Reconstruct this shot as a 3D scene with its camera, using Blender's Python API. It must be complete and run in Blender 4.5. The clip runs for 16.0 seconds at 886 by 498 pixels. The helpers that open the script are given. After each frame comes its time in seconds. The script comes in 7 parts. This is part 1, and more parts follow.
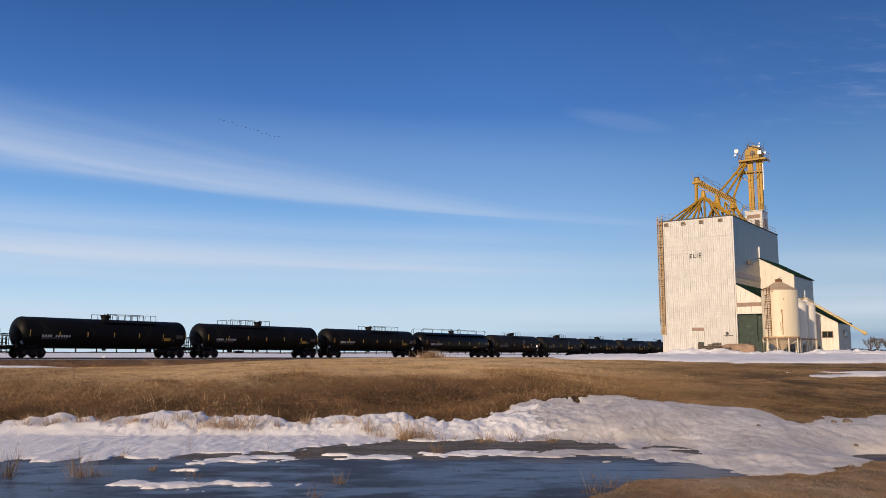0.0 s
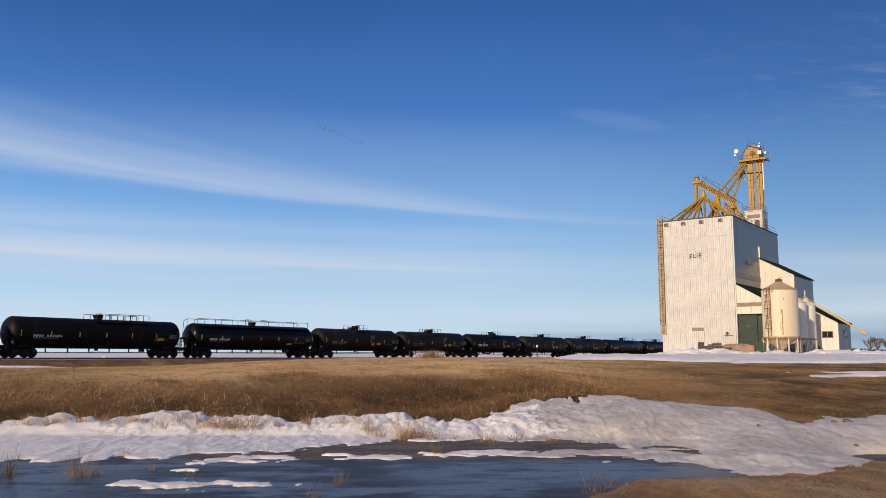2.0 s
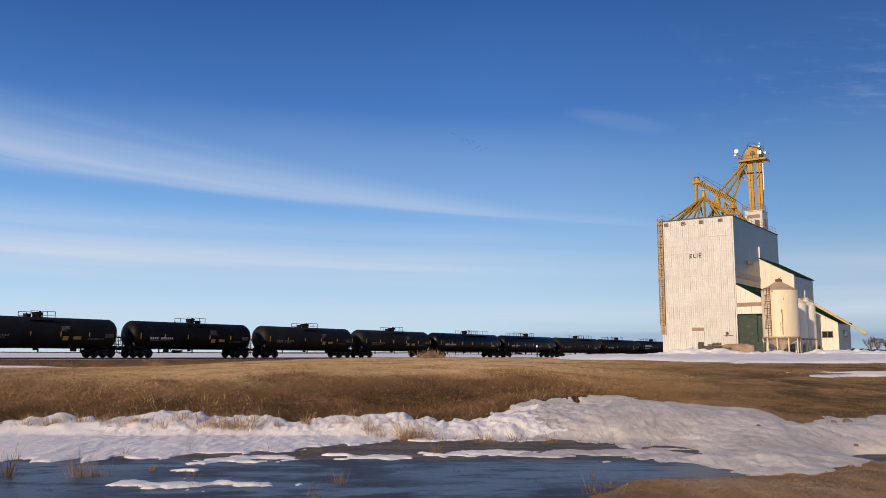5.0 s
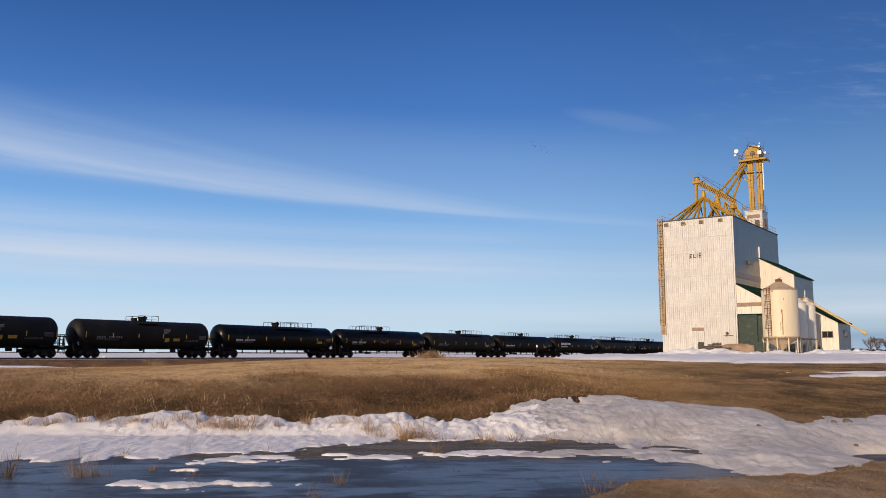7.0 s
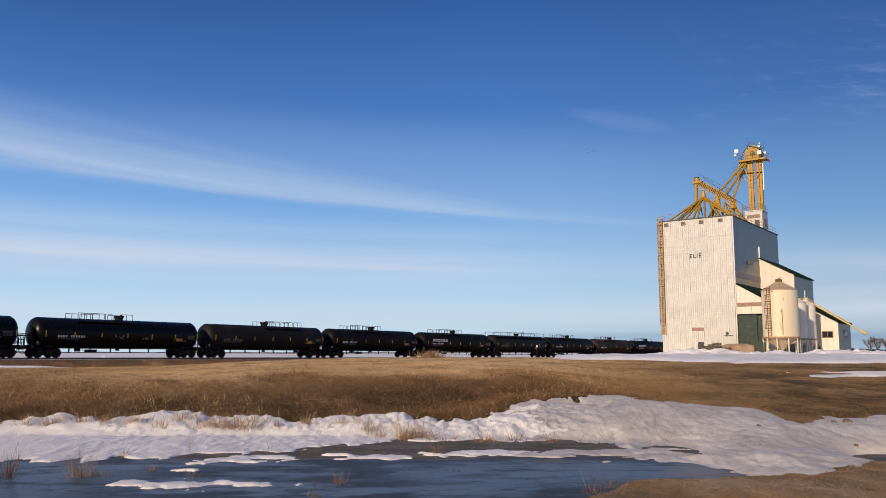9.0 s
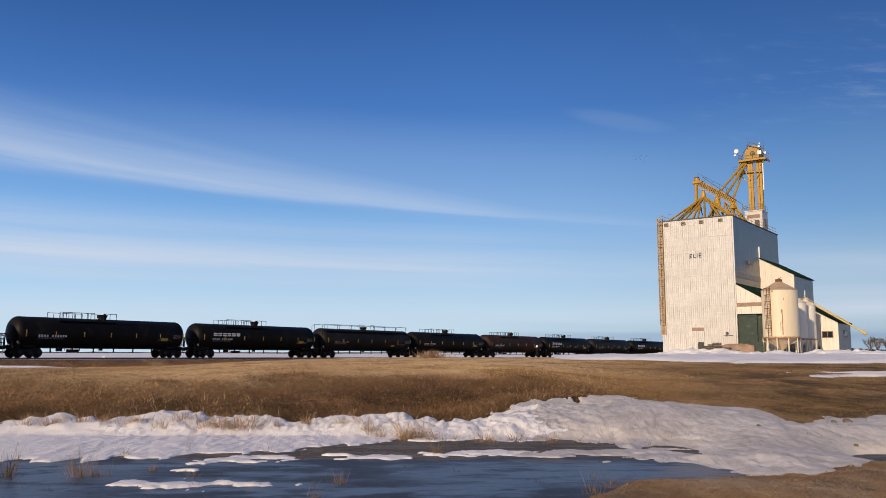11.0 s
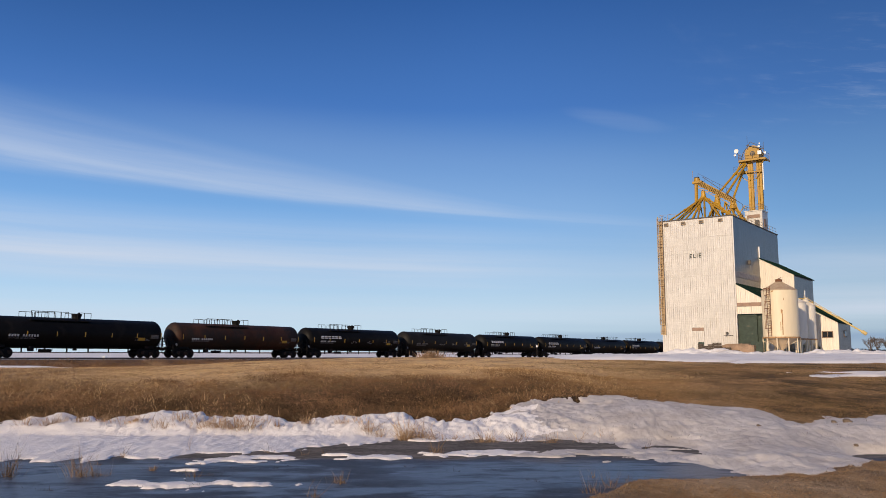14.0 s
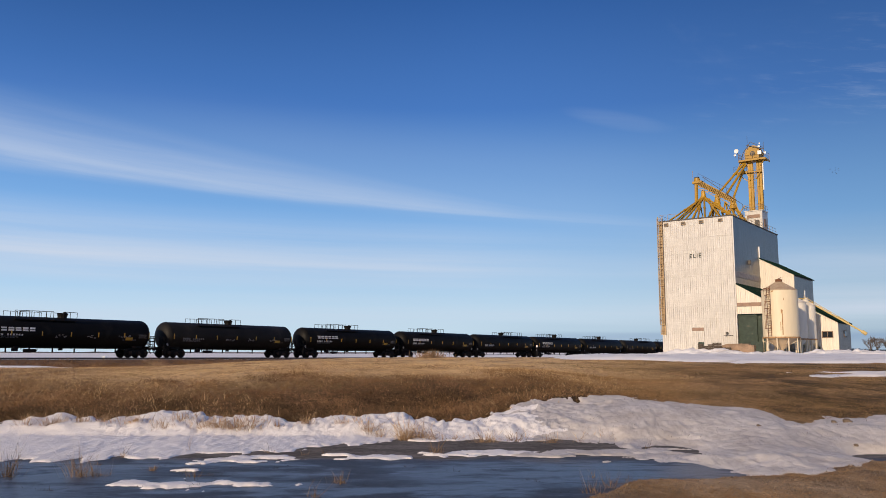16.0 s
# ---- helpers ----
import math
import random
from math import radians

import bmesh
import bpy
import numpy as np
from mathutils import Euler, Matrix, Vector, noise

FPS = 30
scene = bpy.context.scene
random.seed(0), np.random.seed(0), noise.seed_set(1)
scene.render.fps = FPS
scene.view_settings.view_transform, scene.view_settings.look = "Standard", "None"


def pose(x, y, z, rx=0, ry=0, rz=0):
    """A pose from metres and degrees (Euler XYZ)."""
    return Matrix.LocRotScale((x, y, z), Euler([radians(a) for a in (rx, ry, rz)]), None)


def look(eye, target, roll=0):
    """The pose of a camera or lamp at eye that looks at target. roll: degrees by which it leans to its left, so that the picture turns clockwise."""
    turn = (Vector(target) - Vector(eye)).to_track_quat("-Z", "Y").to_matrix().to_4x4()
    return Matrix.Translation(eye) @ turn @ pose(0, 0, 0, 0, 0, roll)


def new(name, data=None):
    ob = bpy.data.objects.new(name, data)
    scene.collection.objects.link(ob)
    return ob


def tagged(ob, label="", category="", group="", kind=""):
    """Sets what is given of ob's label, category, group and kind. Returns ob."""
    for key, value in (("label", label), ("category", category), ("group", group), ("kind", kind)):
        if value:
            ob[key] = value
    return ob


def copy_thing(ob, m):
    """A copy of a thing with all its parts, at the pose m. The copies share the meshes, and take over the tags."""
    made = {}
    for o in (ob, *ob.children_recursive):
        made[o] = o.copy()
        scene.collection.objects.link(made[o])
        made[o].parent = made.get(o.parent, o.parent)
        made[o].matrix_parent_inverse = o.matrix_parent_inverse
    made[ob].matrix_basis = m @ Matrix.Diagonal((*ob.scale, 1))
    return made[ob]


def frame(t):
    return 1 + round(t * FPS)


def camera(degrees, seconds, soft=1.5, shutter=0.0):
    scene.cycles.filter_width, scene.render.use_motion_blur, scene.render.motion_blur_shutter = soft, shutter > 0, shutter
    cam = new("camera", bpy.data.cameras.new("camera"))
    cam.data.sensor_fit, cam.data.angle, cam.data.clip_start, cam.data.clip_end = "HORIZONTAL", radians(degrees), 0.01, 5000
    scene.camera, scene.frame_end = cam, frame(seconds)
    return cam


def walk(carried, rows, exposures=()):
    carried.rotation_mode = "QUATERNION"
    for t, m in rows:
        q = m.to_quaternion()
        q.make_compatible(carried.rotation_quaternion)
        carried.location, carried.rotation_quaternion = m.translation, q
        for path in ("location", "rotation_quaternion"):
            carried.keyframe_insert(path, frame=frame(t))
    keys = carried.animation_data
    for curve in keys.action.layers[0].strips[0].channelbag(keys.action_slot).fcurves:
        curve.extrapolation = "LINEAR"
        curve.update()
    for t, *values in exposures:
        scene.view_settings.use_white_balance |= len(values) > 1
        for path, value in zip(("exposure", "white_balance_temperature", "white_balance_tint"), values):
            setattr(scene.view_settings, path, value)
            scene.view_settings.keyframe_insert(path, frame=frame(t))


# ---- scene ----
# ================= camera =================
cam = camera(56.8, 16.0, soft=0.8)
EYE = 1.7
CAM_POSE = pose(0, 0, EYE, 90 + 7.154, 0, 0)
walk(cam, [(0.0, CAM_POSE), (16.0, CAM_POSE)])

# ================= world, sun, exposure =================
SUN_AZ = (-0.551, -0.836)     # towards the sun, in plan
SUN_EL = 20.0
scene.view_settings.exposure = 0.0

world = bpy.data.worlds.new("sky")
scene.world = world
world.use_nodes = True


def sky_nodes():
    nt = world.node_tree
    N, L = nt.nodes, nt.links
    N.clear()

    def math_node(op, a, b=None, clamp=False):
        n = N.new("ShaderNodeMath")
        n.operation, n.use_clamp = op, clamp
        for i, v in enumerate((a, b)):
            if v is None:
                continue
            if isinstance(v, (int, float)):
                n.inputs[i].default_value = v
            else:
                L.new(v, n.inputs[i])
        return n.outputs[0]

    out = N.new("ShaderNodeOutputWorld")
    bg = N.new("ShaderNodeBackground")
    bg.inputs["Strength"].default_value = 0.11
    L.new(bg.outputs[0], out.inputs[0])
    sky = N.new("ShaderNodeTexSky")
    sky.sky_type = "NISHITA"
    sky.sun_disc = False
    sky.sun_elevation = radians(SUN_EL)
    sky.sun_rotation = math.atan2(SUN_AZ[0], SUN_AZ[1])
    sky.air_density, sky.dust_density, sky.ozone_density = 1.0, 0.6, 3.0
    co = N.new("ShaderNodeTexCoord")
    sep = N.new("ShaderNodeSeparateXYZ")
    L.new(co.outputs["Generated"], sep.inputs[0])
    x, y, z = sep.outputs
    az = math_node("ARCTAN2", x, y)
    el = math_node("ARCSINE", z)

    def streak_noise(scale_u, scale_v, tilt, detail, seed):
        v = math_node("ADD", el, math_node("MULTIPLY", az, tilt))
        comb = N.new("ShaderNodeCombineXYZ")
        L.new(math_node("MULTIPLY", az, scale_u), comb.inputs[0])
        L.new(math_node("MULTIPLY", v, scale_v), comb.inputs[1])
        comb.inputs[2].default_value = seed
        n = N.new("ShaderNodeTexNoise")
        n.inputs["Scale"].default_value = 1.0
        n.inputs["Detail"].default_value = detail
        n.inputs["Roughness"].default_value = 0.62
        L.new(comb.outputs[0], n.inputs["Vector"])
        return n.outputs["Fac"]

    def ramp(v, stops):
        r = N.new("ShaderNodeValToRGB")
        r.color_ramp.interpolation = "EASE"
        e = r.color_ramp.elements
        while len(e) < len(stops):
            e.new(0.5)
        for k, (p, c) in zip(e, stops):
            k.position, k.color = p, (c, c, c, 1)
        L.new(v, r.inputs[0])
        return r.outputs[0]

    def band(el0, tilt, below, above, amount, noise_out):
        # a streak whose lower edge is el0 + tilt * az: quick on below, slow fade above
        dv = math_node("SUBTRACT", el, math_node("ADD", math_node("MULTIPLY", az, tilt), el0))
        pos = math_node("ADD", math_node("DIVIDE", dv, below + above), below / (below + above), clamp=True)
        p0 = below / (below + above)
        shape = ramp(pos, [(0.0, 0.0), (p0, 1.0), (p0 + (1 - p0) * 0.45, 0.42), (1.0, 0.0)])
        return math_node("MULTIPLY", math_node("MULTIPLY", shape, noise_out), amount)

    n1 = ramp(streak_noise(2.6, 46.0, 0.10, 10, 1.3), [(0.25, 0.35), (0.70, 1.0)])
    n2 = ramp(streak_noise(1.5, 48.0, 0.02, 7, 7.7), [(0.25, 0.35), (0.70, 1.0)])
    n3 = ramp(streak_noise(15.0, 95.0, 0.16, 9, 4.1), [(0.48, 0.0), (0.80, 1.0)])
    patchy = ramp(streak_noise(9.0, 16.0, 0.1, 5, 9.2), [(0.35, 0.0), (0.65, 1.0)])
    fade = ramp(math_node("ADD", math_node("MULTIPLY", az, 0.9), 0.5, clamp=True), [(0.0, 0.95), (0.45, 0.85), (0.66, 0.40), (0.80, 0.0)])
    fade2 = ramp(math_node("ADD", math_node("MULTIPLY", az, 0.9), 0.5, clamp=True), [(0.0, 1.0), (0.45, 0.7), (0.7, 0.25), (1.0, 0.15)])
    right = ramp(math_node("ADD", math_node("MULTIPLY", az, 1.6), 0.0, clamp=True), [(0.40, 0.0), (0.72, 1.0)])
    high = ramp(math_node("MULTIPLY", el, 2.0, clamp=True), [(0.44, 0.0), (0.56, 1.0), (0.68, 0.7), (0.80, 0.0)])
    # long streak: a wedge over a curved, crisp lower edge, thinning towards the right
    edge = math_node("SUBTRACT", math_node("SUBTRACT", 0.1715, math_node("MULTIPLY", az, 0.0873)), math_node("MULTIPLY", math_node("MULTIPLY", az, az), 0.0255))
    lift = math_node("ADD", math_node("SUBTRACT", el, edge), math_node("MULTIPLY", math_node("SUBTRACT", n1, 0.6), 0.004))
    thick = math_node("MAXIMUM", math_node("SUBTRACT", 0.0175, math_node("MULTIPLY", az, 0.075)), 0.009)
    pos = math_node("DIVIDE", math_node("ADD", math_node("DIVIDE", lift, thick), 0.3), 1.8, clamp=True)
    wedge = ramp(pos, [(0.0, 0.0), (0.16, 0.85), (0.27, 1.0), (0.48, 0.62), (0.74, 0.25), (1.0, 0.0)])
    c = math_node("MULTIPLY", math_node("MULTIPLY", wedge, math_node("MULTIPLY", n1, 0.52)), fade)
    halo = ramp(math_node("DIVIDE", math_node("ADD", lift, 0.015), 0.14, clamp=True), [(0.0, 0.0), (0.12, 0.13), (0.5, 0.07), (1.0, 0.0)])
    across = ramp(math_node("ADD", math_node("MULTIPLY", az, 0.9), 0.5, clamp=True), [(0.0, 0.2), (0.35, 1.0), (0.62, 0.9), (0.9, 0.0)])
    c = math_node("ADD", c, math_node("MULTIPLY", halo, across))
    c = math_node("ADD", c, math_node("MULTIPLY", band(0.098, -0.016, 0.034, 0.075, 0.95, n2), fade2))
    c = math_node("ADD", c, band(0.046, 0.0, 0.025, 0.030, 0.62, n2))
    east = ramp(math_node("MULTIPLY", az, 2.0, clamp=True), [(0.55, 0.0), (0.95, 1.0)])
    c = math_node("ADD", c, math_node("MULTIPLY", band(0.085, -0.05, 0.03, 0.07, 0.25, n2), east))
    c = math_node("ADD", c, math_node("MULTIPLY", band(0.125, -0.06, 0.012, 0.03, 0.2, n1), east))
    c = math_node("ADD", c, math_node("MULTIPLY", math_node("MULTIPLY", math_node("MULTIPLY", n3, patchy), 0.22), math_node("MULTIPLY", right, high)), clamp=True)
    # one faint slanting trail and one small wisp
    trail_d = math_node("DIVIDE", math_node("SUBTRACT", math_node("ADD", el, math_node("MULTIPLY", az, 0.99)), 0.666), 0.02)
    trail = ramp(math_node("MULTIPLY", trail_d, trail_d, clamp=True), [(0.0, 0.05), (1.0, 0.0)])
    trail_on = ramp(math_node("ADD", math_node("MULTIPLY", az, 2.0), 0.0, clamp=True), [(0.46, 0.0), (0.56, 1.0), (0.66, 0.8), (0.76, 0.0)])
    c = math_node("ADD", c, math_node("MULTIPLY", math_node("MULTIPLY", trail, trail_on), patchy))
    wy = math_node("DIVIDE", math_node("SUBTRACT", math_node("ADD", el, math_node("MULTIPLY", az, 0.22)), 0.322), 0.013)
    wx = math_node("DIVIDE", math_node("SUBTRACT", az, 0.215), 0.075)
    wisp = ramp(math_node("ADD", math_node("MULTIPLY", wx, wx), math_node("MULTIPLY", wy, wy), clamp=True), [(0.0, 0.075), (1.0, 0.0)])
    c = math_node("ADD", c, math_node("MULTIPLY", wisp, n1), clamp=True)
    front = ramp(math_node("ADD", math_node("MULTIPLY", z, 4.0), 0.5, clamp=True), [(0.45, 0.0), (0.52, 1.0)])
    c = math_node("MULTIPLY", c, front)
    # blue deepening upwards, as the clear winter air shows it
    deep = N.new("ShaderNodeValToRGB")
    stops = [(0.0, (5.1, 6.5, 7.6)), (0.07, (4.4, 6.1, 7.7)), (0.22, (1.80, 3.82, 7.0)), (0.42, (0.48, 1.6, 4.7)), (0.62, (0.17, 0.85, 3.05)), (1.0, (0.15, 0.7, 2.5))]
    el_ = deep.color_ramp.elements
    while len(el_) < len(stops):
        el_.new(0.5)
    for k, (p, col) in zip(el_, stops):
        k.position, k.color = p, (*[v / 10 for v in col], 1)
    L.new(math_node("MULTIPLY", el, 1.43, clamp=True), deep.inputs[0])
    side = math_node("MULTIPLY", ramp(math_node("ADD", math_node("MULTIPLY", az, 1 / 1.2), 0.5, clamp=True), [(0.0, 0.90), (0.5, 0.845), (1.0, 0.65)]), 12.0)
    upper = N.new("ShaderNodeMapRange")
    upper.inputs["From Min"].default_value, upper.inputs["From Max"].default_value = 0.22, 0.38
    L.new(el, upper.inputs["Value"])
    west = N.new("ShaderNodeMapRange")
    west.inputs["From Min"].default_value, west.inputs["From Max"].default_value = 0.05, -0.45
    west.inputs["To Max"].default_value = 0.16
    L.new(az, west.inputs["Value"])
    strength = math_node("MULTIPLY", side, math_node("SUBTRACT", 1.0, math_node("MULTIPLY", upper.outputs[0], west.outputs[0])))
    scaled = N.new("ShaderNodeVectorMath")
    scaled.operation = "SCALE"
    L.new(deep.outputs[0], scaled.inputs[0])
    L.new(strength, scaled.inputs["Scale"])
    tint = N.new("ShaderNodeMix")
    tint.data_type = "RGBA"
    tint.inputs["Factor"].default_value = 0.9
    L.new(sky.outputs[0], tint.inputs["A"])
    L.new(scaled.outputs[0], tint.inputs["B"])
    mix = N.new("ShaderNodeMix")
    mix.data_type = "RGBA"
    L.new(c, mix.inputs["Factor"])
    L.new(tint.outputs["Result"], mix.inputs["A"])
    mix.inputs["B"].default_value = (5.6, 6.2, 7.3, 1)
    bank = N.new("ShaderNodeMix")
    bank.data_type = "RGBA"
    low = ramp(math_node("ADD", math_node("MULTIPLY", math_node("ADD", el, math_node("MULTIPLY", n2, 0.008)), 12.0), 0.2, clamp=True), [(0.12, 0.40), (0.36, 0.5), (0.50, 0.75), (0.60, 0.2), (0.75, 0.0)])
    where = ramp(math_node("ADD", math_node("MULTIPLY", az, 1.3), 0.4, clamp=True), [(0.38, 0.0), (0.60, 0.75), (1.0, 1.0)])
    L.new(math_node("MULTIPLY", low, where), bank.inputs["Factor"])
    L.new(mix.outputs["Result"], bank.inputs["A"])
    bank.inputs["B"].default_value = (2.3, 3.3, 4.9, 1)
    L.new(bank.outputs["Result"], bg.inputs["Color"])


sky_nodes()
sun_data = bpy.data.lights.new("sun", "SUN")
sun_data.energy, sun_data.angle, sun_data.color = 4.25, radians(0.6), (1.0, 0.77, 0.535)
sun = new("sun", sun_data)
sun.matrix_world = look((SUN_AZ[0] * 100, SUN_AZ[1] * 100, 100 * math.tan(radians(SUN_EL))), (0, 0, 0))

# ================= plan: axes along the railway =================
TH = radians(36.2366)
D = Vector((math.sin(TH), math.cos(TH), 0))      # along the track, away
E = Vector((math.cos(TH), -math.sin(TH), 0))     # across the track, towards the camera's side
TRACK = 77.2
GRADE = -0.005
RZ_D = 90 - 36.2366                              # turn that lays x on D
RZ_E = -36.2366                                  # turn that lays x on E


def rail_z(s):
    return 1.15 + GRADE * (s - 42)


def on_track(s, side=0.0, z=0.0):
    p = E * (float(side) - TRACK) + D * float(s)
    return Vector((p.x, p.y, rail_z(float(s)) + z))


# ================= materials =================
def mat(name, base, rough=0.7, metal=0.0, vary=0.12, scale=3.0, fine=40.0, bump=0.15, dirt_shade=None, dirt_shade_amount=0.3,
        dirt_shade_scale=1.5, stretch=(1, 1, 1), rand=0.0, spec=0.5, coat=0.0, island=0.0, bump_dist=0.02, rough2=None, soft=0.12, space="Object", grain=4, cross=None):
    m = bpy.data.materials.new(name)
    m.use_nodes = True
    nt = m.node_tree
    N, L = nt.nodes, nt.links
    b = N["Principled BSDF"]
    b.inputs["Roughness"].default_value = rough
    b.inputs["Metallic"].default_value = metal
    b.inputs["Specular IOR Level"].default_value = spec
    b.inputs["Coat Weight"].default_value = coat
    co = N.new("ShaderNodeTexCoord")
    mp = N.new("ShaderNodeMapping")
    mp.inputs["Scale"].default_value = stretch
    if space == "Object":
        L.new(co.outputs["Object"], mp.inputs[0])
    else:
        L.new(N.new("ShaderNodeNewGeometry").outputs["Position"], mp.inputs[0])

    def tex(sc, detail, rough_n=0.55):
        t = N.new("ShaderNodeTexNoise")
        t.inputs["Scale"].default_value, t.inputs["Detail"].default_value, t.inputs["Roughness"].default_value = sc, detail, rough_n
        L.new(mp.outputs[0], t.inputs["Vector"])
        return t.outputs["Fac"]

    def mixc(fac, a, bcol, mode="MIX"):
        x = N.new("ShaderNodeMix")
        x.data_type, x.blend_type = "RGBA", mode
        for sock, v in (("Factor", fac), ("A", a), ("B", bcol)):
            if isinstance(v, tuple):
                x.inputs[sock].default_value = (*v, 1)[:4]
            elif isinstance(v, float):
                x.inputs[sock].default_value = v
            else:
                L.new(v, x.inputs[sock])
        return x.outputs["Result"]

    def ramp(v, p0, p1, v0=0.0, v1=1.0):
        r = N.new("ShaderNodeMapRange")
        r.inputs["From Min"].default_value, r.inputs["From Max"].default_value = p0, p1
        r.inputs["To Min"].default_value, r.inputs["To Max"].default_value = v0, v1
        L.new(v, r.inputs["Value"])
        return r.outputs[0]

    coarse, finen = tex(scale, 5), tex(fine, grain, 0.55 if grain < 6 else 0.68)
    dark = tuple(c * (1 - 2 * vary) for c in base)
    light = tuple(min(1, c * (1 + vary)) for c in base)
    col = mixc(ramp(coarse, 0.3, 0.7), dark, light)
    col = mixc(ramp(finen, 0.3, 0.7, 0.0, 0.5), col, tuple(c * (1 - 1.6 * vary) for c in base))
    if dirt_shade:
        dn = tex(dirt_shade_scale, 8, 0.65)
        lo = 0.72 - 0.35 * dirt_shade_amount
        col = mixc(ramp(dn, lo, lo + soft), col, dirt_shade)
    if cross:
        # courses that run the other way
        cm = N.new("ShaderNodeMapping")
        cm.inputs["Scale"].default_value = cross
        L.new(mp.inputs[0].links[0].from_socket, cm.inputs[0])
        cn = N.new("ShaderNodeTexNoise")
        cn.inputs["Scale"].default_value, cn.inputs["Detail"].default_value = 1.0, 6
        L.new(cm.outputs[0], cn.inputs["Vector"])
        col = mixc(ramp(cn.outputs["Fac"], 0.44, 0.64, 0.0, 0.3), col, dirt_shade)
    if rand:
        oi = N.new("ShaderNodeObjectInfo")
        col = mixc(ramp(oi.outputs["Random"], 0, 1, 0.0, rand), col, tuple(c * 0.45 for c in base))
    if island:
        g = N.new("ShaderNodeNewGeometry")
        col = mixc(ramp(g.outputs["Random Per Island"], 0, 1, 0.0, island), col, tuple(c * 0.3 for c in base))
    L.new(col, b.inputs["Base Color"])
    rg = ramp(finen, 0.2, 0.8, max(0.02, rough - 0.1), min(1, rough + 0.1))
    if rough2 is not None:
        rm = N.new("ShaderNodeMix")
        L.new(ramp(dn, lo, lo + soft), rm.inputs["Factor"])
        L.new(rg, rm.inputs["A"])
        rm.inputs["B"].default_value = rough2
        rg = rm.outputs["Result"]
    L.new(rg, b.inputs["Roughness"])
    if bump:
        bp = N.new("ShaderNodeBump")
        bp.inputs["Strength"].default_value, bp.inputs["Distance"].default_value = bump, bump_dist
        L.new(finen, bp.inputs["Height"])
        L.new(bp.outputs[0], b.inputs["Normal"])
    m.diffuse_color = (*base, 1)
    return m


M = {}
M["soil"] = None
M["pebble"] = mat("pebbles", (0.30, 0.225, 0.155), 0.9, vary=0.2, scale=3, fine=20, bump=0, island=0.85)

M["gravel"] = mat("gravel_dirt", (0.50, 0.36, 0.22), 0.95, vary=0.4, scale=2.2, fine=18, bump=1.0, bump_dist=0.06, dirt_shade=(0.19, 0.13, 0.08), dirt_shade_amount=0.75, dirt_shade_scale=1.5, spec=0.15, soft=0.2, grain=10, stretch=(1, 0.6, 1))
M["snow"] = mat("old_snow", (0.92, 0.885, 0.84), 0.6, vary=0.05, scale=1.2, fine=7, bump=0.5, bump_dist=0.07, dirt_shade=(0.72, 0.67, 0.62), dirt_shade_amount=0.5, dirt_shade_scale=0.6, spec=0.3, stretch=(1.1, 0.8, 1), soft=0.3, grain=12)
# lit look of the far snow put into a paler tone without bump
M["snow_far"] = mat("bright_far_snow", (0.93, 0.915, 0.89), 0.7, vary=0.04, scale=0.05, fine=0.3, bump=0, dirt_shade=(0.55, 0.51, 0.48), dirt_shade_amount=0.5, dirt_shade_scale=0.22, spec=0.2, stretch=(1, 4, 1), soft=0.2)
M["snow_dirty"] = mat("dirty_snow", (0.68, 0.635, 0.585), 0.65, vary=0.12, scale=1.6, fine=9, bump=0.6, bump_dist=0.05, dirt_shade=(0.42, 0.37, 0.32), dirt_shade_amount=0.7, dirt_shade_scale=1.3, spec=0.25, stretch=(1.0, 0.7, 1), soft=0.3, grain=12)
M["ice"] = None
M["straw"] = mat("dry_grass", (0.76, 0.54, 0.29), 0.8, vary=0.2, scale=0.3, fine=2, bump=0, island=0.38, spec=0.2)
M["brush"] = mat("dead_weeds", (0.38, 0.222, 0.122), 0.85, vary=0.42, scale=0.7, fine=3, bump=0, island=0.95, spec=0.12)
M["reed"] = mat("reddish_reeds", (0.44, 0.30, 0.185), 0.8, vary=0.2, scale=1.0, fine=5, bump=0, island=0.75, spec=0.2)
M["turf"] = mat("dark_turf_grass", (0.15, 0.11, 0.055), 0.85, vary=0.3, scale=0.4, fine=3, bump=0, island=0.75, spec=0.12)
M["reed_dark"] = mat("dull_brown_reeds", (0.27, 0.185, 0.115), 0.85, vary=0.2, scale=1.0, fine=5, bump=0, island=0.75, spec=0.12)
M["foot_shade"] = mat("shade_dark_weeds", (0.17, 0.112, 0.064), 0.85, vary=0.35, scale=0.7, fine=3, bump=0, island=0.8, spec=0.12)
M["litter"] = mat("dark_wet_litter", (0.09, 0.062, 0.04), 0.85, vary=0.3, scale=1.0, fine=4, bump=0, island=0.6, spec=0.12)
M["field"] = mat("flattened_field_grass", (0.43, 0.262, 0.128), 0.85, vary=0.3, scale=0.4, fine=3, bump=0, island=0.75, spec=0.12)
# weathering streaks; their tight pitch also puts rib shading into the colour
M["siding"] = mat("white_painted_siding", (0.66, 0.638, 0.595), 0.42, vary=0.12, scale=0.9, fine=2.6, bump=0.10, dirt_shade=(0.45, 0.43, 0.395), dirt_shade_amount=0.6, dirt_shade_scale=1.0, stretch=(9.0, 9.0, 0.75), rand=0.16, soft=0.22, space="World", cross=(0.5, 0.5, 5.0))
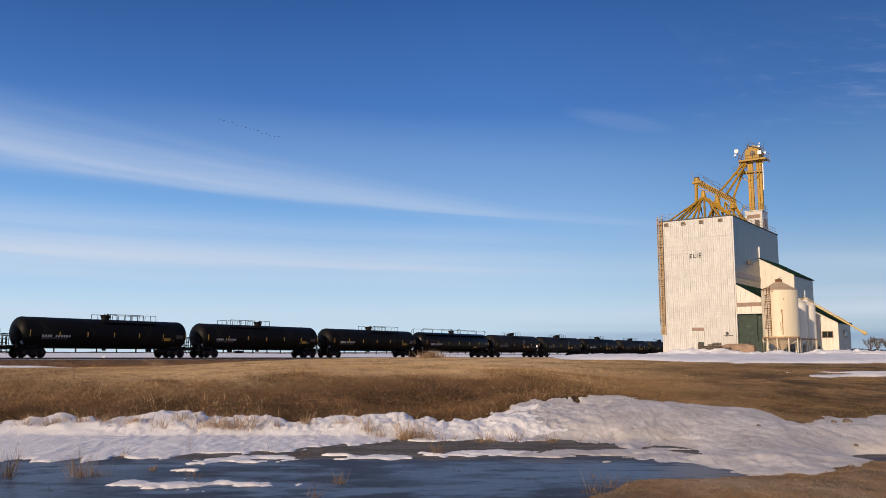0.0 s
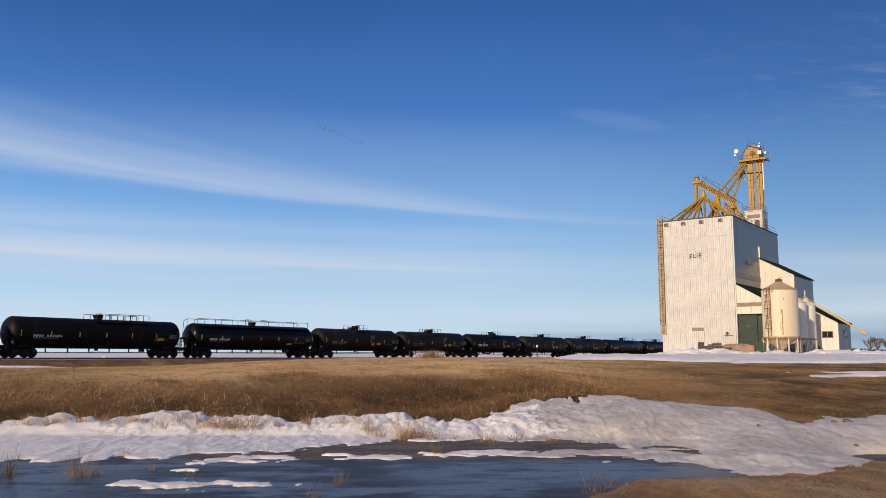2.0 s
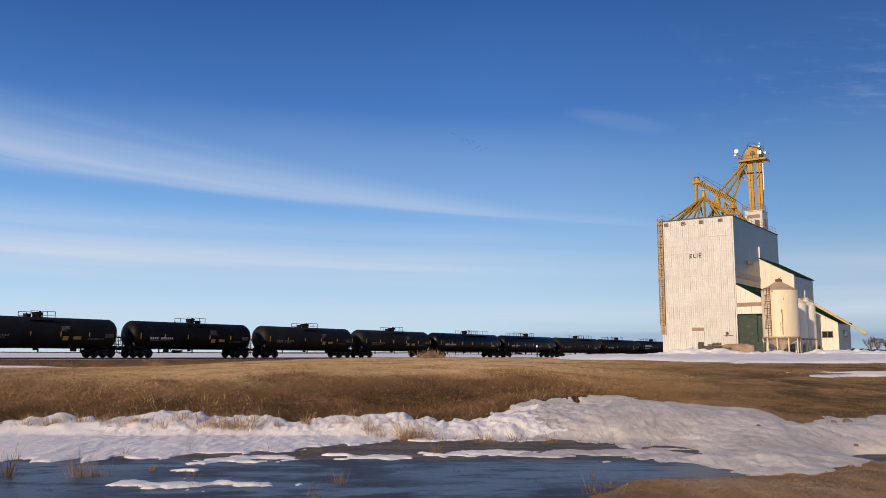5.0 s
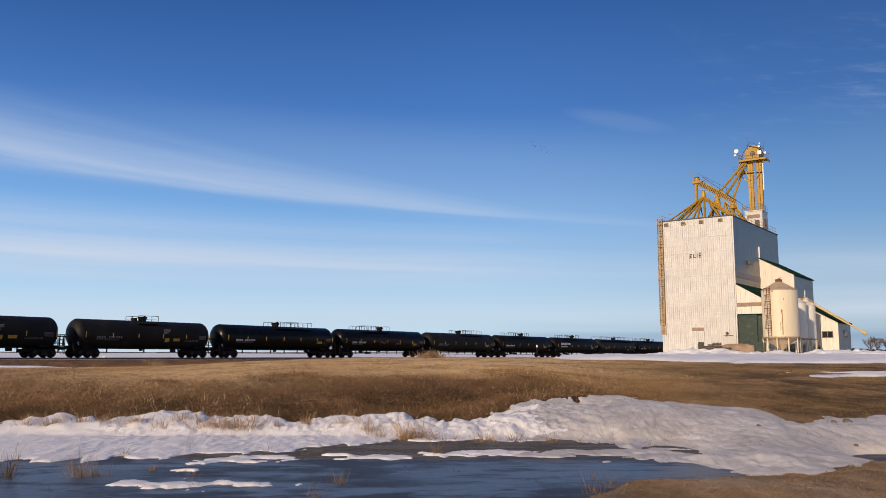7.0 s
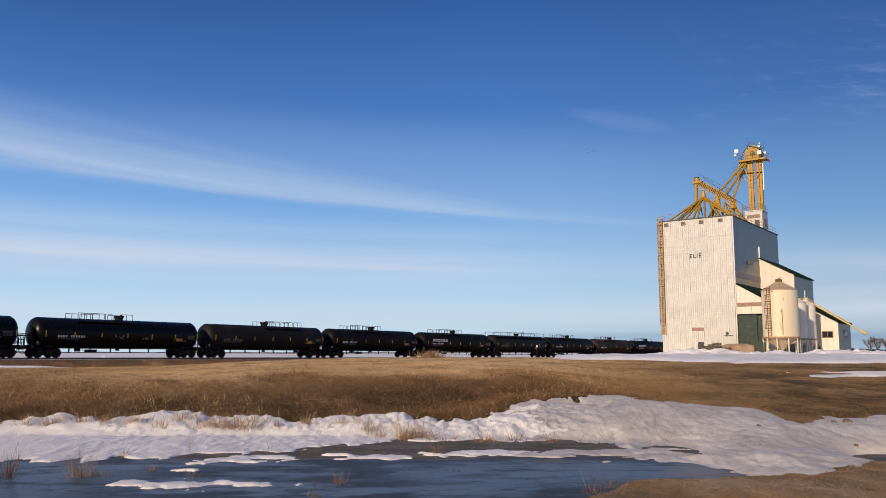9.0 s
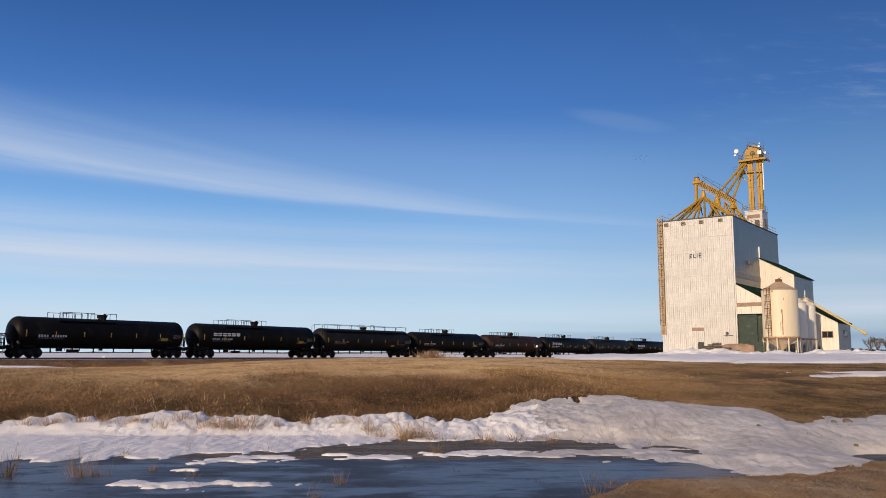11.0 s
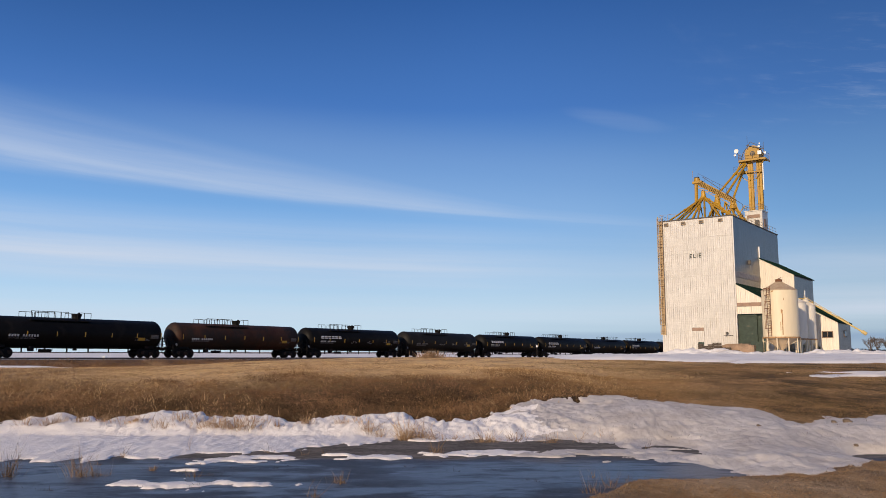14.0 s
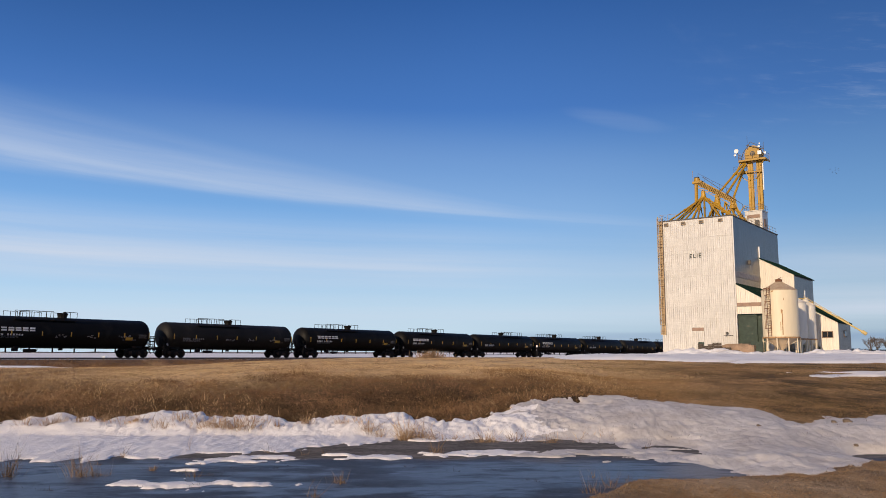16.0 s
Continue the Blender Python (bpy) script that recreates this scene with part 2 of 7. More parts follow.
M["siding_white"] = mat("cream_white_siding", (0.75, 0.69, 0.585), 0.45, vary=0.05, scale=0.6, fine=4, bump=0.08, dirt_shade=(0.58, 0.51, 0.42), dirt_shade_amount=0.4, dirt_shade_scale=0.8, stretch=(4.0, 4.0, 0.6), rand=0.08, soft=0.25, space="World")
# darker than the front sheets: shade of the side walls in the colour
M["siding_shade"] = mat("shade_grey_siding", (0.24, 0.236, 0.232), 0.36, metal=0.75, vary=0.10, scale=0.6, fine=4, bump=0.1, dirt_shade=(0.22, 0.19, 0.16), dirt_shade_amount=0.45, dirt_shade_scale=0.6, stretch=(2.5, 2.5, 0.35), rand=0.1, soft=0.25, space="World")
M["trim"] = mat("dark_trim", (0.10, 0.09, 0.08), 0.7)
M["green"] = mat("green_roof_steel", (0.005, 0.022, 0.016), 0.75, vary=0.15, scale=1.0, fine=8, bump=0.1, spec=0.08)
M["door_green"] = mat("faded_green_door", (0.035, 0.06, 0.045), 0.7, vary=0.25, scale=1.5, fine=12, dirt_shade=(0.10, 0.09, 0.07), dirt_shade_amount=0.35)
M["yellow"] = mat("yellow_painted_steel", (0.49, 0.28, 0.024), 0.5, vary=0.14, scale=0.8, fine=5, dirt_shade=(0.24, 0.13, 0.03), dirt_shade_amount=0.45, dirt_shade_scale=0.7, rand=0.45, soft=0.25)
M["yellow_dark"] = mat("dark_gap_ochre_steel", (0.17, 0.10, 0.02), 0.6, vary=0.2, scale=2, fine=9)
M["tan"] = mat("tan_rusty_steel", (0.44, 0.31, 0.165), 0.6, vary=0.2, scale=2, fine=9, dirt_shade=(0.22, 0.12, 0.06), dirt_shade_amount=0.5, dirt_shade_scale=1.5)
M["cream"] = mat("cream_bin_paint", (0.70, 0.60, 0.42), 0.45, vary=0.05, scale=0.8, fine=6, bump=0.05, dirt_shade=(0.50, 0.36, 0.22), dirt_shade_amount=0.25, dirt_shade_scale=1.2, stretch=(2, 2, 0.3))
M["bin_white"] = mat("white_bin_paint", (0.70, 0.655, 0.56), 0.45, vary=0.05, scale=0.8, fine=6, bump=0.05, dirt_shade=(0.52, 0.44, 0.34), dirt_shade_amount=0.25, dirt_shade_scale=1.2, stretch=(2, 2, 0.3))
# rust stains; the darker base also holds the shade on the hopper cone
M["bin_rust_shade"] = mat("rust_shade_cream_paint", (0.50, 0.385, 0.26), 0.55, vary=0.12, scale=1.0, fine=6, bump=0.05, dirt_shade=(0.30, 0.17, 0.095), dirt_shade_amount=0.5, dirt_shade_scale=0.9, soft=0.25)
M["spout"] = mat("faded_yellow_spout_paint", (0.62, 0.46, 0.17), 0.5, vary=0.12, scale=1.0, fine=8, bump=0.05, dirt_shade=(0.40, 0.27, 0.12), dirt_shade_amount=0.4)
M["ramp_earth"] = mat("trodden_ramp_earth", (0.36, 0.25, 0.17), 0.95, vary=0.3, scale=0.9, fine=8, bump=0.8, bump_dist=0.05, dirt_shade=(0.22, 0.15, 0.10), dirt_shade_amount=0.5, dirt_shade_scale=0.6)
M["old_timber"] = mat("old_dark_timber", (0.11, 0.085, 0.065), 0.9, vary=0.3, scale=2, fine=14, bump=0.4, rand=0.5)
M["rust_wash"] = mat("rust_wash", (0.46, 0.27, 0.12), 0.8, vary=0.3, scale=4, fine=20, bump=0.1)
M["rust"] = mat("rust", (0.20, 0.085, 0.04), 0.85, vary=0.3, scale=4, fine=20, bump=0.3)
M["wood"] = mat("weathered_wood", (0.27, 0.19, 0.125), 0.85, vary=0.25, scale=2, fine=18, bump=0.3, stretch=(1, 1, 5))
M["board"] = mat("brown_board", (0.33, 0.22, 0.16), 0.75, vary=0.15, scale=2, fine=15, bump=0.2)
M["bounce_lit"] = mat("bounce_lit_pale_boards", (0.50, 0.42, 0.35), 0.7, vary=0.2, scale=2, fine=12, bump=0.2)
M["glass"] = mat("dark_window_glass", (0.02, 0.022, 0.025), 0.08, vary=0.1, bump=0)
M["white"] = mat("white_enamel", (0.80, 0.80, 0.79), 0.4, vary=0.03, bump=0.02)
M["letter"] = mat("dark_lettering", (0.03, 0.045, 0.04), 0.6, vary=0.2, bump=0)
M["tank"] = mat("black_tank_paint", (0.0095, 0.0092, 0.009), 0.5, vary=0.2, scale=0.5, fine=6, bump=0.03, dirt_shade=(0.016, 0.014, 0.012), dirt_shade_amount=0.55, dirt_shade_scale=0.6, spec=0.10)
M["tank_gloss"] = mat("glossy_black_tank_paint", (0.006, 0.0065, 0.0075), 0.3, vary=0.15, scale=0.5, fine=6, bump=0.02, spec=0.15)
M["tank_rust"] = mat("rusty_brown_tank_paint", (0.070, 0.032, 0.020), 0.6, vary=0.25, scale=0.5, fine=6, bump=0.05, dirt_shade=(0.026, 0.020, 0.017), dirt_shade_amount=0.85, dirt_shade_scale=0.35, spec=0.16)
M["tank_dull"] = mat("dusty_dark_tank_paint", (0.018, 0.017, 0.016), 0.55, vary=0.2, scale=0.5, fine=6, bump=0.03, dirt_shade=(0.031, 0.026, 0.021), dirt_shade_amount=0.5, dirt_shade_scale=0.5, spec=0.14)
M["running"] = mat("grimy_running_gear", (0.014, 0.012, 0.011), 0.75, vary=0.3, scale=3, fine=15, dirt_shade=(0.055, 0.036, 0.024), dirt_shade_amount=0.55, dirt_shade_scale=2.5, spec=0.2)
M["running_rust"] = mat("rusty_running_gear", (0.060, 0.036, 0.025), 0.75, vary=0.3, scale=3, fine=15, dirt_shade=(0.02, 0.016, 0.013), dirt_shade_amount=0.5, dirt_shade_scale=2.5, spec=0.2)
M["rail"] = mat("rail_steel", (0.13, 0.10, 0.085), 0.5, metal=0.6, vary=0.2, stretch=(1, 1, 1))
M["tie"] = mat("creosoted_ties", (0.075, 0.055, 0.04), 0.9, vary=0.3, island=0.4)
M["ballast"] = mat("ballast_stone", (0.22, 0.135, 0.088), 0.95, vary=0.35, scale=0.6, fine=8, bump=1.0, bump_dist=0.05, dirt_shade=(0.40, 0.27, 0.17), dirt_shade_amount=0.5, dirt_shade_scale=0.25, grain=8)
M["stripe"] = mat("yellow_reflector", (0.55, 0.34, 0.05), 0.4, vary=0.12, bump=0)
M["stencil"] = mat("white_stencil_paint", (0.74, 0.74, 0.72), 0.6, vary=0.15, bump=0)
M["stencil_faint"] = mat("worn_stencil_paint", (0.20, 0.19, 0.18), 0.7, vary=0.25, bump=0)
M["bark"] = mat("grey_bark", (0.15, 0.13, 0.12), 0.9, vary=0.25, scale=2, fine=9)
M["stone"] = mat("field_stone", (0.17, 0.13, 0.095), 0.9, vary=0.25, scale=5, fine=25, bump=0.4)
M["bird"] = mat("dark_goose_plumage", (0.05, 0.045, 0.04), 0.8, bump=0)
M["far_wood"] = mat("far_bare_woods", (0.20, 0.20, 0.23), 0.95, vary=0.25, scale=0.05, fine=0.4, bump=0)


def ice_material():
    # refrozen meltwater: dark clear ice, blue glossy sheets and a dull grey slush rim along the snow
    m = bpy.data.materials.new("refrozen_ice")
    m.use_nodes = True
    N, L = m.node_tree.nodes, m.node_tree.links
    p = N["Principled BSDF"]
    geo, sep = N.new("ShaderNodeNewGeometry"), N.new("ShaderNodeSeparateXYZ")
    L.new(geo.outputs["Position"], sep.inputs[0])

    def noise_tex(scale, detail, rough, stretch, warp=0.0):
        mp, n = N.new("ShaderNodeMapping"), N.new("ShaderNodeTexNoise")
        mp.inputs["Scale"].default_value = stretch
        L.new(geo.outputs["Position"], mp.inputs[0])
        L.new(mp.outputs[0], n.inputs["Vector"])
        for key, v in (("Scale", scale), ("Detail", detail), ("Roughness", rough), ("Distortion", warp)):
            n.inputs[key].default_value = v
        return n.outputs["Fac"]

    def step(v, a, c, lo=0.0, hi=1.0):
        r = N.new("ShaderNodeMapRange")
        r.interpolation_type = "SMOOTHSTEP"
        for key, k in (("From Min", a), ("From Max", c), ("To Min", lo), ("To Max", hi)):
            r.inputs[key].default_value = k
        L.new(v, r.inputs["Value"])
        return r.outputs[0]

    def calc(op, a, c):
        n = N.new("ShaderNodeMath")
        n.operation = op
        for i, v in enumerate((a, c)):
            if isinstance(v, (int, float)):
                n.inputs[i].default_value = v
            else:
                L.new(v, n.inputs[i])
        return n.outputs[0]

    def blend(fac, a, c, mode="MIX"):
        x = N.new("ShaderNodeMix")
        x.data_type, x.blend_type = "RGBA", mode
        for sock, v in (("Factor", fac), ("A", a), ("B", c)):
            if isinstance(v, tuple):
                x.inputs[sock].default_value = (*v, 1)
            elif isinstance(v, float):
                x.inputs[sock].default_value = v
            else:
                L.new(v, x.inputs[sock])
        return x.outputs["Result"]

    x, y = sep.outputs[0], sep.outputs[1]
    plates = noise_tex(0.9, 8, 0.62, (0.55, 1.0, 1), 0.25)
    streaks = noise_tex(1.6, 9, 0.7, (0.45, 1.3, 1), 0.1)
    fine = noise_tex(9.0, 8, 0.7, (0.8, 1.0, 1))
    wander = calc("MULTIPLY", calc("SUBTRACT", plates, 0.5), 3.0)
    rim = step(calc("ADD", y, wander), 12.95, 13.75)                          # dull slush beside the snow
    pool = calc("MULTIPLY", step(calc("ADD", x, wander), -3.4, -5.2), step(calc("ADD", y, wander), 12.9, 12.3))   # wet sheet among the reeds
    sheet_mask = calc("MULTIPLY", step(plates, 0.44, 0.56), step(streaks, 0.36, 0.52))
    blue = calc("MULTIPLY", step(calc("ADD", x, wander), -1.6, 0.4), calc("MULTIPLY", step(calc("ADD", y, wander), 13.3, 12.5), step(calc("ADD", y, wander), 10.2, 11.2)))
    sheet_mask = calc("MAXIMUM", sheet_mask, calc("MULTIPLY", blue, step(streaks, 0.60, 0.46, 0.3, 1.0)))
    gloss = calc("MAXIMUM", calc("MULTIPLY", sheet_mask, 0.7), calc("MULTIPLY", pool, step(streaks, 0.58, 0.46, 0.05, 0.62)))
    # blue of the mirrored sky put into the base colour of glossy parts
    col = blend(gloss, (0.050, 0.054, 0.062), (0.085, 0.105, 0.140))
    col = blend(step(streaks, 0.56, 0.66, 0.0, 0.6), col, (0.030, 0.031, 0.034))
    col = blend(rim, col, blend(step(streaks, 0.40, 0.60), (0.125, 0.118, 0.112), (0.19, 0.178, 0.168)))
    col = blend(1.0, col, blend(step(fine, 0.3, 0.7), (0.66, 0.66, 0.66), (1.25, 1.23, 1.2)), "MULTIPLY")
    L.new(col, p.inputs["Base Color"])
    L.new(calc("MULTIPLY", calc("SUBTRACT", 1.0, rim), calc("ADD", 0.10, calc("MULTIPLY", gloss, 0.22))), p.inputs["Specular IOR Level"])
    L.new(calc("ADD", calc("SUBTRACT", 0.48, calc("MULTIPLY", gloss, 0.24)), calc("MULTIPLY", rim, 0.2)), p.inputs["Roughness"])
    bp = N.new("ShaderNodeBump")
    bp.inputs["Strength"].default_value, bp.inputs["Distance"].default_value = 0.25, 0.012
    L.new(fine, bp.inputs["Height"])
    L.new(bp.outputs[0], p.inputs["Normal"])
    return m


M["ice"] = ice_material()


def ground_material():
    # dark matted weeds on the ditch banks, pale straw on the flat above them, brown turf towards the yard
    m = bpy.data.materials.new("matted_grass_ground")
    m.use_nodes = True
    N, L = m.node_tree.nodes, m.node_tree.links
    p = N["Principled BSDF"]
    p.inputs["Roughness"].default_value, p.inputs["Specular IOR Level"].default_value = 0.95, 0.1
    geo, sep = N.new("ShaderNodeNewGeometry"), N.new("ShaderNodeSeparateXYZ")
    L.new(geo.outputs["Position"], sep.inputs[0])

    def noise_tex(scale, detail, rough, stretch):
        mp, n = N.new("ShaderNodeMapping"), N.new("ShaderNodeTexNoise")
        mp.inputs["Scale"].default_value = stretch
        L.new(geo.outputs["Position"], mp.inputs[0])
        L.new(mp.outputs[0], n.inputs["Vector"])
        for key, v in (("Scale", scale), ("Detail", detail), ("Roughness", rough)):
            n.inputs[key].default_value = v
        return n.outputs["Fac"]

    def calc(op, a, c):
        n = N.new("ShaderNodeMath")
        n.operation = op
        for i, v in enumerate((a, c)):
            if isinstance(v, (int, float)):
                n.inputs[i].default_value = v
            else:
                L.new(v, n.inputs[i])
        return n.outputs[0]

    def step(v, a, c, lo=0.0, hi=1.0):
        r = N.new("ShaderNodeMapRange")
        r.interpolation_type = "SMOOTHSTEP"
        for key, k in (("From Min", a), ("From Max", c), ("To Min", lo), ("To Max", hi)):
            r.inputs[key].default_value = k
        L.new(v, r.inputs["Value"])
        return r.outputs[0]

    def blend(fac, a, c, mode="MIX"):
        x = N.new("ShaderNodeMix")
        x.data_type, x.blend_type = "RGBA", mode
        for sock, v in (("Factor", fac), ("A", a), ("B", c)):
            if isinstance(v, tuple):
                x.inputs[sock].default_value = (*v, 1)
            elif isinstance(v, float):
                x.inputs[sock].default_value = v
            else:
                L.new(v, x.inputs[sock])
        return x.outputs["Result"]

    x, y = sep.outputs[0], sep.outputs[1]
    q = calc("DIVIDE", x, calc("MAXIMUM", y, 5.0))
    wide = noise_tex(0.24, 7, 0.6, (1, 0.5, 1))
    mid_n = noise_tex(0.75, 9, 0.68, (0.8, 0.42, 1))
    fine = noise_tex(8.0, 8, 0.7, (1.0, 0.6, 1))
    sway = calc("MULTIPLY", calc("SUBTRACT", mid_n, 0.5), 5.0)
    edge = calc("ADD", y, calc("ADD", sway, calc("MULTIPLY", step(q, -0.45, -0.05), -2.4)))
    straw = step(edge, 18.6, 23.6)
    turf = step(calc("ADD", q, calc("MULTIPLY", calc("SUBTRACT", wide, 0.5), 0.5)), 0.13, 0.36)
    dark = blend(step(mid_n, 0.35, 0.62), (0.10, 0.065, 0.036), (0.035, 0.026, 0.016))
    pale = blend(step(mid_n, 0.42, 0.66), (0.72, 0.495, 0.25), (0.36, 0.23, 0.11))
    brown = blend(step(mid_n, 0.38, 0.58), (0.40, 0.25, 0.115), (0.075, 0.055, 0.030))
    brown = blend(step(wide, 0.44, 0.60, 0.0, 0.8), brown, (0.46, 0.30, 0.14))
    pale = blend(step(calc("ADD", q, calc("MULTIPLY", calc("SUBTRACT", wide, 0.5), 0.3)), -0.30, -0.50, 0.0, 0.7), pale, blend(step(mid_n, 0.4, 0.6), (0.26, 0.165, 0.085), (0.13, 0.085, 0.05)))
    col = blend(straw, dark, pale)
    col = blend(turf, col, brown)
    col = blend(1.0, col, blend(step(fine, 0.3, 0.7), (0.62, 0.60, 0.58), (1.2, 1.2, 1.2)), "MULTIPLY")
    L.new(col, p.inputs["Base Color"])
    bp = N.new("ShaderNodeBump")
    bp.inputs["Strength"].default_value, bp.inputs["Distance"].default_value = 0.8, 0.05
    L.new(fine, bp.inputs["Height"])
    L.new(bp.outputs[0], p.inputs["Normal"])
    return m


M["soil"] = ground_material()


# ================= mesh helpers =================
def mesh_of(bm, name, material, smooth=False):
    me = bpy.data.meshes.new(name)
    bm.normal_update()
    bm.to_mesh(me)
    bm.free()
    me.materials.append(M[material])
    if smooth:
        me.polygons.foreach_set("use_smooth", [True] * len(me.polygons))
    return me


def part(name, bm, material, parent, label="", smooth=False):
    ob = new(name, mesh_of(bm, name, material, smooth))
    ob.parent = parent
    if label:
        tagged(ob, label)
    return ob


def thing(name, m, label, category, group="", kind=""):
    ob = new(name)
    ob.matrix_world = m
    return tagged(ob, label, category, group, kind)


def box(bm, x0, x1, y0, y1, z0, z1, bevel=0.0, m=None):
    r = bmesh.ops.create_cube(bm, size=1.0, matrix=Matrix.LocRotScale(((x0 + x1) / 2, (y0 + y1) / 2, (z0 + z1) / 2), None, (abs(x1 - x0), abs(y1 - y0), abs(z1 - z0))))
    vs = r["verts"]
    if bevel:
        es = {e for v in vs for e in v.link_edges}
        g = bmesh.ops.bevel(bm, geom=list(es), offset=bevel, segments=1, affect="EDGES")
        vs = list({v for f in g["faces"] for v in f.verts} | {v for v in vs if v.is_valid})
    if m is not None:
        bmesh.ops.transform(bm, matrix=m, verts=[v for v in vs if v.is_valid])
    return bm


def rod(bm, a, b, r, seg=8, r2=None):
    a, b = Vector(a), Vector(b)
    v = b - a
    m = Matrix.Translation((a + b) / 2) @ v.to_track_quat("Z", "Y").to_matrix().to_4x4()
    bmesh.ops.create_cone(bm, cap_ends=True, segments=seg, radius1=r, radius2=r if r2 is None else r2, depth=v.length, matrix=m)
    return bm


def beam(bm, a, b, w, h):
    a, b = Vector(a), Vector(b)
    v = b - a
    m = Matrix.Translation((a + b) / 2) @ v.to_track_quat("Z", "Y").to_matrix().to_4x4() @ Matrix.Diagonal((w, h, v.length, 1))
    bmesh.ops.create_cube(bm, size=1.0, matrix=m)
    return bm


def lathe(bm, prof, seg=24, m=None):
    # profile of (radius, height) turned about z
    rings = []
    for r, z in prof:
        if r < 1e-4:
            rings.append([bm.verts.new((0, 0, z))])
        else:
            rings.append([bm.verts.new((r * math.cos(2 * math.pi * i / seg), r * math.sin(2 * math.pi * i / seg), z)) for i in range(seg)])
    for a, b in zip(rings, rings[1:]):
        for i in range(seg):
            j = (i + 1) % seg
            if len(a) == 1 and len(b) == 1:
                continue
            if len(a) == 1:
                bm.faces.new((a[0], b[j], b[i]))
            elif len(b) == 1:
                bm.faces.new((a[i], a[j], b[0]))
            else:
                bm.faces.new((a[i], a[j], b[j], b[i]))
    bmesh.ops.recalc_face_normals(bm, faces=bm.faces)
    if m is not None:
        bmesh.ops.transform(bm, matrix=m, verts=bm.verts)
    return bm


def prism(bm, outline, y0, y1):
    # outline in x, z pulled from y0 to y1
    a = [bm.verts.new((x, y0, z)) for x, z in outline]
    b = [bm.verts.new((x, y1, z)) for x, z in outline]
    bm.faces.new(a)
    bm.faces.new(b[::-1])
    n = len(a)
    for i in range(n):
        bm.faces.new((a[i], b[i], b[(i + 1) % n], a[(i + 1) % n]))
    bmesh.ops.recalc_face_normals(bm, faces=bm.faces)
    return bm


B = bmesh.new


# ================= ground, snow, ice =================
def lattice(ix, iy, seed):
    h = (ix.astype(np.int64) * 374761393 + iy.astype(np.int64) * 668265263 + seed * 974711) & 0x7FFFFFFF
    h = ((h ^ (h >> 13)) * 1274126177) & 0x7FFFFFFF
    return ((h ^ (h >> 16)) & 0xFFFF) / 65535.0


def vnoise(x, y, seed=0):
    ix, iy = np.floor(x), np.floor(y)
    fx, fy = x - ix, y - iy
    fx, fy = fx * fx * (3 - 2 * fx), fy * fy * (3 - 2 * fy)
    a, b = lattice(ix, iy, seed), lattice(ix + 1, iy, seed)
    c, d = lattice(ix, iy + 1, seed), lattice(ix + 1, iy + 1, seed)
    return (a + (b - a) * fx) * (1 - fy) + (c + (d - c) * fx) * fy - 0.5


def fbm(x, y, seed=0, octaves=4):
    r, amp = 0, 1.0
    for i in range(octaves):
        r = r + amp * vnoise(x * 2 ** i, y * 2 ** i, seed + i)
        amp *= 0.5
    return r


def sstep(x, a, b):
    t = np.clip((x - a) / (b - a), 0, 1)
    return t * t * (3 - 2 * t)


def track_coords(x, y):
    s = x * D.x + y * D.y
    return s, x * E.x + y * E.y + TRACK          # along, distance on the camera's side


def yard_coords(x, y):
    # the elevator's own axes
    dx, dy = x - 44.536, y - 125.0
    return dx * E.x + dy * E.y, dx * D.x + dy * D.y


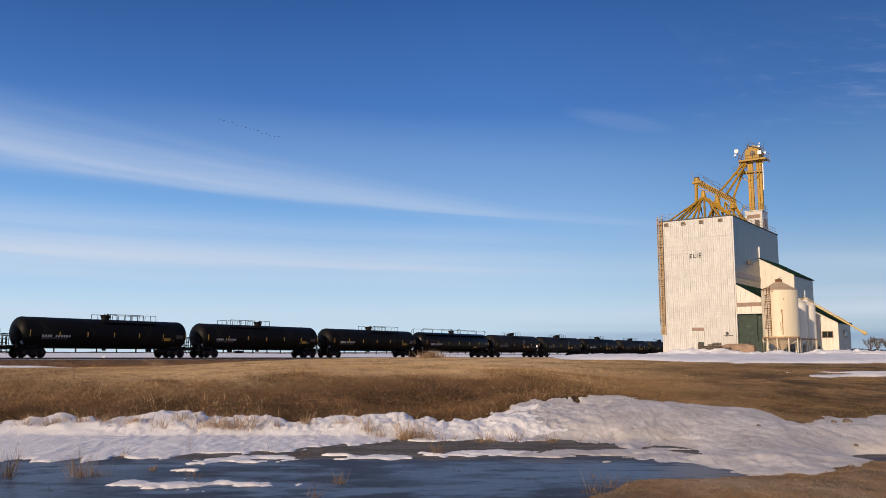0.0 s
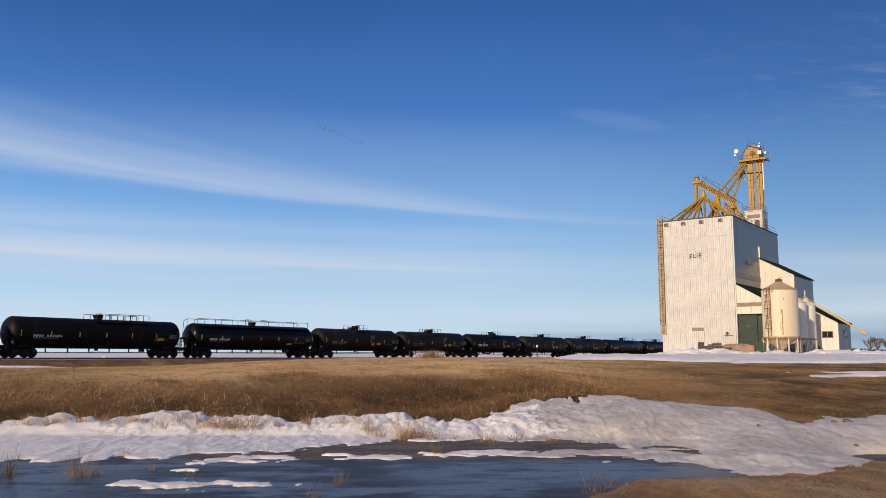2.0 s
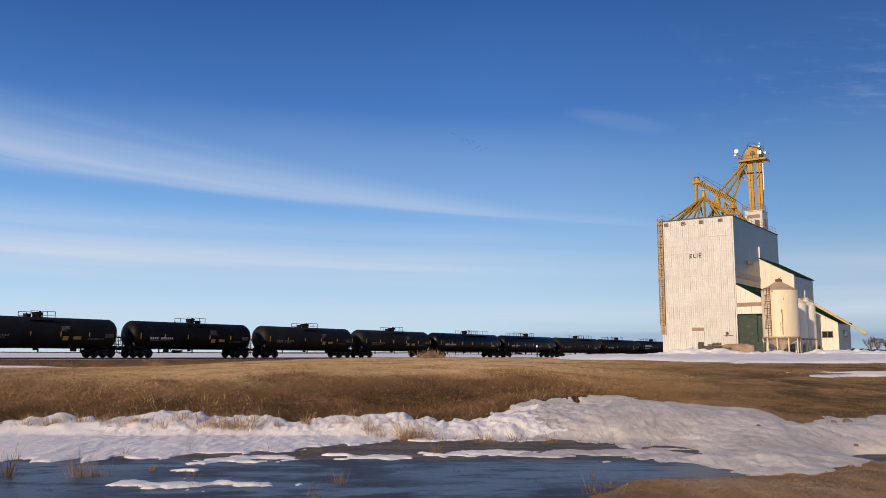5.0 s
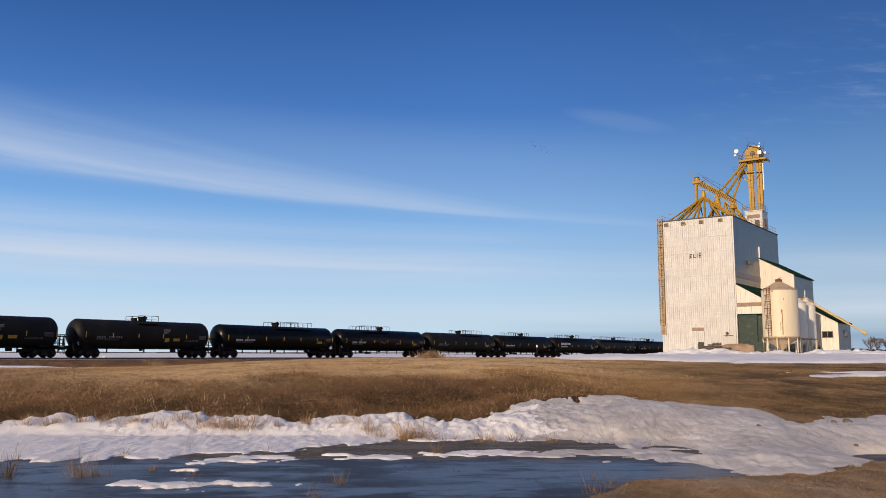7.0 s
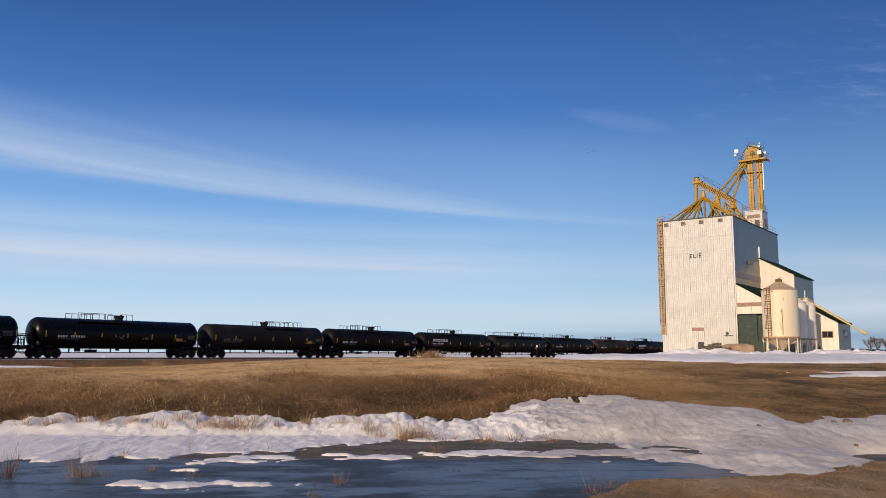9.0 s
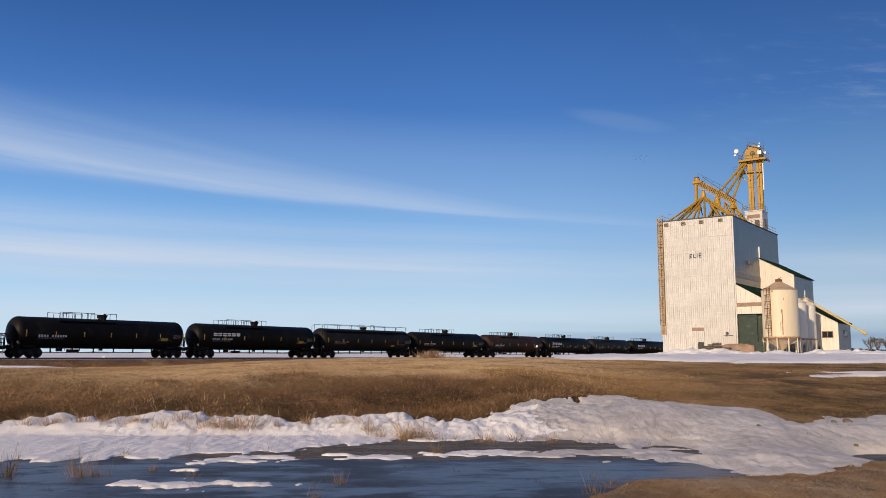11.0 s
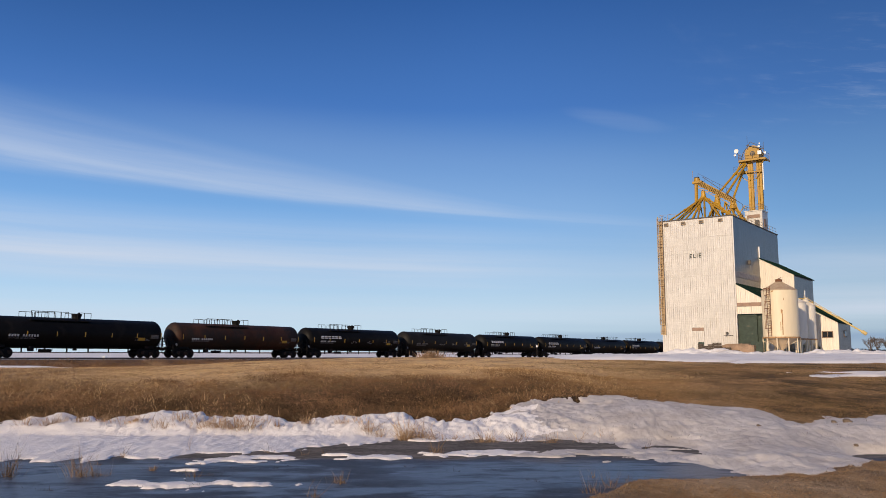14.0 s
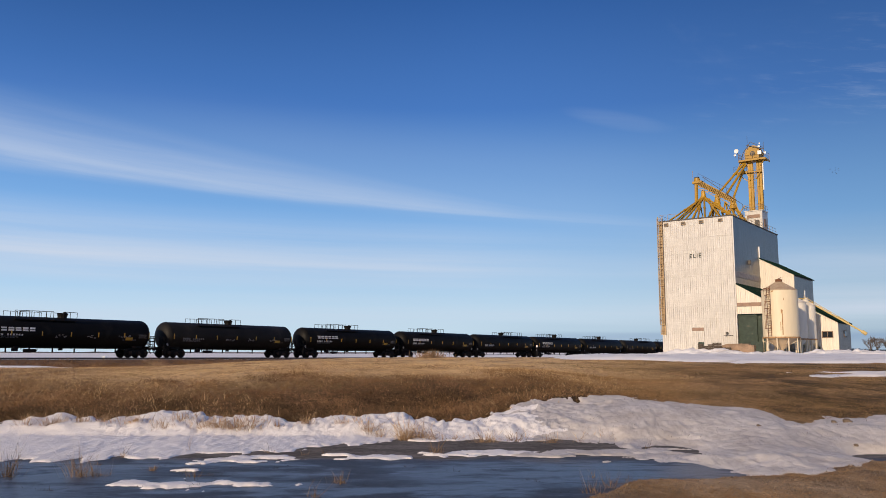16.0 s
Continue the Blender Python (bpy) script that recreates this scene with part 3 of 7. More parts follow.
def ground_z(x, y):
    yy = np.maximum(y, 0.5)
    q = np.clip(x / yy, -1.2, 1.2)
    s, ec = track_coords(x, y)
    # ditch and berm
    left = np.interp(y, [-60, -4, 3, 7.5, 9.5, 15.2, 17.0, 19.0, 20.3, 22.5, 25.0, 30, 45, 70, 110], [0.6, 0.35, 0.25, -0.05, -0.22, -0.22, 0.03, 0.24, 0.42, 0.90, 1.08, 1.10, 1.12, 1.10, 1.02])
    right = np.interp(y, [-60, -4, 3, 8.0, 9.6, 11, 13.5, 18, 26, 45, 70, 110], [0.6, 0.35, 0.25, 0.15, 0.10, 0.05, 0.10, 0.40, 0.76, 1.10, 1.14, 1.12])
    far_w = sstep(q + 0.05 * vnoise(x * 0.15, y * 0.15, 3), 0.11, 0.26)
    near_w = sstep(q, 0.25, 0.42)
    k = sstep(y, 14.0, 18.5)
    w = near_w * (1 - k) + far_w * k
    z = left * (1 - w) + right * w
    z = z - 0.14 * sstep(-q, 0.18, 0.5) * sstep(y, 21, 30) - 0.42 * sstep(-q, 0.12, 0.42) * sstep(y, 30, 62)
    # gravel shoulder on the camera's side of the pool
    shore = np.interp(q, [0.05, 0.12, 0.19, 0.23, 0.32, 0.6], [7.5, 8.6, 9.8, 10.75, 11.1, 12.0]) + 0.5 * fbm(x * 1.3, y * 1.3, 13)
    z = np.maximum(z, -0.25 + 0.40 * sstep(shore - y, -0.5, 0.7) * sstep(q, 0.03, 0.15))
    z = z + 0.12 * np.exp(-((q - 0.0) / 0.13) ** 2) * np.exp(-((y - 66) / 18) ** 2)
    for px, py, ax, ay in PUDDLES:
        z = z - 0.35 * np.exp(-(((x - px) / (1.5 * ax)) ** 2 + ((y - py) / (1.5 * ay)) ** 2) ** 2)
    # railway corridor and prairie
    rz = 1.15 + GRADE * (np.clip(s, -150, 600) - 42)
    low = rz - 0.95
    wt = sstep(ec, 7, 30)
    z = low * (1 - wt) + z * wt
    far = sstep(np.hypot(x, y), 260, 600)
    z = z * (1 - far) + (rz - 1.0) * far
    rough = sstep(y, 16, 20) * (1 - sstep(y, 60, 200)) * (1 - 0.6 * sstep(q, 0.12, 0.25))
    z = z + rough * (0.10 * fbm(x * 0.55, y * 0.55, 11) + 0.05 * fbm(x * 2.2, y * 2.2, 17))
    z = z + 0.03 * fbm(x * 1.1, y * 1.1, 21) * (1 - sstep(y, 14, 17)) + 0.015 * fbm(x * 6, y * 6, 23) * (1 - sstep(y, 14, 30))
    return z


FAR_Q = [-0.62, -0.531, -0.515, -0.487, -0.466, -0.396, -0.353, -0.312, -0.294, -0.283, -0.259, -0.22, -0.19, -0.164, -0.123, -0.051, -0.032, -0.007, 0.008, 0.014, 0.052, 0.056, 0.079, 0.12, 0.166, 0.217, 0.233, 0.291, 0.345, 0.401, 0.411, 0.441, 0.454, 0.532, 0.62]
FAR_Y = [18.4, 18.5, 18.8, 19.0, 19.15, 18.9, 19.4, 19.8, 19.6, 19.0, 19.3, 19.2, 18.9, 18.65, 19.1, 19.4, 18.9, 18.5, 18.45, 18.95, 18.85, 19.5, 19.75, 20.3, 20.6, 20.85, 20.8, 19.4, 18.6, 17.8, 17.2, 17.1, 17.7, 18.2, 18.6]
NEAR_Q = [-0.62, -0.528, -0.515, -0.476, -0.427, -0.377, -0.336, -0.314, -0.266, -0.204, -0.149, -0.111, -0.073, -0.053, -0.012, 0.04, 0.078, 0.134, 0.203, 0.237, 0.256, 0.295, 0.313, 0.347, 0.414, 0.447, 0.49, 0.527, 0.62]
NEAR_Y = [13.2, 13.2, 13.25, 13.0, 13.15, 13.5, 13.2, 13.65, 14.2, 14.25, 14.95, 15.35, 15.7, 16.0, 15.9, 16.2, 15.9, 16.1, 15.3, 13.7, 12.7, 12.25, 11.65, 11.25, 11.05, 11.15, 11.9, 12.4, 12.8]
# drifts left lying on the ice: x, y, half length, half depth
DRIFTS = [(-3.5, 10.9, 0.62, 0.42), (-2.75, 10.95, 0.68, 0.26), (-3.45, 13.3, 0.66, 0.36), (-2.8, 13.5, 0.45, 0.30), (-1.05, 13.6, 0.52, 0.26), (-1.75, 13.9, 0.36, 0.12), (-3.72, 12.1, 0.22, 0.10), (-0.2, 13.9, 0.2, 0.10),
          (0.8, 14.15, 0.9, 0.42), (1.9, 14.15, 1.2, 0.42), (2.8, 14.25, 1.2, 0.5), (3.5, 13.7, 0.8, 0.6)]


PUDDLES = [(3.9, 14.5, 0.24, 0.36), (7.25, 13.3, 0.50, 0.50)]


def snow_depth(x, y):
    yy = np.maximum(y, 0.5)
    q = x / yy
    wob = 0.16 * fbm(x * 0.9, y * 0.9, 31) + 0.50 * fbm(x * 3.6, y * 1.6, 37, 6)
    yf, yn = np.interp(q, FAR_Q, FAR_Y), np.interp(q, NEAR_Q, NEAR_Y)
    yf = yf - 0.30 + 0.75 * sstep(q, 0.03, 0.12) * (1 - sstep(q, 0.36, 0.42))
    inside = np.minimum((yf - y) * 0.8 + wob * 1.0, (y - yn) * 0.9 + wob * 1.25)
    inside = np.where(np.abs(q) > 0.75, -1, inside)
    # puddle holes in the right-hand sheet
    for px, py, ax, ay in PUDDLES:
        inside = np.minimum(inside, 0.5 * (np.sqrt(((x - px) / ax) ** 2 + ((y - py) / ay) ** 2) - 1.0) + 0.25 * wob)
    # a flat shelf on the ice, and a steeper bank behind it on the ditch's left part
    shelf = (0.075 * sstep(inside, -0.05, 0.22) + 0.03 * sstep(inside, 0.4, 1.6)) * (1 - 0.4 * sstep(q, 0.10, 0.27))
    left = 1 - sstep(q, -0.06, 0.10)
    lip = np.interp(q, [-0.6, -0.3, -0.1, 0.0, 0.1], [16.75, 16.7, 16.5, 16.3, 16.2]) + 0.35 * vnoise(x * 0.8, y * 0.1, 33)
    bank_step = 0.09 * left * sstep(y, lip, lip + 0.75) * sstep(inside, 0.0, 0.5)
    right_body = 0.10 * (1 - left) * sstep(inside, 0.3, 1.8)
    depth = shelf + bank_step + right_body
    drift = np.full_like(depth, -1.0)
    ragged = fbm(x * 2.4, y * 3.6, 39, 5) + 0.35 * fbm(x * 8.5, y * 7.0, 38, 3)
    for px, py, ax, ay in DRIFTS:
        k = 1 - np.sqrt(((x - px) / ax) ** 2 + ((y - py) / ay) ** 2) + 0.3 * wob + 1.25 * ragged
        drift = np.maximum(drift, k)
    # yard: banks by the elevator and along the lane
    u, v = yard_coords(x, y)
    s, ec = track_coords(x, y)
    r = np.hypot(x, y)
    big = fbm(x * 0.16, y * 0.16, 41) + 0.4 * fbm(x * 0.6, y * 0.6, 43)
    start = np.interp(q, [0.13, 0.25, 0.35, 0.6], [62, 53, 46, 42]) + 11 * big
    yard = sstep(y, start - 2, start + 3) * sstep(q, 0.12, 0.17) * (1 - sstep(v, 30, 60))
    yard_depth = yard * (0.26 + 0.34 * big) * (0.45 + 0.55 * sstep(u, -16, -4))
    bank = np.exp(-((v + 14 + 3 * big) / 5.0) ** 2) * sstep(u, -30, -8) * (1 - sstep(u, 45, 70))
    yard_depth = np.maximum(yard_depth, bank * (0.30 + 0.3 * big))
    lane = np.exp(-((y - 30.3 - 0.10 * (x - 12)) / 2.6) ** 2) * sstep(x, 11.5, 14.0) * (0.26 + 0.3 * big + 0.25 * fbm(x * 0.9, y * 0.7, 47)) - 0.11
    patch = (np.exp(-((y - 54) / 4.0) ** 2 - ((x + 28) / 4.5) ** 2)) * 0.4 - 0.12
    prairie = sstep(-ec, 5, 9) * (0.22 + 0.22 * fbm(x * 0.03, y * 0.05, 51)) + sstep(r, 300, 420) * 0.2
    return depth, inside, drift, np.maximum(np.maximum(yard_depth - 0.05, lane), np.maximum(patch, prairie))


def snow_z(x, y):
    g = ground_z(x, y)
    depth, inside, drift, other = snow_depth(x, y)
    bank = sstep(y, 16.6, 17.3) * (1 - sstep(x, 0.5, 4.5))
    crust = bank * (0.05 * fbm(x * 3.0, y * 1.6, 61) + 0.055 * (0.4 - np.abs(fbm(x * 6.5, y * 3.6, 67, 5))) + 0.03 * fbm(x * 14, y * 8, 69, 3))
    calm = 1 - 0.6 * sstep(x, 2.0, 5.0)
    crust = crust + 0.022 * calm * fbm(x * 1.1, y * 0.5, 63) + 0.022 * calm * fbm(x * 3.2, y * 1.3, 65, 3) + 0.022 * fbm(x * 9, y * 3.5, 64, 3) * (0.5 + 0.5 * sstep(y, 12, 14))
    base = np.maximum(g, -0.02)
    z = np.where(inside > -0.3, base + depth - 0.035 + crust * np.clip(depth * 9, 0, 1), g - 0.25)
    z = np.maximum(z, np.where(drift > -0.4, -0.02 + 0.034 * sstep(drift, -0.06, 0.2) + 0.018 * np.clip(drift, 0, 1) + 0.02 * fbm(x * 6, y * 5, 62, 3) * np.clip(drift * 3, 0, 1), -1))
    z = np.maximum(z, np.where(other > 0.0, g + other, g - 0.25))
    return z


def spaced(lo, hi, step, reach, grow=1.13):
    mid = list(np.arange(lo, hi + step / 2, step))
    out, d, p = [], step, hi
    while p < reach:
        d *= grow
        p += d
        out.append(p)
    before, d, p = [], step, lo
    while p > -reach:
        d *= grow
        p -= d
        before.append(p)
    return np.array(before[::-1] + mid + out)


GX = spaced(-6.4, 7.4, 0.036, 4600, 1.045)
GY = spaced(9.3, 21.5, 0.05, 4600, 1.035)


def sheet(name, zfun, material, xs, ys, keep=None, smooth=True):
    X, Y = np.meshgrid(xs, ys)
    Z = zfun(X, Y)
    ny, nx = X.shape
    co = np.stack([X.ravel(), Y.ravel(), Z.ravel()], 1)
    i = np.arange(ny * nx).reshape(ny, nx)
    quads = np.stack([i[:-1, :-1], i[:-1, 1:], i[1:, 1:], i[1:, :-1]], -1).reshape(-1, 4)
    if keep is not None:
        k = keep(X, Y, Z).ravel()
        quads = quads[k[quads].any(1)]
        used = np.unique(quads)
        remap = np.full(ny * nx, -1)
        remap[used] = np.arange(len(used))
        co, quads = co[used], remap[quads]
    return quick_mesh(name, co, quads, material, smooth)


def quick_mesh(name, co, faces, material, smooth=False):
    me = bpy.data.meshes.new(name)
    n, k = faces.shape
    me.vertices.add(len(co))
    me.vertices.foreach_set("co", np.ascontiguousarray(co, dtype=np.float32).ravel())
    me.loops.add(n * k)
    me.loops.foreach_set("vertex_index", np.ascontiguousarray(faces, dtype=np.int32).ravel())
    me.polygons.add(n)
    me.polygons.foreach_set("loop_start", np.arange(0, n * k, k, dtype=np.int32))
    me.polygons.foreach_set("use_smooth", np.full(n, smooth))
    me.update(calc_edges=True)
    me.materials.append(M[material])
    return new(name, me)


ground = tagged(sheet("ground", ground_z, "soil", spaced(-11.0, 11.0, 0.09, 4600, 1.11), spaced(9.0, 21.5, 0.08, 4600, 1.04)), "matted brown prairie ground and ditch banks", "ground", kind="structure")
ground.data.materials.append(M["gravel"])
centres = np.empty(len(ground.data.polygons) * 3)
ground.data.polygons.foreach_get("center", centres)
centres = centres.reshape(-1, 3)
ground.data.polygons.foreach_set("material_index", (centres[:, 1] < 13.2 + 0.8 * fbm(centres[:, 0], centres[:, 1], 15)).astype(np.int32))
snow = tagged(sheet("snow", snow_z, "snow", GX, GY, keep=lambda X, Y, Z: Z > ground_z(X, Y) - 0.06), "old crusted melting snow lying in the ditch and fields", "snow", kind="stuff")


snow.data.materials.append(M["snow_dirty"])
centres = np.empty(len(snow.data.polygons) * 3)
snow.data.polygons.foreach_get("center", centres)
centres = centres.reshape(-1, 3)
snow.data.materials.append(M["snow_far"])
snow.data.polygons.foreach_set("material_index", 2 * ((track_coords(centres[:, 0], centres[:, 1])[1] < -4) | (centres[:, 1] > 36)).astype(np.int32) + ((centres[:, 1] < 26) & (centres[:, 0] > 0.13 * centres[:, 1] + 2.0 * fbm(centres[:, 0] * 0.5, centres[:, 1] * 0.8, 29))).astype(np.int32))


def build_ice():
    xs, ys = np.linspace(-14, 9.5, 150), np.linspace(4.5, 18.5, 120)
    X, Y = np.meshgrid(xs, ys)
    Z = 0.0 + 0.004 * fbm(X * 0.7, Y * 0.7, 5)
    co = np.stack([X.ravel(), Y.ravel(), Z.ravel()], 1)
    i = np.arange(X.size).reshape(X.shape)
    quads = np.stack([i[:-1, :-1], i[:-1, 1:], i[1:, 1:], i[1:, :-1]], -1).reshape(-1, 4)
    gz = ground_z(X, Y).ravel()
    quads = quads[(gz[quads] < 0.05).any(1)]
    tagged(quick_mesh("ice", co, quads, "ice", True), "grey-blue refrozen meltwater ice in the ditch", "ice", kind="structure")


build_ice()


def build_snow_bank():
    # ploughed snow piled along the elevator's yard
    us, vs = np.arange(-40, 75, 0.32), np.arange(-96, -1.5, 0.45)
    U, V = np.meshgrid(us, vs)
    X = 44.536 + U * E.x + V * D.x
    Y = 125.0 + U * E.y + V * D.y
    g = ground_z(X, Y)
    top = np.interp(U, [-40, -26, -14, -10, -6, -2, 2, 6, 12, 18, 30, 50, 75], [0.0, 0.0, 0.0, 0.05, 0.35, 0.75, 0.7, 0.50, 0.45, 0.62, 0.5, 0.55, 0.3])
    lump = fbm(U * 0.30, V * 0.30, 91) + 0.8 * np.abs(fbm(U * 0.75, V * 0.75, 93, 3)) - 0.1
    ridge = np.exp(-((V + 12.5 + 2.5 * fbm(U * 0.12, V * 0.0 + 1.0, 95)) / 6.0) ** 2)
    Z = g + ridge * top * (0.7 + 1.3 * lump) + 0.22 * sstep(V, -27, -18) * (0.8 + lump) - 0.10
    Z = Z + 0.30 * fbm(U * 0.9, V * 0.45, 96, 4) * sstep(V, -34, -16) * sstep(U, -12, -4)
    edge = np.minimum(np.minimum(U + 40, 75 - U) / 6, (-1.5 - V) / 3)
    Z = Z - 0.5 * (1 - np.clip(edge, 0, 1))
    co = np.stack([X.ravel(), Y.ravel(), Z.ravel()], 1)
    i = np.arange(X.size).reshape(X.shape)
    quads = np.stack([i[:-1, :-1], i[:-1, 1:], i[1:, 1:], i[1:, :-1]], -1).reshape(-1, 4)
    lying = snow_z(X, Y)
    Z = np.maximum(Z, np.where(lying > g + 0.02, lying - 0.10 + (0.25 + 0.85 * sstep(U, -14, -2)) * np.abs(fbm(U * 0.4, V * 0.22, 97, 4)) * (0.5 + sstep(V, -80, -30)) + 0.16 * fbm(U * 0.9, V * 0.6, 98, 3), -9))
    above = (Z > g - 0.05).ravel()
    quads = quads[above[quads].any(1)]
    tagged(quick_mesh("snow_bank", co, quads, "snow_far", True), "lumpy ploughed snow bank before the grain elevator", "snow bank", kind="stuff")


build_snow_bank()


# ================= grass =================
def free_of_snow(x, y, margin=0.0):
    return snow_z(x, y) < ground_z(x, y) + 0.01 - margin


def tussocks(name, cx, cy, size, per, spread, width, rise, sag, wind, material, rng):
    """Clumps of bent stalks: each clump stands at (cx, cy) with stalks about as long as its size, fanning out and leaning with the wind."""
    k = np.repeat(np.arange(len(cx)), per)
    n = len(k)
    dx, dy = rng.normal(0, 1, n) * spread * (0.5 + size[k]), rng.normal(0, 1, n) * spread * (0.5 + size[k])
    px, py = cx[k] + dx, cy[k] + dy
    keep = free_of_snow(px, py, 0.0)
    k, px, py, dx, dy = k[keep], px[keep], py[keep], dx[keep], dy[keep]
    n = len(k)
    s, ec = track_coords(px, py)
    foot = 1.15 + GRADE * (s - 42) - 0.22 - 0.93 * np.clip((ec - 1.9) / 2.7, 0, 1)
    pz = np.where((ec > 1.9) & (ec < 4.6), np.maximum(ground_z(px, py), foot), ground_z(px, py)) - 0.03
    blown = wind + 6.0 * vnoise(px * 0.9, py * 0.9, 83) + rng.normal(0, 0.9, n)
    fan = np.arctan2(dy, dx) + rng.normal(0, 1.0, n)
    lean = rng.uniform(0, 1, n) < 0.30
    az = np.where(lean, blown, fan)
    el = rng.uniform(rise[0], rise[1], n)
    length = size[k] * rng.uniform(0.35, 1.15, n)
    bend = rng.uniform(sag[0], sag[1], n)
    rows = [np.stack([px, py, pz], 1)]
    for i in range(3):
        e = el - bend * i * 0.5
        step = np.stack([np.cos(az) * np.cos(e), np.sin(az) * np.cos(e), np.sin(e)], 1) * (length / 3)[:, None]
        rows.append(rows[-1] + step)
        rows[-1][:, 2] = np.maximum(rows[-1][:, 2], pz + 0.035)
        az = az + rng.normal(0, 0.45, n)
    a = rng.uniform(-0.9, 0.9, n)
    off = np.stack([np.cos(a), np.sin(a), np.zeros(n)], 1) * (width * rng.uniform(0.6, 1.4, n))[:, None] / 2
    co = np.stack([rows[0] - off, rows[0] + off, rows[1] - off * 0.9, rows[1] + off * 0.9, rows[2] - off * 0.6, rows[2] + off * 0.6, rows[3]], 1).reshape(-1, 3)
    b = np.arange(n)[:, None] * 7
    tri = np.concatenate([b + [0, 1, 3], b + [0, 3, 2], b + [2, 3, 5], b + [2, 5, 4], b + [4, 5, 6]], 0)
    return quick_mesh(name, co, tri, material)


def bank_top(x, y):
    # how far a place lies up from the ditch bank onto the flat: 0 on the bank, 1 on the flat
    q = x / y
    brow = np.interp(q, [-0.6, -0.5, -0.38, -0.2, 0.0, 0.12, 0.2], [21.6, 21.8, 22.0, 23.2, 24.2, 24.4, 22.5])
    return sstep(y - brow + 1.6 * fbm(x * 0.7, y * 0.5, 89), -1.0, 1.3)


def grow():
    rng = np.random.default_rng(5)

    def scatter(n, y0, y1, q0, q1, power=1.0):
        y = y0 + (y1 - y0) * rng.uniform(0, 1, n) ** power
        return y * rng.uniform(q0, q1, n), y

    # ditch bank: tangled dark weeds in clumps
    x, y = scatter(7000, 17.2, 25.5, -0.60, 0.40)
    q = x / y
    k = free_of_snow(x, y) & (rng.uniform(0, 1, len(x)) > bank_top(x, y)) & (rng.uniform(0, 1, len(x)) > sstep(q, 0.17, 0.30))
    x, y = x[k], y[k]
    size = rng.uniform(0.07, 0.25, len(x)) * (1 + 0.9 * fbm(x * 0.5, y * 0.5, 73)) * (1 - 0.45 * sstep(x / y, 0.08, 0.26))
    tagged(tussocks("berm_weeds", x, y, size, 40, 0.24, 0.0075, (-0.2, 1.1), (-0.6, 1.8), 0.2, "brush", rng), "tangled dead brown weeds on the ditch bank", "grass", kind="stuff")
    # darker mat along the foot of the bank, shade put into its colour
    fx, fy = scatter(9000, 17.4, 21.2, -0.60, 0.10)
    fk = free_of_snow(fx, fy) & (fy < np.interp(fx / fy, FAR_Q, FAR_Y) + rng.uniform(0.2, 1.5, len(fx)))
    tagged(tussocks("wet_weeds", fx[fk], fy[fk], rng.uniform(0.06, 0.20, fk.sum()), 22, 0.3, 0.008, (-0.2, 1.0), (-0.5, 1.6), 0.2, "foot_shade", rng), "weeds matted along the bank's foot, shade in their dark colour", "grass", kind="stuff")
    # lighter stems caught in the tangle
    k = (rng.uniform(0, 1, len(x)) < 0.8) & (fbm(x * 0.55, y * 0.8, 78) > -0.06)
    tagged(tussocks("tangled_stems", x[k] + 0.1, y[k] - 0.1, size[k] * 1.2, 12, 0.25, 0.009, (0.0, 1.1), (-0.3, 1.6), 0.3, "field", rng), "brown stems tangled in the bank weeds", "grass", kind="stuff")
    k = (rng.uniform(0, 1, len(x)) < 0.30) & (fbm(x * 0.4, y * 0.6, 76) > 0.02)
    tagged(tussocks("pale_stalks", x[k], y[k], size[k] * 1.4, 6, 0.28, 0.0085, (0.0, 1.3), (-0.2, 1.3), 0.4, "straw", rng), "pale dry stalks tangled in the bank weeds", "grass", kind="stuff")
    # flat above the bank: straw in low tussocks
    x, y = scatter(15000, 20.2, 62.0, -0.62, 0.40, 1.7)
    s, ec = track_coords(x, y)
    q = x / y
    k = free_of_snow(x, y) & (ec > 5.0) & (rng.uniform(0, 1, len(x)) < 0.10 + 0.90 * bank_top(x, y)) & (fbm(x * 0.35, y * 0.22, 77) > rng.uniform(-0.9, 0.15, len(x))) & (rng.uniform(0, 1, len(x)) > sstep(q, 0.18, 0.34)) & (rng.uniform(0, 1, len(x)) > 0.25 * sstep(-q, 0.25, 0.5))
    x, y = x[k], y[k]
    size = rng.uniform(0.05, 0.16, len(x)) * (1 + 0.9 * fbm(x * 0.3, y * 0.3, 75)) * (1 - 0.3 * sstep(y, 30, 50))
    tagged(tussocks("straw_grass", x, y, size, 20, 0.6, 0.0095, (-0.1, 1.15), (-0.2, 1.5), 0.2, "straw", rng), "dry straw-coloured grass on the flat above the ditch", "grass", kind="stuff")
    x, y = scatter(5600, 20.5, 62.0, -0.62, 0.40, 1.5)
    s, ec = track_coords(x, y)
    k = free_of_snow(x, y) & (ec > 5.0) & (fbm(x * 0.22, y * 0.16, 74) > 0.12 - 0.35 * sstep(-x / y, 0.25, 0.5))
    x, y = x[k], y[k]
    tagged(tussocks("brown_tussocks", x, y, rng.uniform(0.06, 0.18, len(x)), 26, 0.9, 0.011, (0.0, 1.2), (0.0, 1.5), 0.2, "brush", rng), "darker brown weeds scattered through the straw", "grass", kind="stuff")
    # taller pale grass where the bank runs out towards the yard
    x, y = scatter(1500, 18.6, 27.0, 0.05, 0.30)
    k = free_of_snow(x, y) & (fbm(x * 0.5, y * 0.5, 66) > rng.uniform(-0.5, 0.15, len(x)))
    x, y = x[k], y[k]
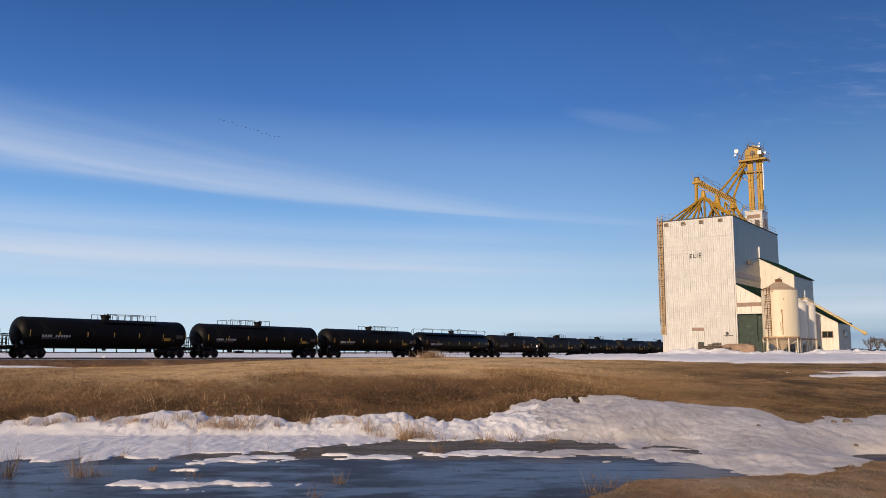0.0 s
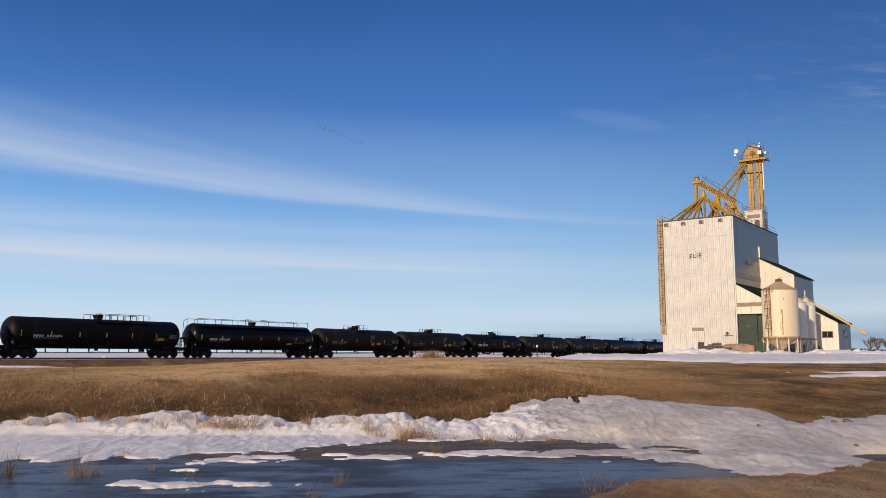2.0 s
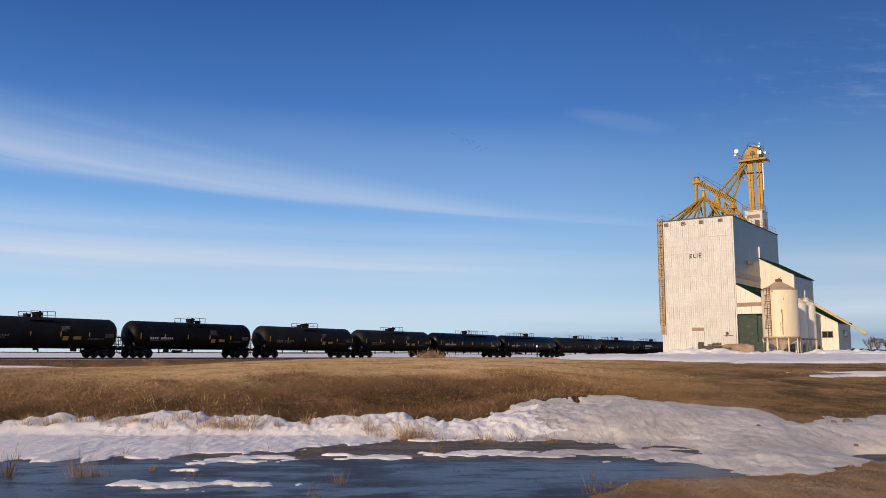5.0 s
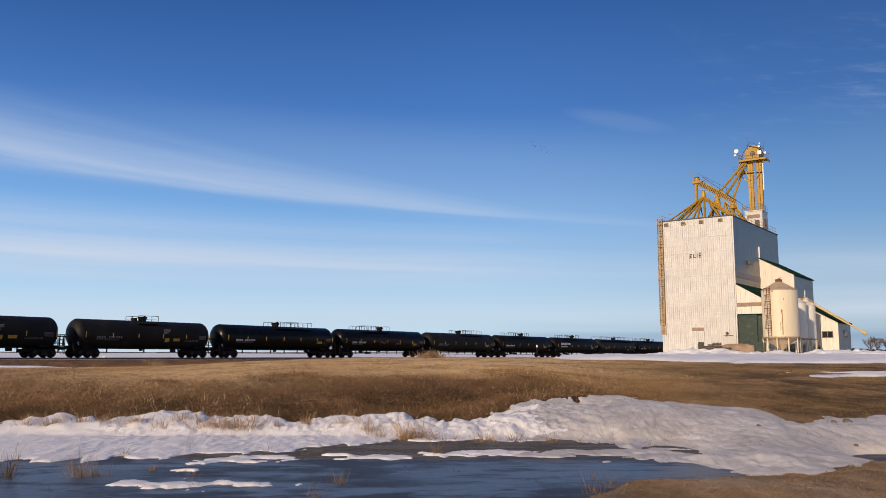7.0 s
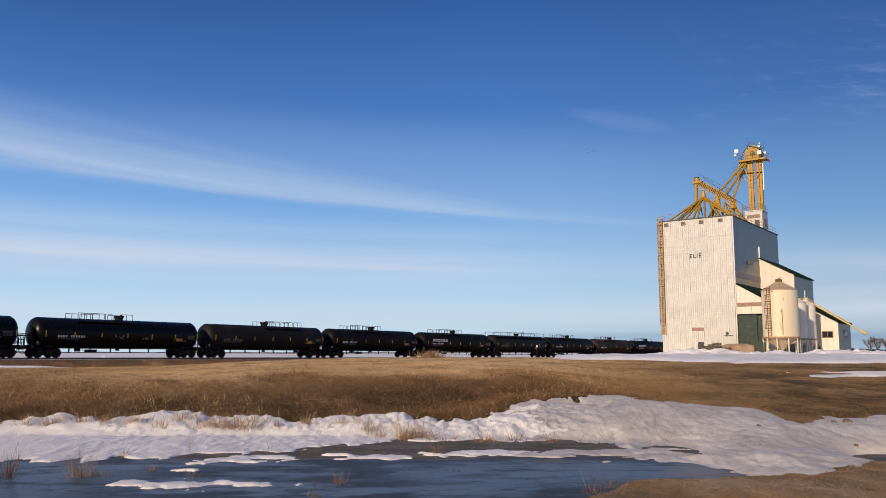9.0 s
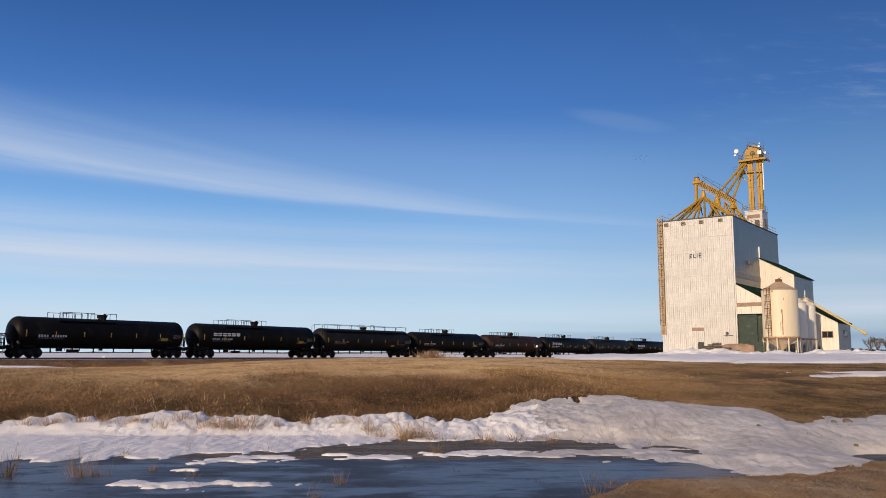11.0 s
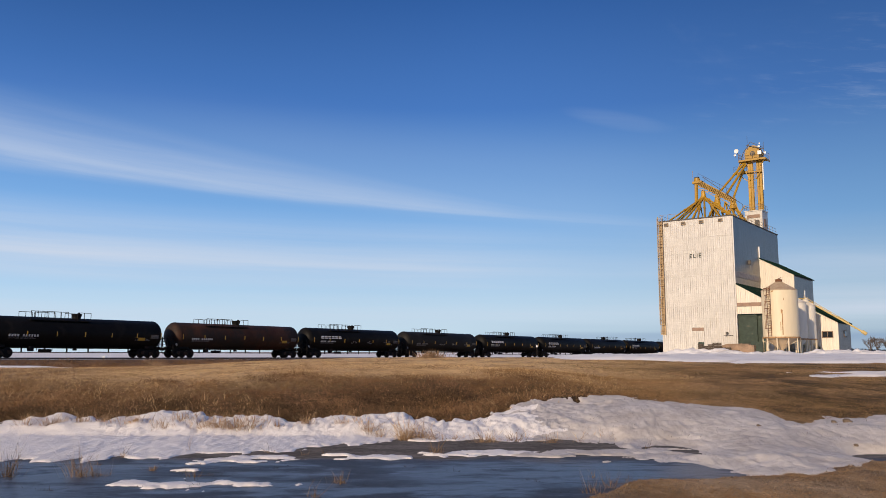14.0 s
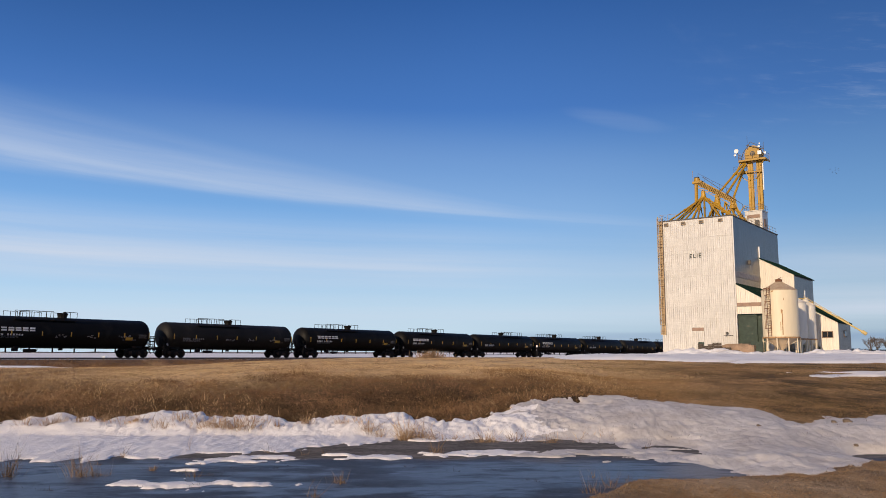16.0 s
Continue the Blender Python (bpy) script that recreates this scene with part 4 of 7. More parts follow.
    tagged(tussocks("bank_end_grass", x, y, rng.uniform(0.10, 0.28, len(x)) * (1 - 0.5 * sstep(x / y, 0.18, 0.30)), 20, 0.4, 0.008, (0.2, 1.4), (-0.2, 1.4), 0.2, "field", rng), "taller pale brown grass at the end of the bank", "grass", kind="stuff")
    # upright seed stalks along the brow
    x, y = scatter(420, 22.0, 30.0, -0.60, 0.30)
    k = free_of_snow(x, y) & (fbm(x * 0.6, y * 0.4, 72) > 0.0)
    x, y = x[k], y[k]
    tagged(tussocks("seed_stalks", x, y, rng.uniform(0.15, 0.40, len(x)), 2, 0.25, 0.005, (0.9, 1.5), (0.0, 0.5), 0.3, "straw", rng), "upright pale seed stalks along the brow", "grass", kind="stuff")
    # short flattened grass of the open field
    x, y = scatter(9500, 16.5, 60.0, 0.12, 0.64, 1.3)
    k = free_of_snow(x, y) & (rng.uniform(0, 1, len(x)) < sstep(x / y, 0.12, 0.28)) & (fbm(x * 0.4, y * 0.25, 79) > rng.uniform(-0.6, 0.3, len(x)))
    x, y = x[k], y[k]
    tagged(tussocks("field_grass", x, y, rng.uniform(0.04, 0.12, len(x)) * (1 + 0.8 * fbm(x * 0.5, y * 0.3, 70)), 16, 1.1, 0.010, (-0.1, 0.9), (-0.2, 1.2), 0.3, "field", rng), "short flattened brown grass", "grass", kind="stuff")
    x, y = scatter(7000, 16.5, 60.0, 0.14, 0.64, 1.3)
    k = free_of_snow(x, y) & (fbm(x * 0.35, y * 0.5, 68) > 0.04)
    x, y = x[k], y[k]
    tagged(tussocks("dark_turf", x, y, rng.uniform(0.05, 0.15, len(x)), 22, 1.1, 0.011, (0.0, 1.1), (0.0, 1.2), 0.3, "turf", rng), "dark olive-brown turf patches in the field", "grass", kind="stuff")
    # rough weeds along the foot of the railway bank
    n = 5200
    s, ec = 2.0 + 120.0 * rng.uniform(0, 1, n) ** 1.3, 2.7 + rng.exponential(2.4, n)
    x, y = D.x * s + E.x * (ec - TRACK), D.y * s + E.y * (ec - TRACK)
    k = (snow_z(x, y) < ground_z(x, y) + 0.02) & (fbm(x * 0.25, y * 0.25, 85) > rng.uniform(-0.6, 0.4, n))
    x, y, ec = x[k], y[k], ec[k]
    size = rng.uniform(0.12, 0.45, len(x))
    tagged(tussocks("track_weeds", x, y, size, 14, 0.7, 0.03, (0.5, 1.5), (0.0, 1.0), 0.2, "brush", rng), "rough dry weeds along the railway bank", "weeds", kind="stuff")
    k = rng.uniform(0, 1, len(x)) < 0.3
    tagged(tussocks("track_straw", x[k], y[k], size[k], 10, 0.7, 0.026, (0.5, 1.5), (0.0, 1.0), 0.2, "field", rng), "pale dry grass along the railway bank", "weeds", kind="stuff")
    # litter of dead grass on the gravel shoulder
    x, y = scatter(5200, 8.8, 12.4, 0.10, 0.62)
    k = free_of_snow(x, y) & (ground_z(x, y) > 0.03) & (fbm(x * 1.3, y * 1.3, 81) > rng.uniform(-0.4, 0.4, len(x)))
    x, y = x[k], y[k]
    tagged(tussocks("grass_litter", x, y, rng.uniform(0.03, 0.11, len(x)), 14, 0.25, 0.0045, (0.0, 0.7), (0.0, 0.9), 0.3, "field", rng), "thin dead grass litter on gravel", "grass", kind="stuff")


grow()


def scatter_pebbles():
    rng = np.random.default_rng(8)
    n = 16000
    y = rng.uniform(8.8, 12.5, n)
    x = y * rng.uniform(0.08, 0.62, n)
    k = free_of_snow(x, y) & (ground_z(x, y) > 0.01) & (fbm(x * 1.2, y * 1.2, 99) > rng.uniform(-0.6, 0.3, n))
    x, y = x[k], y[k]
    n = len(x)
    r = rng.uniform(0.003, 0.009, n) * (1 + 1.5 * (rng.uniform(0, 1, n) > 0.97))
    base = np.array([(1, 0, 0), (0, 1, 0), (-1, 0, 0), (0, -1, 0), (0, 0, 0.8), (0, 0, -0.6)], float)
    jig = base[None] * rng.uniform(0.6, 1.4, (n, 6, 1))
    co = jig * r[:, None, None] + np.stack([x, y, ground_z(x, y) + r * 0.3], 1)[:, None]
    tri = np.array([(0, 1, 4), (1, 2, 4), (2, 3, 4), (3, 0, 4), (1, 0, 5), (2, 1, 5), (3, 2, 5), (0, 3, 5)])
    faces = (np.arange(n)[:, None, None] * 6 + tri[None]).reshape(-1, 3)
    tagged(quick_mesh("pebbles", co.reshape(-1, 3), faces, "pebble"), "small pale and brown stones on the gravel shoulder", "gravel", kind="stuff")


scatter_pebbles()

# ================= railway =================
railway = thing("railway_track", Matrix.Identity(4), "railway track with steel rails, dark ties and stone ballast", "railway", kind="structure")


def build_track():
    s0, s1 = -260.0, 900.0
    bm = B()
    prof = [(-4.6, -1.15), (-1.9, -0.22), (1.9, -0.22), (4.6, -1.15)]
    rows = []
    for s in np.arange(s0, s1 + 1, 10):
        rows.append([bm.verts.new(on_track(s, e, z)) for e, z in prof])
    for a, b in zip(rows, rows[1:]):
        for i in range(3):
            bm.faces.new((a[i], a[i + 1], b[i + 1], b[i]))
    bmesh.ops.recalc_face_normals(bm, faces=bm.faces)
    part("ballast", bm, "ballast", railway)
    for side in (-0.753, 0.753):
        bm = B()
        beam(bm, on_track(s0, side, -0.02), on_track(s1, side, -0.02), 0.07, 0.04)
        beam(bm, on_track(s0, side, -0.09), on_track(s1, side, -0.09), 0.02, 0.12)
        beam(bm, on_track(s0, side, -0.16), on_track(s1, side, -0.16), 0.14, 0.02)
        part("rail", bm, "rail", railway)
    bm = B()
    tm = Matrix.Rotation(radians(RZ_D), 4, "Z")
    for s in np.arange(0, 210, 0.55):
        bmesh.ops.create_cube(bm, size=1.0, matrix=Matrix.Translation(on_track(s, 0, -0.30)) @ tm @ Matrix.Diagonal((0.22, 2.6, 0.2, 1)))
    tagged(part("ties", bm, "tie", railway), kind="stuff")


build_track()


# ================= tank cars =================
def tank_profile(length, r):
    # half an ellipse at each end, about the long axis
    h = r * 0.52
    pts = [(0.0, 0.0)]
    for i in range(1, 8):
        a = math.pi / 2 * i / 7
        pts.append((r * math.sin(a), h * (1 - math.cos(a))))
    pts += [(r, length * 0.33), (r, length * 0.66)]
    for i in range(7, 0, -1):
        a = math.pi / 2 * i / 7
        pts.append((r * math.sin(a), length - h * (1 - math.cos(a))))
    pts.append((0.0, length))
    return pts


TANK_R, TANK_Z = 1.48, 2.35
SIDE = -1      # the side of a car that faces the camera is its local -y


def on_skin(x, ang, lift=0.012):
    # a place on the tank's skin: ang is degrees above the level of the axis, on the camera's side
    r = TANK_R + lift
    return Vector((x, SIDE * r * math.cos(radians(ang)), TANK_Z + r * math.sin(radians(ang))))


def skin_patch(bm, x0, x1, a0, a1, lift=0.012, n=3):
    rows = []
    for i in range(n + 1):
        a = a0 + (a1 - a0) * i / n
        rows.append([bm.verts.new(on_skin(x, a, lift)) for x in (x0, x1)] + [bm.verts.new(on_skin(x, a, lift - 0.02)) for x in (x1, x0)])
    for p, q in zip(rows, rows[1:]):
        for i in range(4):
            bm.faces.new((p[i], p[(i + 1) % 4], q[(i + 1) % 4], q[i]))
    bm.faces.new(rows[0])
    bm.faces.new(rows[-1][::-1])
    bmesh.ops.recalc_face_normals(bm, faces=bm.faces)
    return bm


WHEELSETS = []


def build_truck(car, x):
    # truck space: origin at rail level under its centre
    tr = new("truck")
    tr.parent = car
    tr.matrix_basis = pose(x, 0, 0)
    for sy in (-1, 1):
        bm = B()
        prism(bm, [(-1.15, 0.50), (-1.0, 0.66), (-0.45, 0.78), (0.45, 0.78), (1.0, 0.66), (1.15, 0.50), (1.05, 0.36), (0.72, 0.36), (0.45, 0.24), (-0.45, 0.24), (-0.72, 0.36), (-1.05, 0.36)],
              sy * 1.02 - 0.07, sy * 1.02 + 0.07)
        part("side_frame", bm, "running", tr)
        for ax in (-0.889, 0.889):
            bm = B()
            rod(bm, (ax, sy * 1.05, 0.457), (ax, sy * 1.19, 0.457), 0.13, 10)
            box(bm, ax - 0.17, ax + 0.17, min(sy * 0.98, sy * 1.13), max(sy * 0.98, sy * 1.13), 0.40, 0.68, 0.03)
            part("bearing_cap", bm, "running_rust", tr)
        bm = B()
        for k in (-0.16, 0, 0.16):
            rod(bm, (k, sy * 1.10, 0.26), (k, sy * 1.10, 0.58), 0.07, 8)
        part("spring_pack", bm, "running_rust", tr)
    bm = B()
    box(bm, -0.22, 0.22, -1.05, 1.05, 0.48, 0.82, 0.04)
    part("bolster", bm, "running", tr)
    for ax in (-0.889, 0.889):
        bm = B()
        rod(bm, (0, -1.0, 0), (0, 1.0, 0), 0.08, 8)
        for sy in (-1, 1):
            rod(bm, (0, sy * 0.68, 0), (0, sy * 0.82, 0), 0.457, 20)
            rod(bm, (0, sy * 0.65, 0), (0, sy * 0.68, 0), 0.485, 20)
            rod(bm, (0, sy * 0.82, 0), (0, sy * 0.88, 0), 0.14, 10)
            for k in range(4):
                a = k * math.pi / 2
                rod(bm, (0.29 * math.cos(a), sy * 0.80, 0.29 * math.sin(a)), (0.29 * math.cos(a), sy * 0.826, 0.29 * math.sin(a)), 0.05, 6)
        ws = part("wheelset", bm, "running", tr, "steel wheels on one axle")
        ws.matrix_basis = pose(ax, 0, 0.457)
        WHEELSETS.append((ws, ax))
    return tr


def railing(bm, x0, x1, z0, z1, y, posts, r=0.028, drop=False):
    for i in range(posts):
        x = x0 + (x1 - x0) * i / (posts - 1)
        rod(bm, (x, y, z0), (x, y, z1), r, 5)
    rod(bm, (x0, y, z1), (x1, y, z1), r, 5)
    return bm


def build_car(length, kind, skin, label, stripes=7, flip=False, marks="small", graffiti=0, seed=1):
    """A tank car whose couplers stand at x = 0 and x = length, at rail level."""
    rng = random.Random(seed)
    car = thing("tank_car", Matrix.Identity(4), label, "tank car", "tank cars of the train")
    L, mid = length, length / 2
    t0, t1 = 0.62, L - 0.62
    bm = B()
    lathe(bm, tank_profile(t1 - t0, TANK_R), 40, Matrix.Translation((t0, 0, TANK_Z)) @ Matrix.Rotation(math.pi / 2, 4, "Y"))
    tank = part("tank", bm, skin, car, smooth=True)
    for x in (t0 + 0.78, t1 - 0.78, mid - 1.6 if rng.random() < 0.5 else mid + 1.9):
        bm = B()
        lathe(bm, [(TANK_R - 0.02, -0.03), (TANK_R + 0.008, -0.03), (TANK_R + 0.008, 0.03), (TANK_R - 0.02, 0.03)], 40, Matrix.Translation((x, 0, TANK_Z)) @ Matrix.Rotation(math.pi / 2, 4, "Y"))
        part("seam_band", bm, skin, tank, smooth=False)
    # underframe ends
    for sgn, x in ((1, 0.0), (-1, L)):
        bm = B()
        box(bm, min(x + sgn * 0.35, x + sgn * 3.4), max(x + sgn * 0.35, x + sgn * 3.4), -0.3, 0.3, 0.80, 1.10, 0.03)
        box(bm, min(x + sgn * 0.40, x + sgn * 0.52), max(x + sgn * 0.40, x + sgn * 0.52), -1.4, 1.4, 0.88, 1.06, 0.02)
        part("stub_sill", bm, "running", car)
        bm = B()
        box(bm, min(x, x + sgn * 0.4), max(x, x + sgn * 0.4), -0.11, 0.11, 0.78, 1.0, 0.03)
        box(bm, min(x - sgn * 0.02, x + sgn * 0.16), max(x - sgn * 0.02, x + sgn * 0.16), -0.18, 0.18, 0.74, 1.04, 0.04)
        part("coupler", bm, "running", car)
        bm = B()
        for sy in (-1, 1):
            prism(bm, [(x + sgn * 1.55, 0.95), (x + sgn * 2.75, 0.95), (x + sgn * 2.55, 1.9), (x + sgn * 1.75, 1.9)], sy * 0.86 - 0.03, sy * 0.86 + 0.03)
        box(bm, min(x + sgn * 1.6, x + sgn * 2.7), max(x + sgn * 1.6, x + sgn * 2.7), -0.9, 0.9, 0.95, 1.08)
        part("saddle", bm, "running", car)
        # end platform, grab irons and brake gear
        bm = B()
        for sy in (-1.32, 1.32):
            for k in (0.44, 1.0):
                rod(bm, (x + sgn * k, sy, 0.5), (x + sgn * k, sy, 2.05), 0.03, 5)
            for z in (0.55, 0.95, 1.35, 1.7, 2.05):
                rod(bm, (x + sgn * 0.44, sy, z), (x + sgn * 1.0, sy, z), 0.028, 5)
            rod(bm, (x + sgn * 0.30, sy, 0.42), (x + sgn * 0.44, sy, 2.05), 0.03, 5)
        rod(bm, (x + sgn * 0.30, -1.32, 2.05), (x + sgn * 0.30, 1.32, 2.05), 0.028, 5)
        part("end_ladder", bm, "running", car)
        bm = B()
        box(bm, min(x + sgn * 0.28, x + sgn * 1.15), max(x + sgn * 0.28, x + sgn * 1.15), -1.38, 1.38, 1.10, 1.16, 0.01)
        for sy in (-1.3, -0.55, 0.55, 1.3):
            rod(bm, (x + sgn * 0.34, sy, 1.15), (x + sgn * 0.34, sy, 2.2), 0.03, 5)
        rod(bm, (x + sgn * 0.34, -1.3, 2.2), (x + sgn * 0.34, 1.3, 2.2), 0.03, 5)
        part("end_platform", bm, "running", car)
        bm = B()
        pts = [(x + sgn * 0.4, -0.35, 0.82), (x + sgn * 0.25, -0.36, 0.52), (x + sgn * 0.08, -0.30, 0.40), (x, -0.2, 0.42)]
        for p, q in zip(pts, pts[1:]):
            rod(bm, p, q, 0.035, 6)
        part("air_hose", bm, "running", car)
        build_truck(car, x + sgn * 2.15)
    bm = B()
    rod(bm, (0.36, -0.75, 1.55), (0.44, -0.75, 1.55), 0.27, 14)
    rod(bm, (0.40, -0.75, 0.9), (0.40, -0.75, 1.55), 0.03, 5)
    part("brake_wheel", bm, "running", car)
    # dome and platform
    top = TANK_Z + TANK_R
    f = -1 if flip else 1
    bm = B()
    rod(bm, (mid, 0, top - 0.12), (mid, 0, top + 0.20), 0.40, 16)
    hd = 0.16 if kind == "full" else 0.26
    rod(bm, (mid, 0, top + 0.14), (mid, 0, top + 0.14 + hd), 0.44, 16, 0.50)
    rod(bm, (mid, 0, top + 0.14 + hd), (mid, 0, top + 0.20 + hd), 0.52, 16, 0.44)
    rod(bm, (mid + 0.2, -0.1, top + 0.2 + hd), (mid + 0.2, -0.1, top + 0.3 + hd), 0.10, 8)
    part("dome", bm, "tank", car, "black manway and valve housing")
    if kind == "long":
        a, b = sorted((mid - f * 0.85, mid + f * 5.1))
        bm = B()
        box(bm, a, b, -1.15, -0.45, top - 0.34, top - 0.30)
        box(bm, a, b, 0.45, 1.15, top - 0.34, top - 0.30)
        part("walkway", bm, "running", car)
        for y in (-1.15, 1.15):
            cut = mid + f * 1.5
            segs = [(mid - f * 0.85, mid + f * 0.55, 3), (cut, mid + f * 3.6, 4), (mid + f * 3.8, mid + f * 5.1, 3)]
            for p, q, n in segs:
                bm = B()
                railing(bm, min(p, q), max(p, q), top - 0.32, top + 0.50, y, n)
                part("railing", bm, "running", car)
        bm = B()
        railing(bm, min(cut, mid + f * 4.0), max(cut, mid + f * 4.0), top - 0.05, top + 0.56, 0.2, 2)
        part("railing", bm, "running", car)
    elif kind == "short":
        a, b = mid - 1.2, mid + 1.15
        bm = B()
        box(bm, a, b, -1.15, -0.45, top - 0.34, top - 0.30)
        box(bm, a, b, 0.45, 1.15, top - 0.34, top - 0.30)
        part("walkway", bm, "running", car)
        for y in (-1.15, 1.15):
            bm = B()
            railing(bm, a, b, top - 0.32, top + 0.50, y, 4)
            rod(bm, (a, y, top + 0.12), (b, y, top + 0.12), 0.02, 5)
            part("railing", bm, "running", car)
        bm = B()
        rod(bm, (mid - f * 1.0, 0, top - 0.1), (mid - f * 1.0, 0, top + 0.28), 0.32, 12)
        part("valve_cover", bm, "running", car)
    else:
        a, b = 1.3, L - 1.6
        for y in (-0.95, 0.95):
            bm = B()
            box(bm, a, b, y - 0.3, y + 0.3, top - 0.36, top - 0.32)
            part("walkway", bm, "running", car)
            bm = B()
            railing(bm, a, b, top - 0.34, top + 0.50, y, 8)
            rod(bm, (a, y, top + 0.50), (a - 0.45, y, top + 0.25), 0.028, 5)
            rod(bm, (a - 0.45, y, top + 0.25), (a - 0.6, y, 1.3), 0.028, 5)
            rod(bm, (b, y, top + 0.50), (b + 0.3, y, top + 0.3), 0.028, 5)
            part("railing", bm, "running", car)
        bm = B()
        for sx in (-1, 1):
            railing(bm, mid + sx * 1.2 - 0.4, mid + sx * 1.2 + 0.4, top, top + 0.62, -0.7, 2)
        part("railing", bm, "running", car)
    # hangers, heater pipe and outlet below
    bot = TANK_Z - TANK_R
    bm = B()
    rod(bm, (3.6, -0.55, bot - 0.36), (L - 3.6, -0.55, bot - 0.36), 0.03, 5)
    part("train_pipe", bm, "running", car)
    n = 6 if kind != "short" else 3
    for k in range(n):
        x = 4.4 + (L - 8.8) * k / (n - 1)
        bm = B()
        box(bm, x - 0.05, x + 0.05, -0.60, -0.50, bot - 0.40, bot + 0.12)
        part("hanger", bm, "running", car)
    bm = B()
    rod(bm, (mid, 0, bot - 0.18), (mid, 0, bot + 0.15), 0.20, 10)
    part("bottom_outlet", bm, "running", car)
    xo = L - 5.2 if not flip else 5.2
    bm = B()
    box(bm, xo - 0.3, xo + 0.15, -1.0, -0.55, bot - 0.28, bot + 0.2, 0.03)
    part("brake_valve", bm, "running", car)
    bm = B()
    rod(bm, (xo + 0.7, -0.8, bot - 0.2), (xo + 1.9, -0.8, bot - 0.2), 0.13, 8)
    for k in (0.5, 1.2, 2.0):
        rod(bm, (xo + k, -0.8, bot - 0.2), (xo + k, -0.75, bot + 0.25), 0.03, 5)
    part("air_reservoir", bm, "running", car)
    # reflectors
    for k in range(stripes):
        x = t0 + 0.95 + (t1 - t0 - 1.5) * k / (stripes - 1)
        bm = B()
        skin_patch(bm, x - 0.045, x + 0.045, -15 if k in (0, stripes - 1) else -13, 8 if k in (0, stripes - 1) else 4, 0.02)
        part("reflector", bm, "stripe", car, "yellow reflective stripe")
    xp = 15.95 if kind == "long" else (14.4 if kind == "full" else 11.6)
    bm = B()
    skin_patch(bm, xp, xp + 0.8, -24 if kind != "full" else -34, -12 if kind != "full" else -24, 0.016)
    part("placard", bm, "stripe", car, "yellow inspection panel")
    if kind == "short":
        bm = B()
        skin_patch(bm, 10.55, 11.1, -28, -12, 0.016)
        part("placard", bm, "stripe", car, "yellow inspection panel")
    # stencilled writing as bars
    xm = t0 + 2.1
    bm = B()
    if marks == "big":
        x, wl = t0 + 2.2, 0.58
        for k in range(6):
            w = wl * 0.92
            bars = [(3, 8.5, 0, w * 0.94), (11, 16.5, 0, w * 0.94)]
            for n, (a0, a1, xa, xb) in enumerate(bars):
                skin_patch(bm, x + xa, x + xb, a0, a1, 0.016 + 0.002 * n, 2)
            x += wl * 1.12
        tagged(part("large_lettering", bm, "stencil", car, "large white lettering"), kind="stuff")
        bm = B()
    x = xm
    for w in (0.26, 0.26, 0.26, 0.26, 0.0, 0.24, 0.24, 0.24, 0.24, 0.24, 0.24):
        if w:
            skin_patch(bm, x, x + w * 0.62, -16 if marks != "big" else -13, -8 if marks != "big" else -7, 0.016, 1)
        x += 0.26
    tagged(part("stencil_lettering", bm, "stencil" if skin != "tank_dull" else "stencil_faint", car, "white stencilled marks"), kind="stuff")
    bm = B()
    for a in ((-20, -24) if marks != "big" else (-17, -21)):
        x = xm
        while x < xm + 2.3:
            w = rng.uniform(0.12, 0.4)
            skin_patch(bm, x, x + w, a, a + 2.2, 0.015, 1)
            x += w + 0.1
    for a in (-14, -10, -6, -2):
        skin_patch(bm, L - 2.4, L - 1.5, a, a + 2, 0.015, 1)
    for a in (-24, -19.5):
        x = L - 4.2
        while x < L - 2.6:
            w = rng.uniform(0.1, 0.3)
            skin_patch(bm, x, x + w, a, a + 1.6, 0.015, 1)
            x += w + 0.08
    if kind == "short":
        for k in range(5):
            skin_patch(bm, L * 0.60, L * 0.60 + rng.uniform(0.5, 1.1), 24 - 4.5 * k, 26 - 4.5 * k, 0.015, 1)
    tagged(part("stencil_block", bm, "stencil_faint", car, "small worn white stencils"), kind="stuff")
    for g in range(graffiti):
        bm = B()
        x = L * (0.42 + 0.17 * g)
        for k in range(9):
            a = rng.uniform(-20, -9)
            x += rng.uniform(0.05, 0.2)
            skin_patch(bm, x, x + rng.uniform(0.05, 0.25), a, a + rng.uniform(1.5, 7), 0.014, 1)
        tagged(part("spray_scribble", bm, "stencil_faint", car, "pale spray-painted scribble"), kind="stuff")
    for sx in (0.9, L - 1.25):
        bm = B()
        bmesh.ops.create_cube(bm, size=0.3, matrix=Matrix.Translation(on_skin(sx + 0.2, -42, -0.10)) @ Matrix.Rotation(radians(45), 4, "Y") @ Matrix.Diagonal((1, 0.1, 1, 1)))
        part("hazard_diamond", bm, "stencil", car, "white and red hazard diamond")
    return car


BLACK = "matte black railway tank car with yellow reflector stripes"
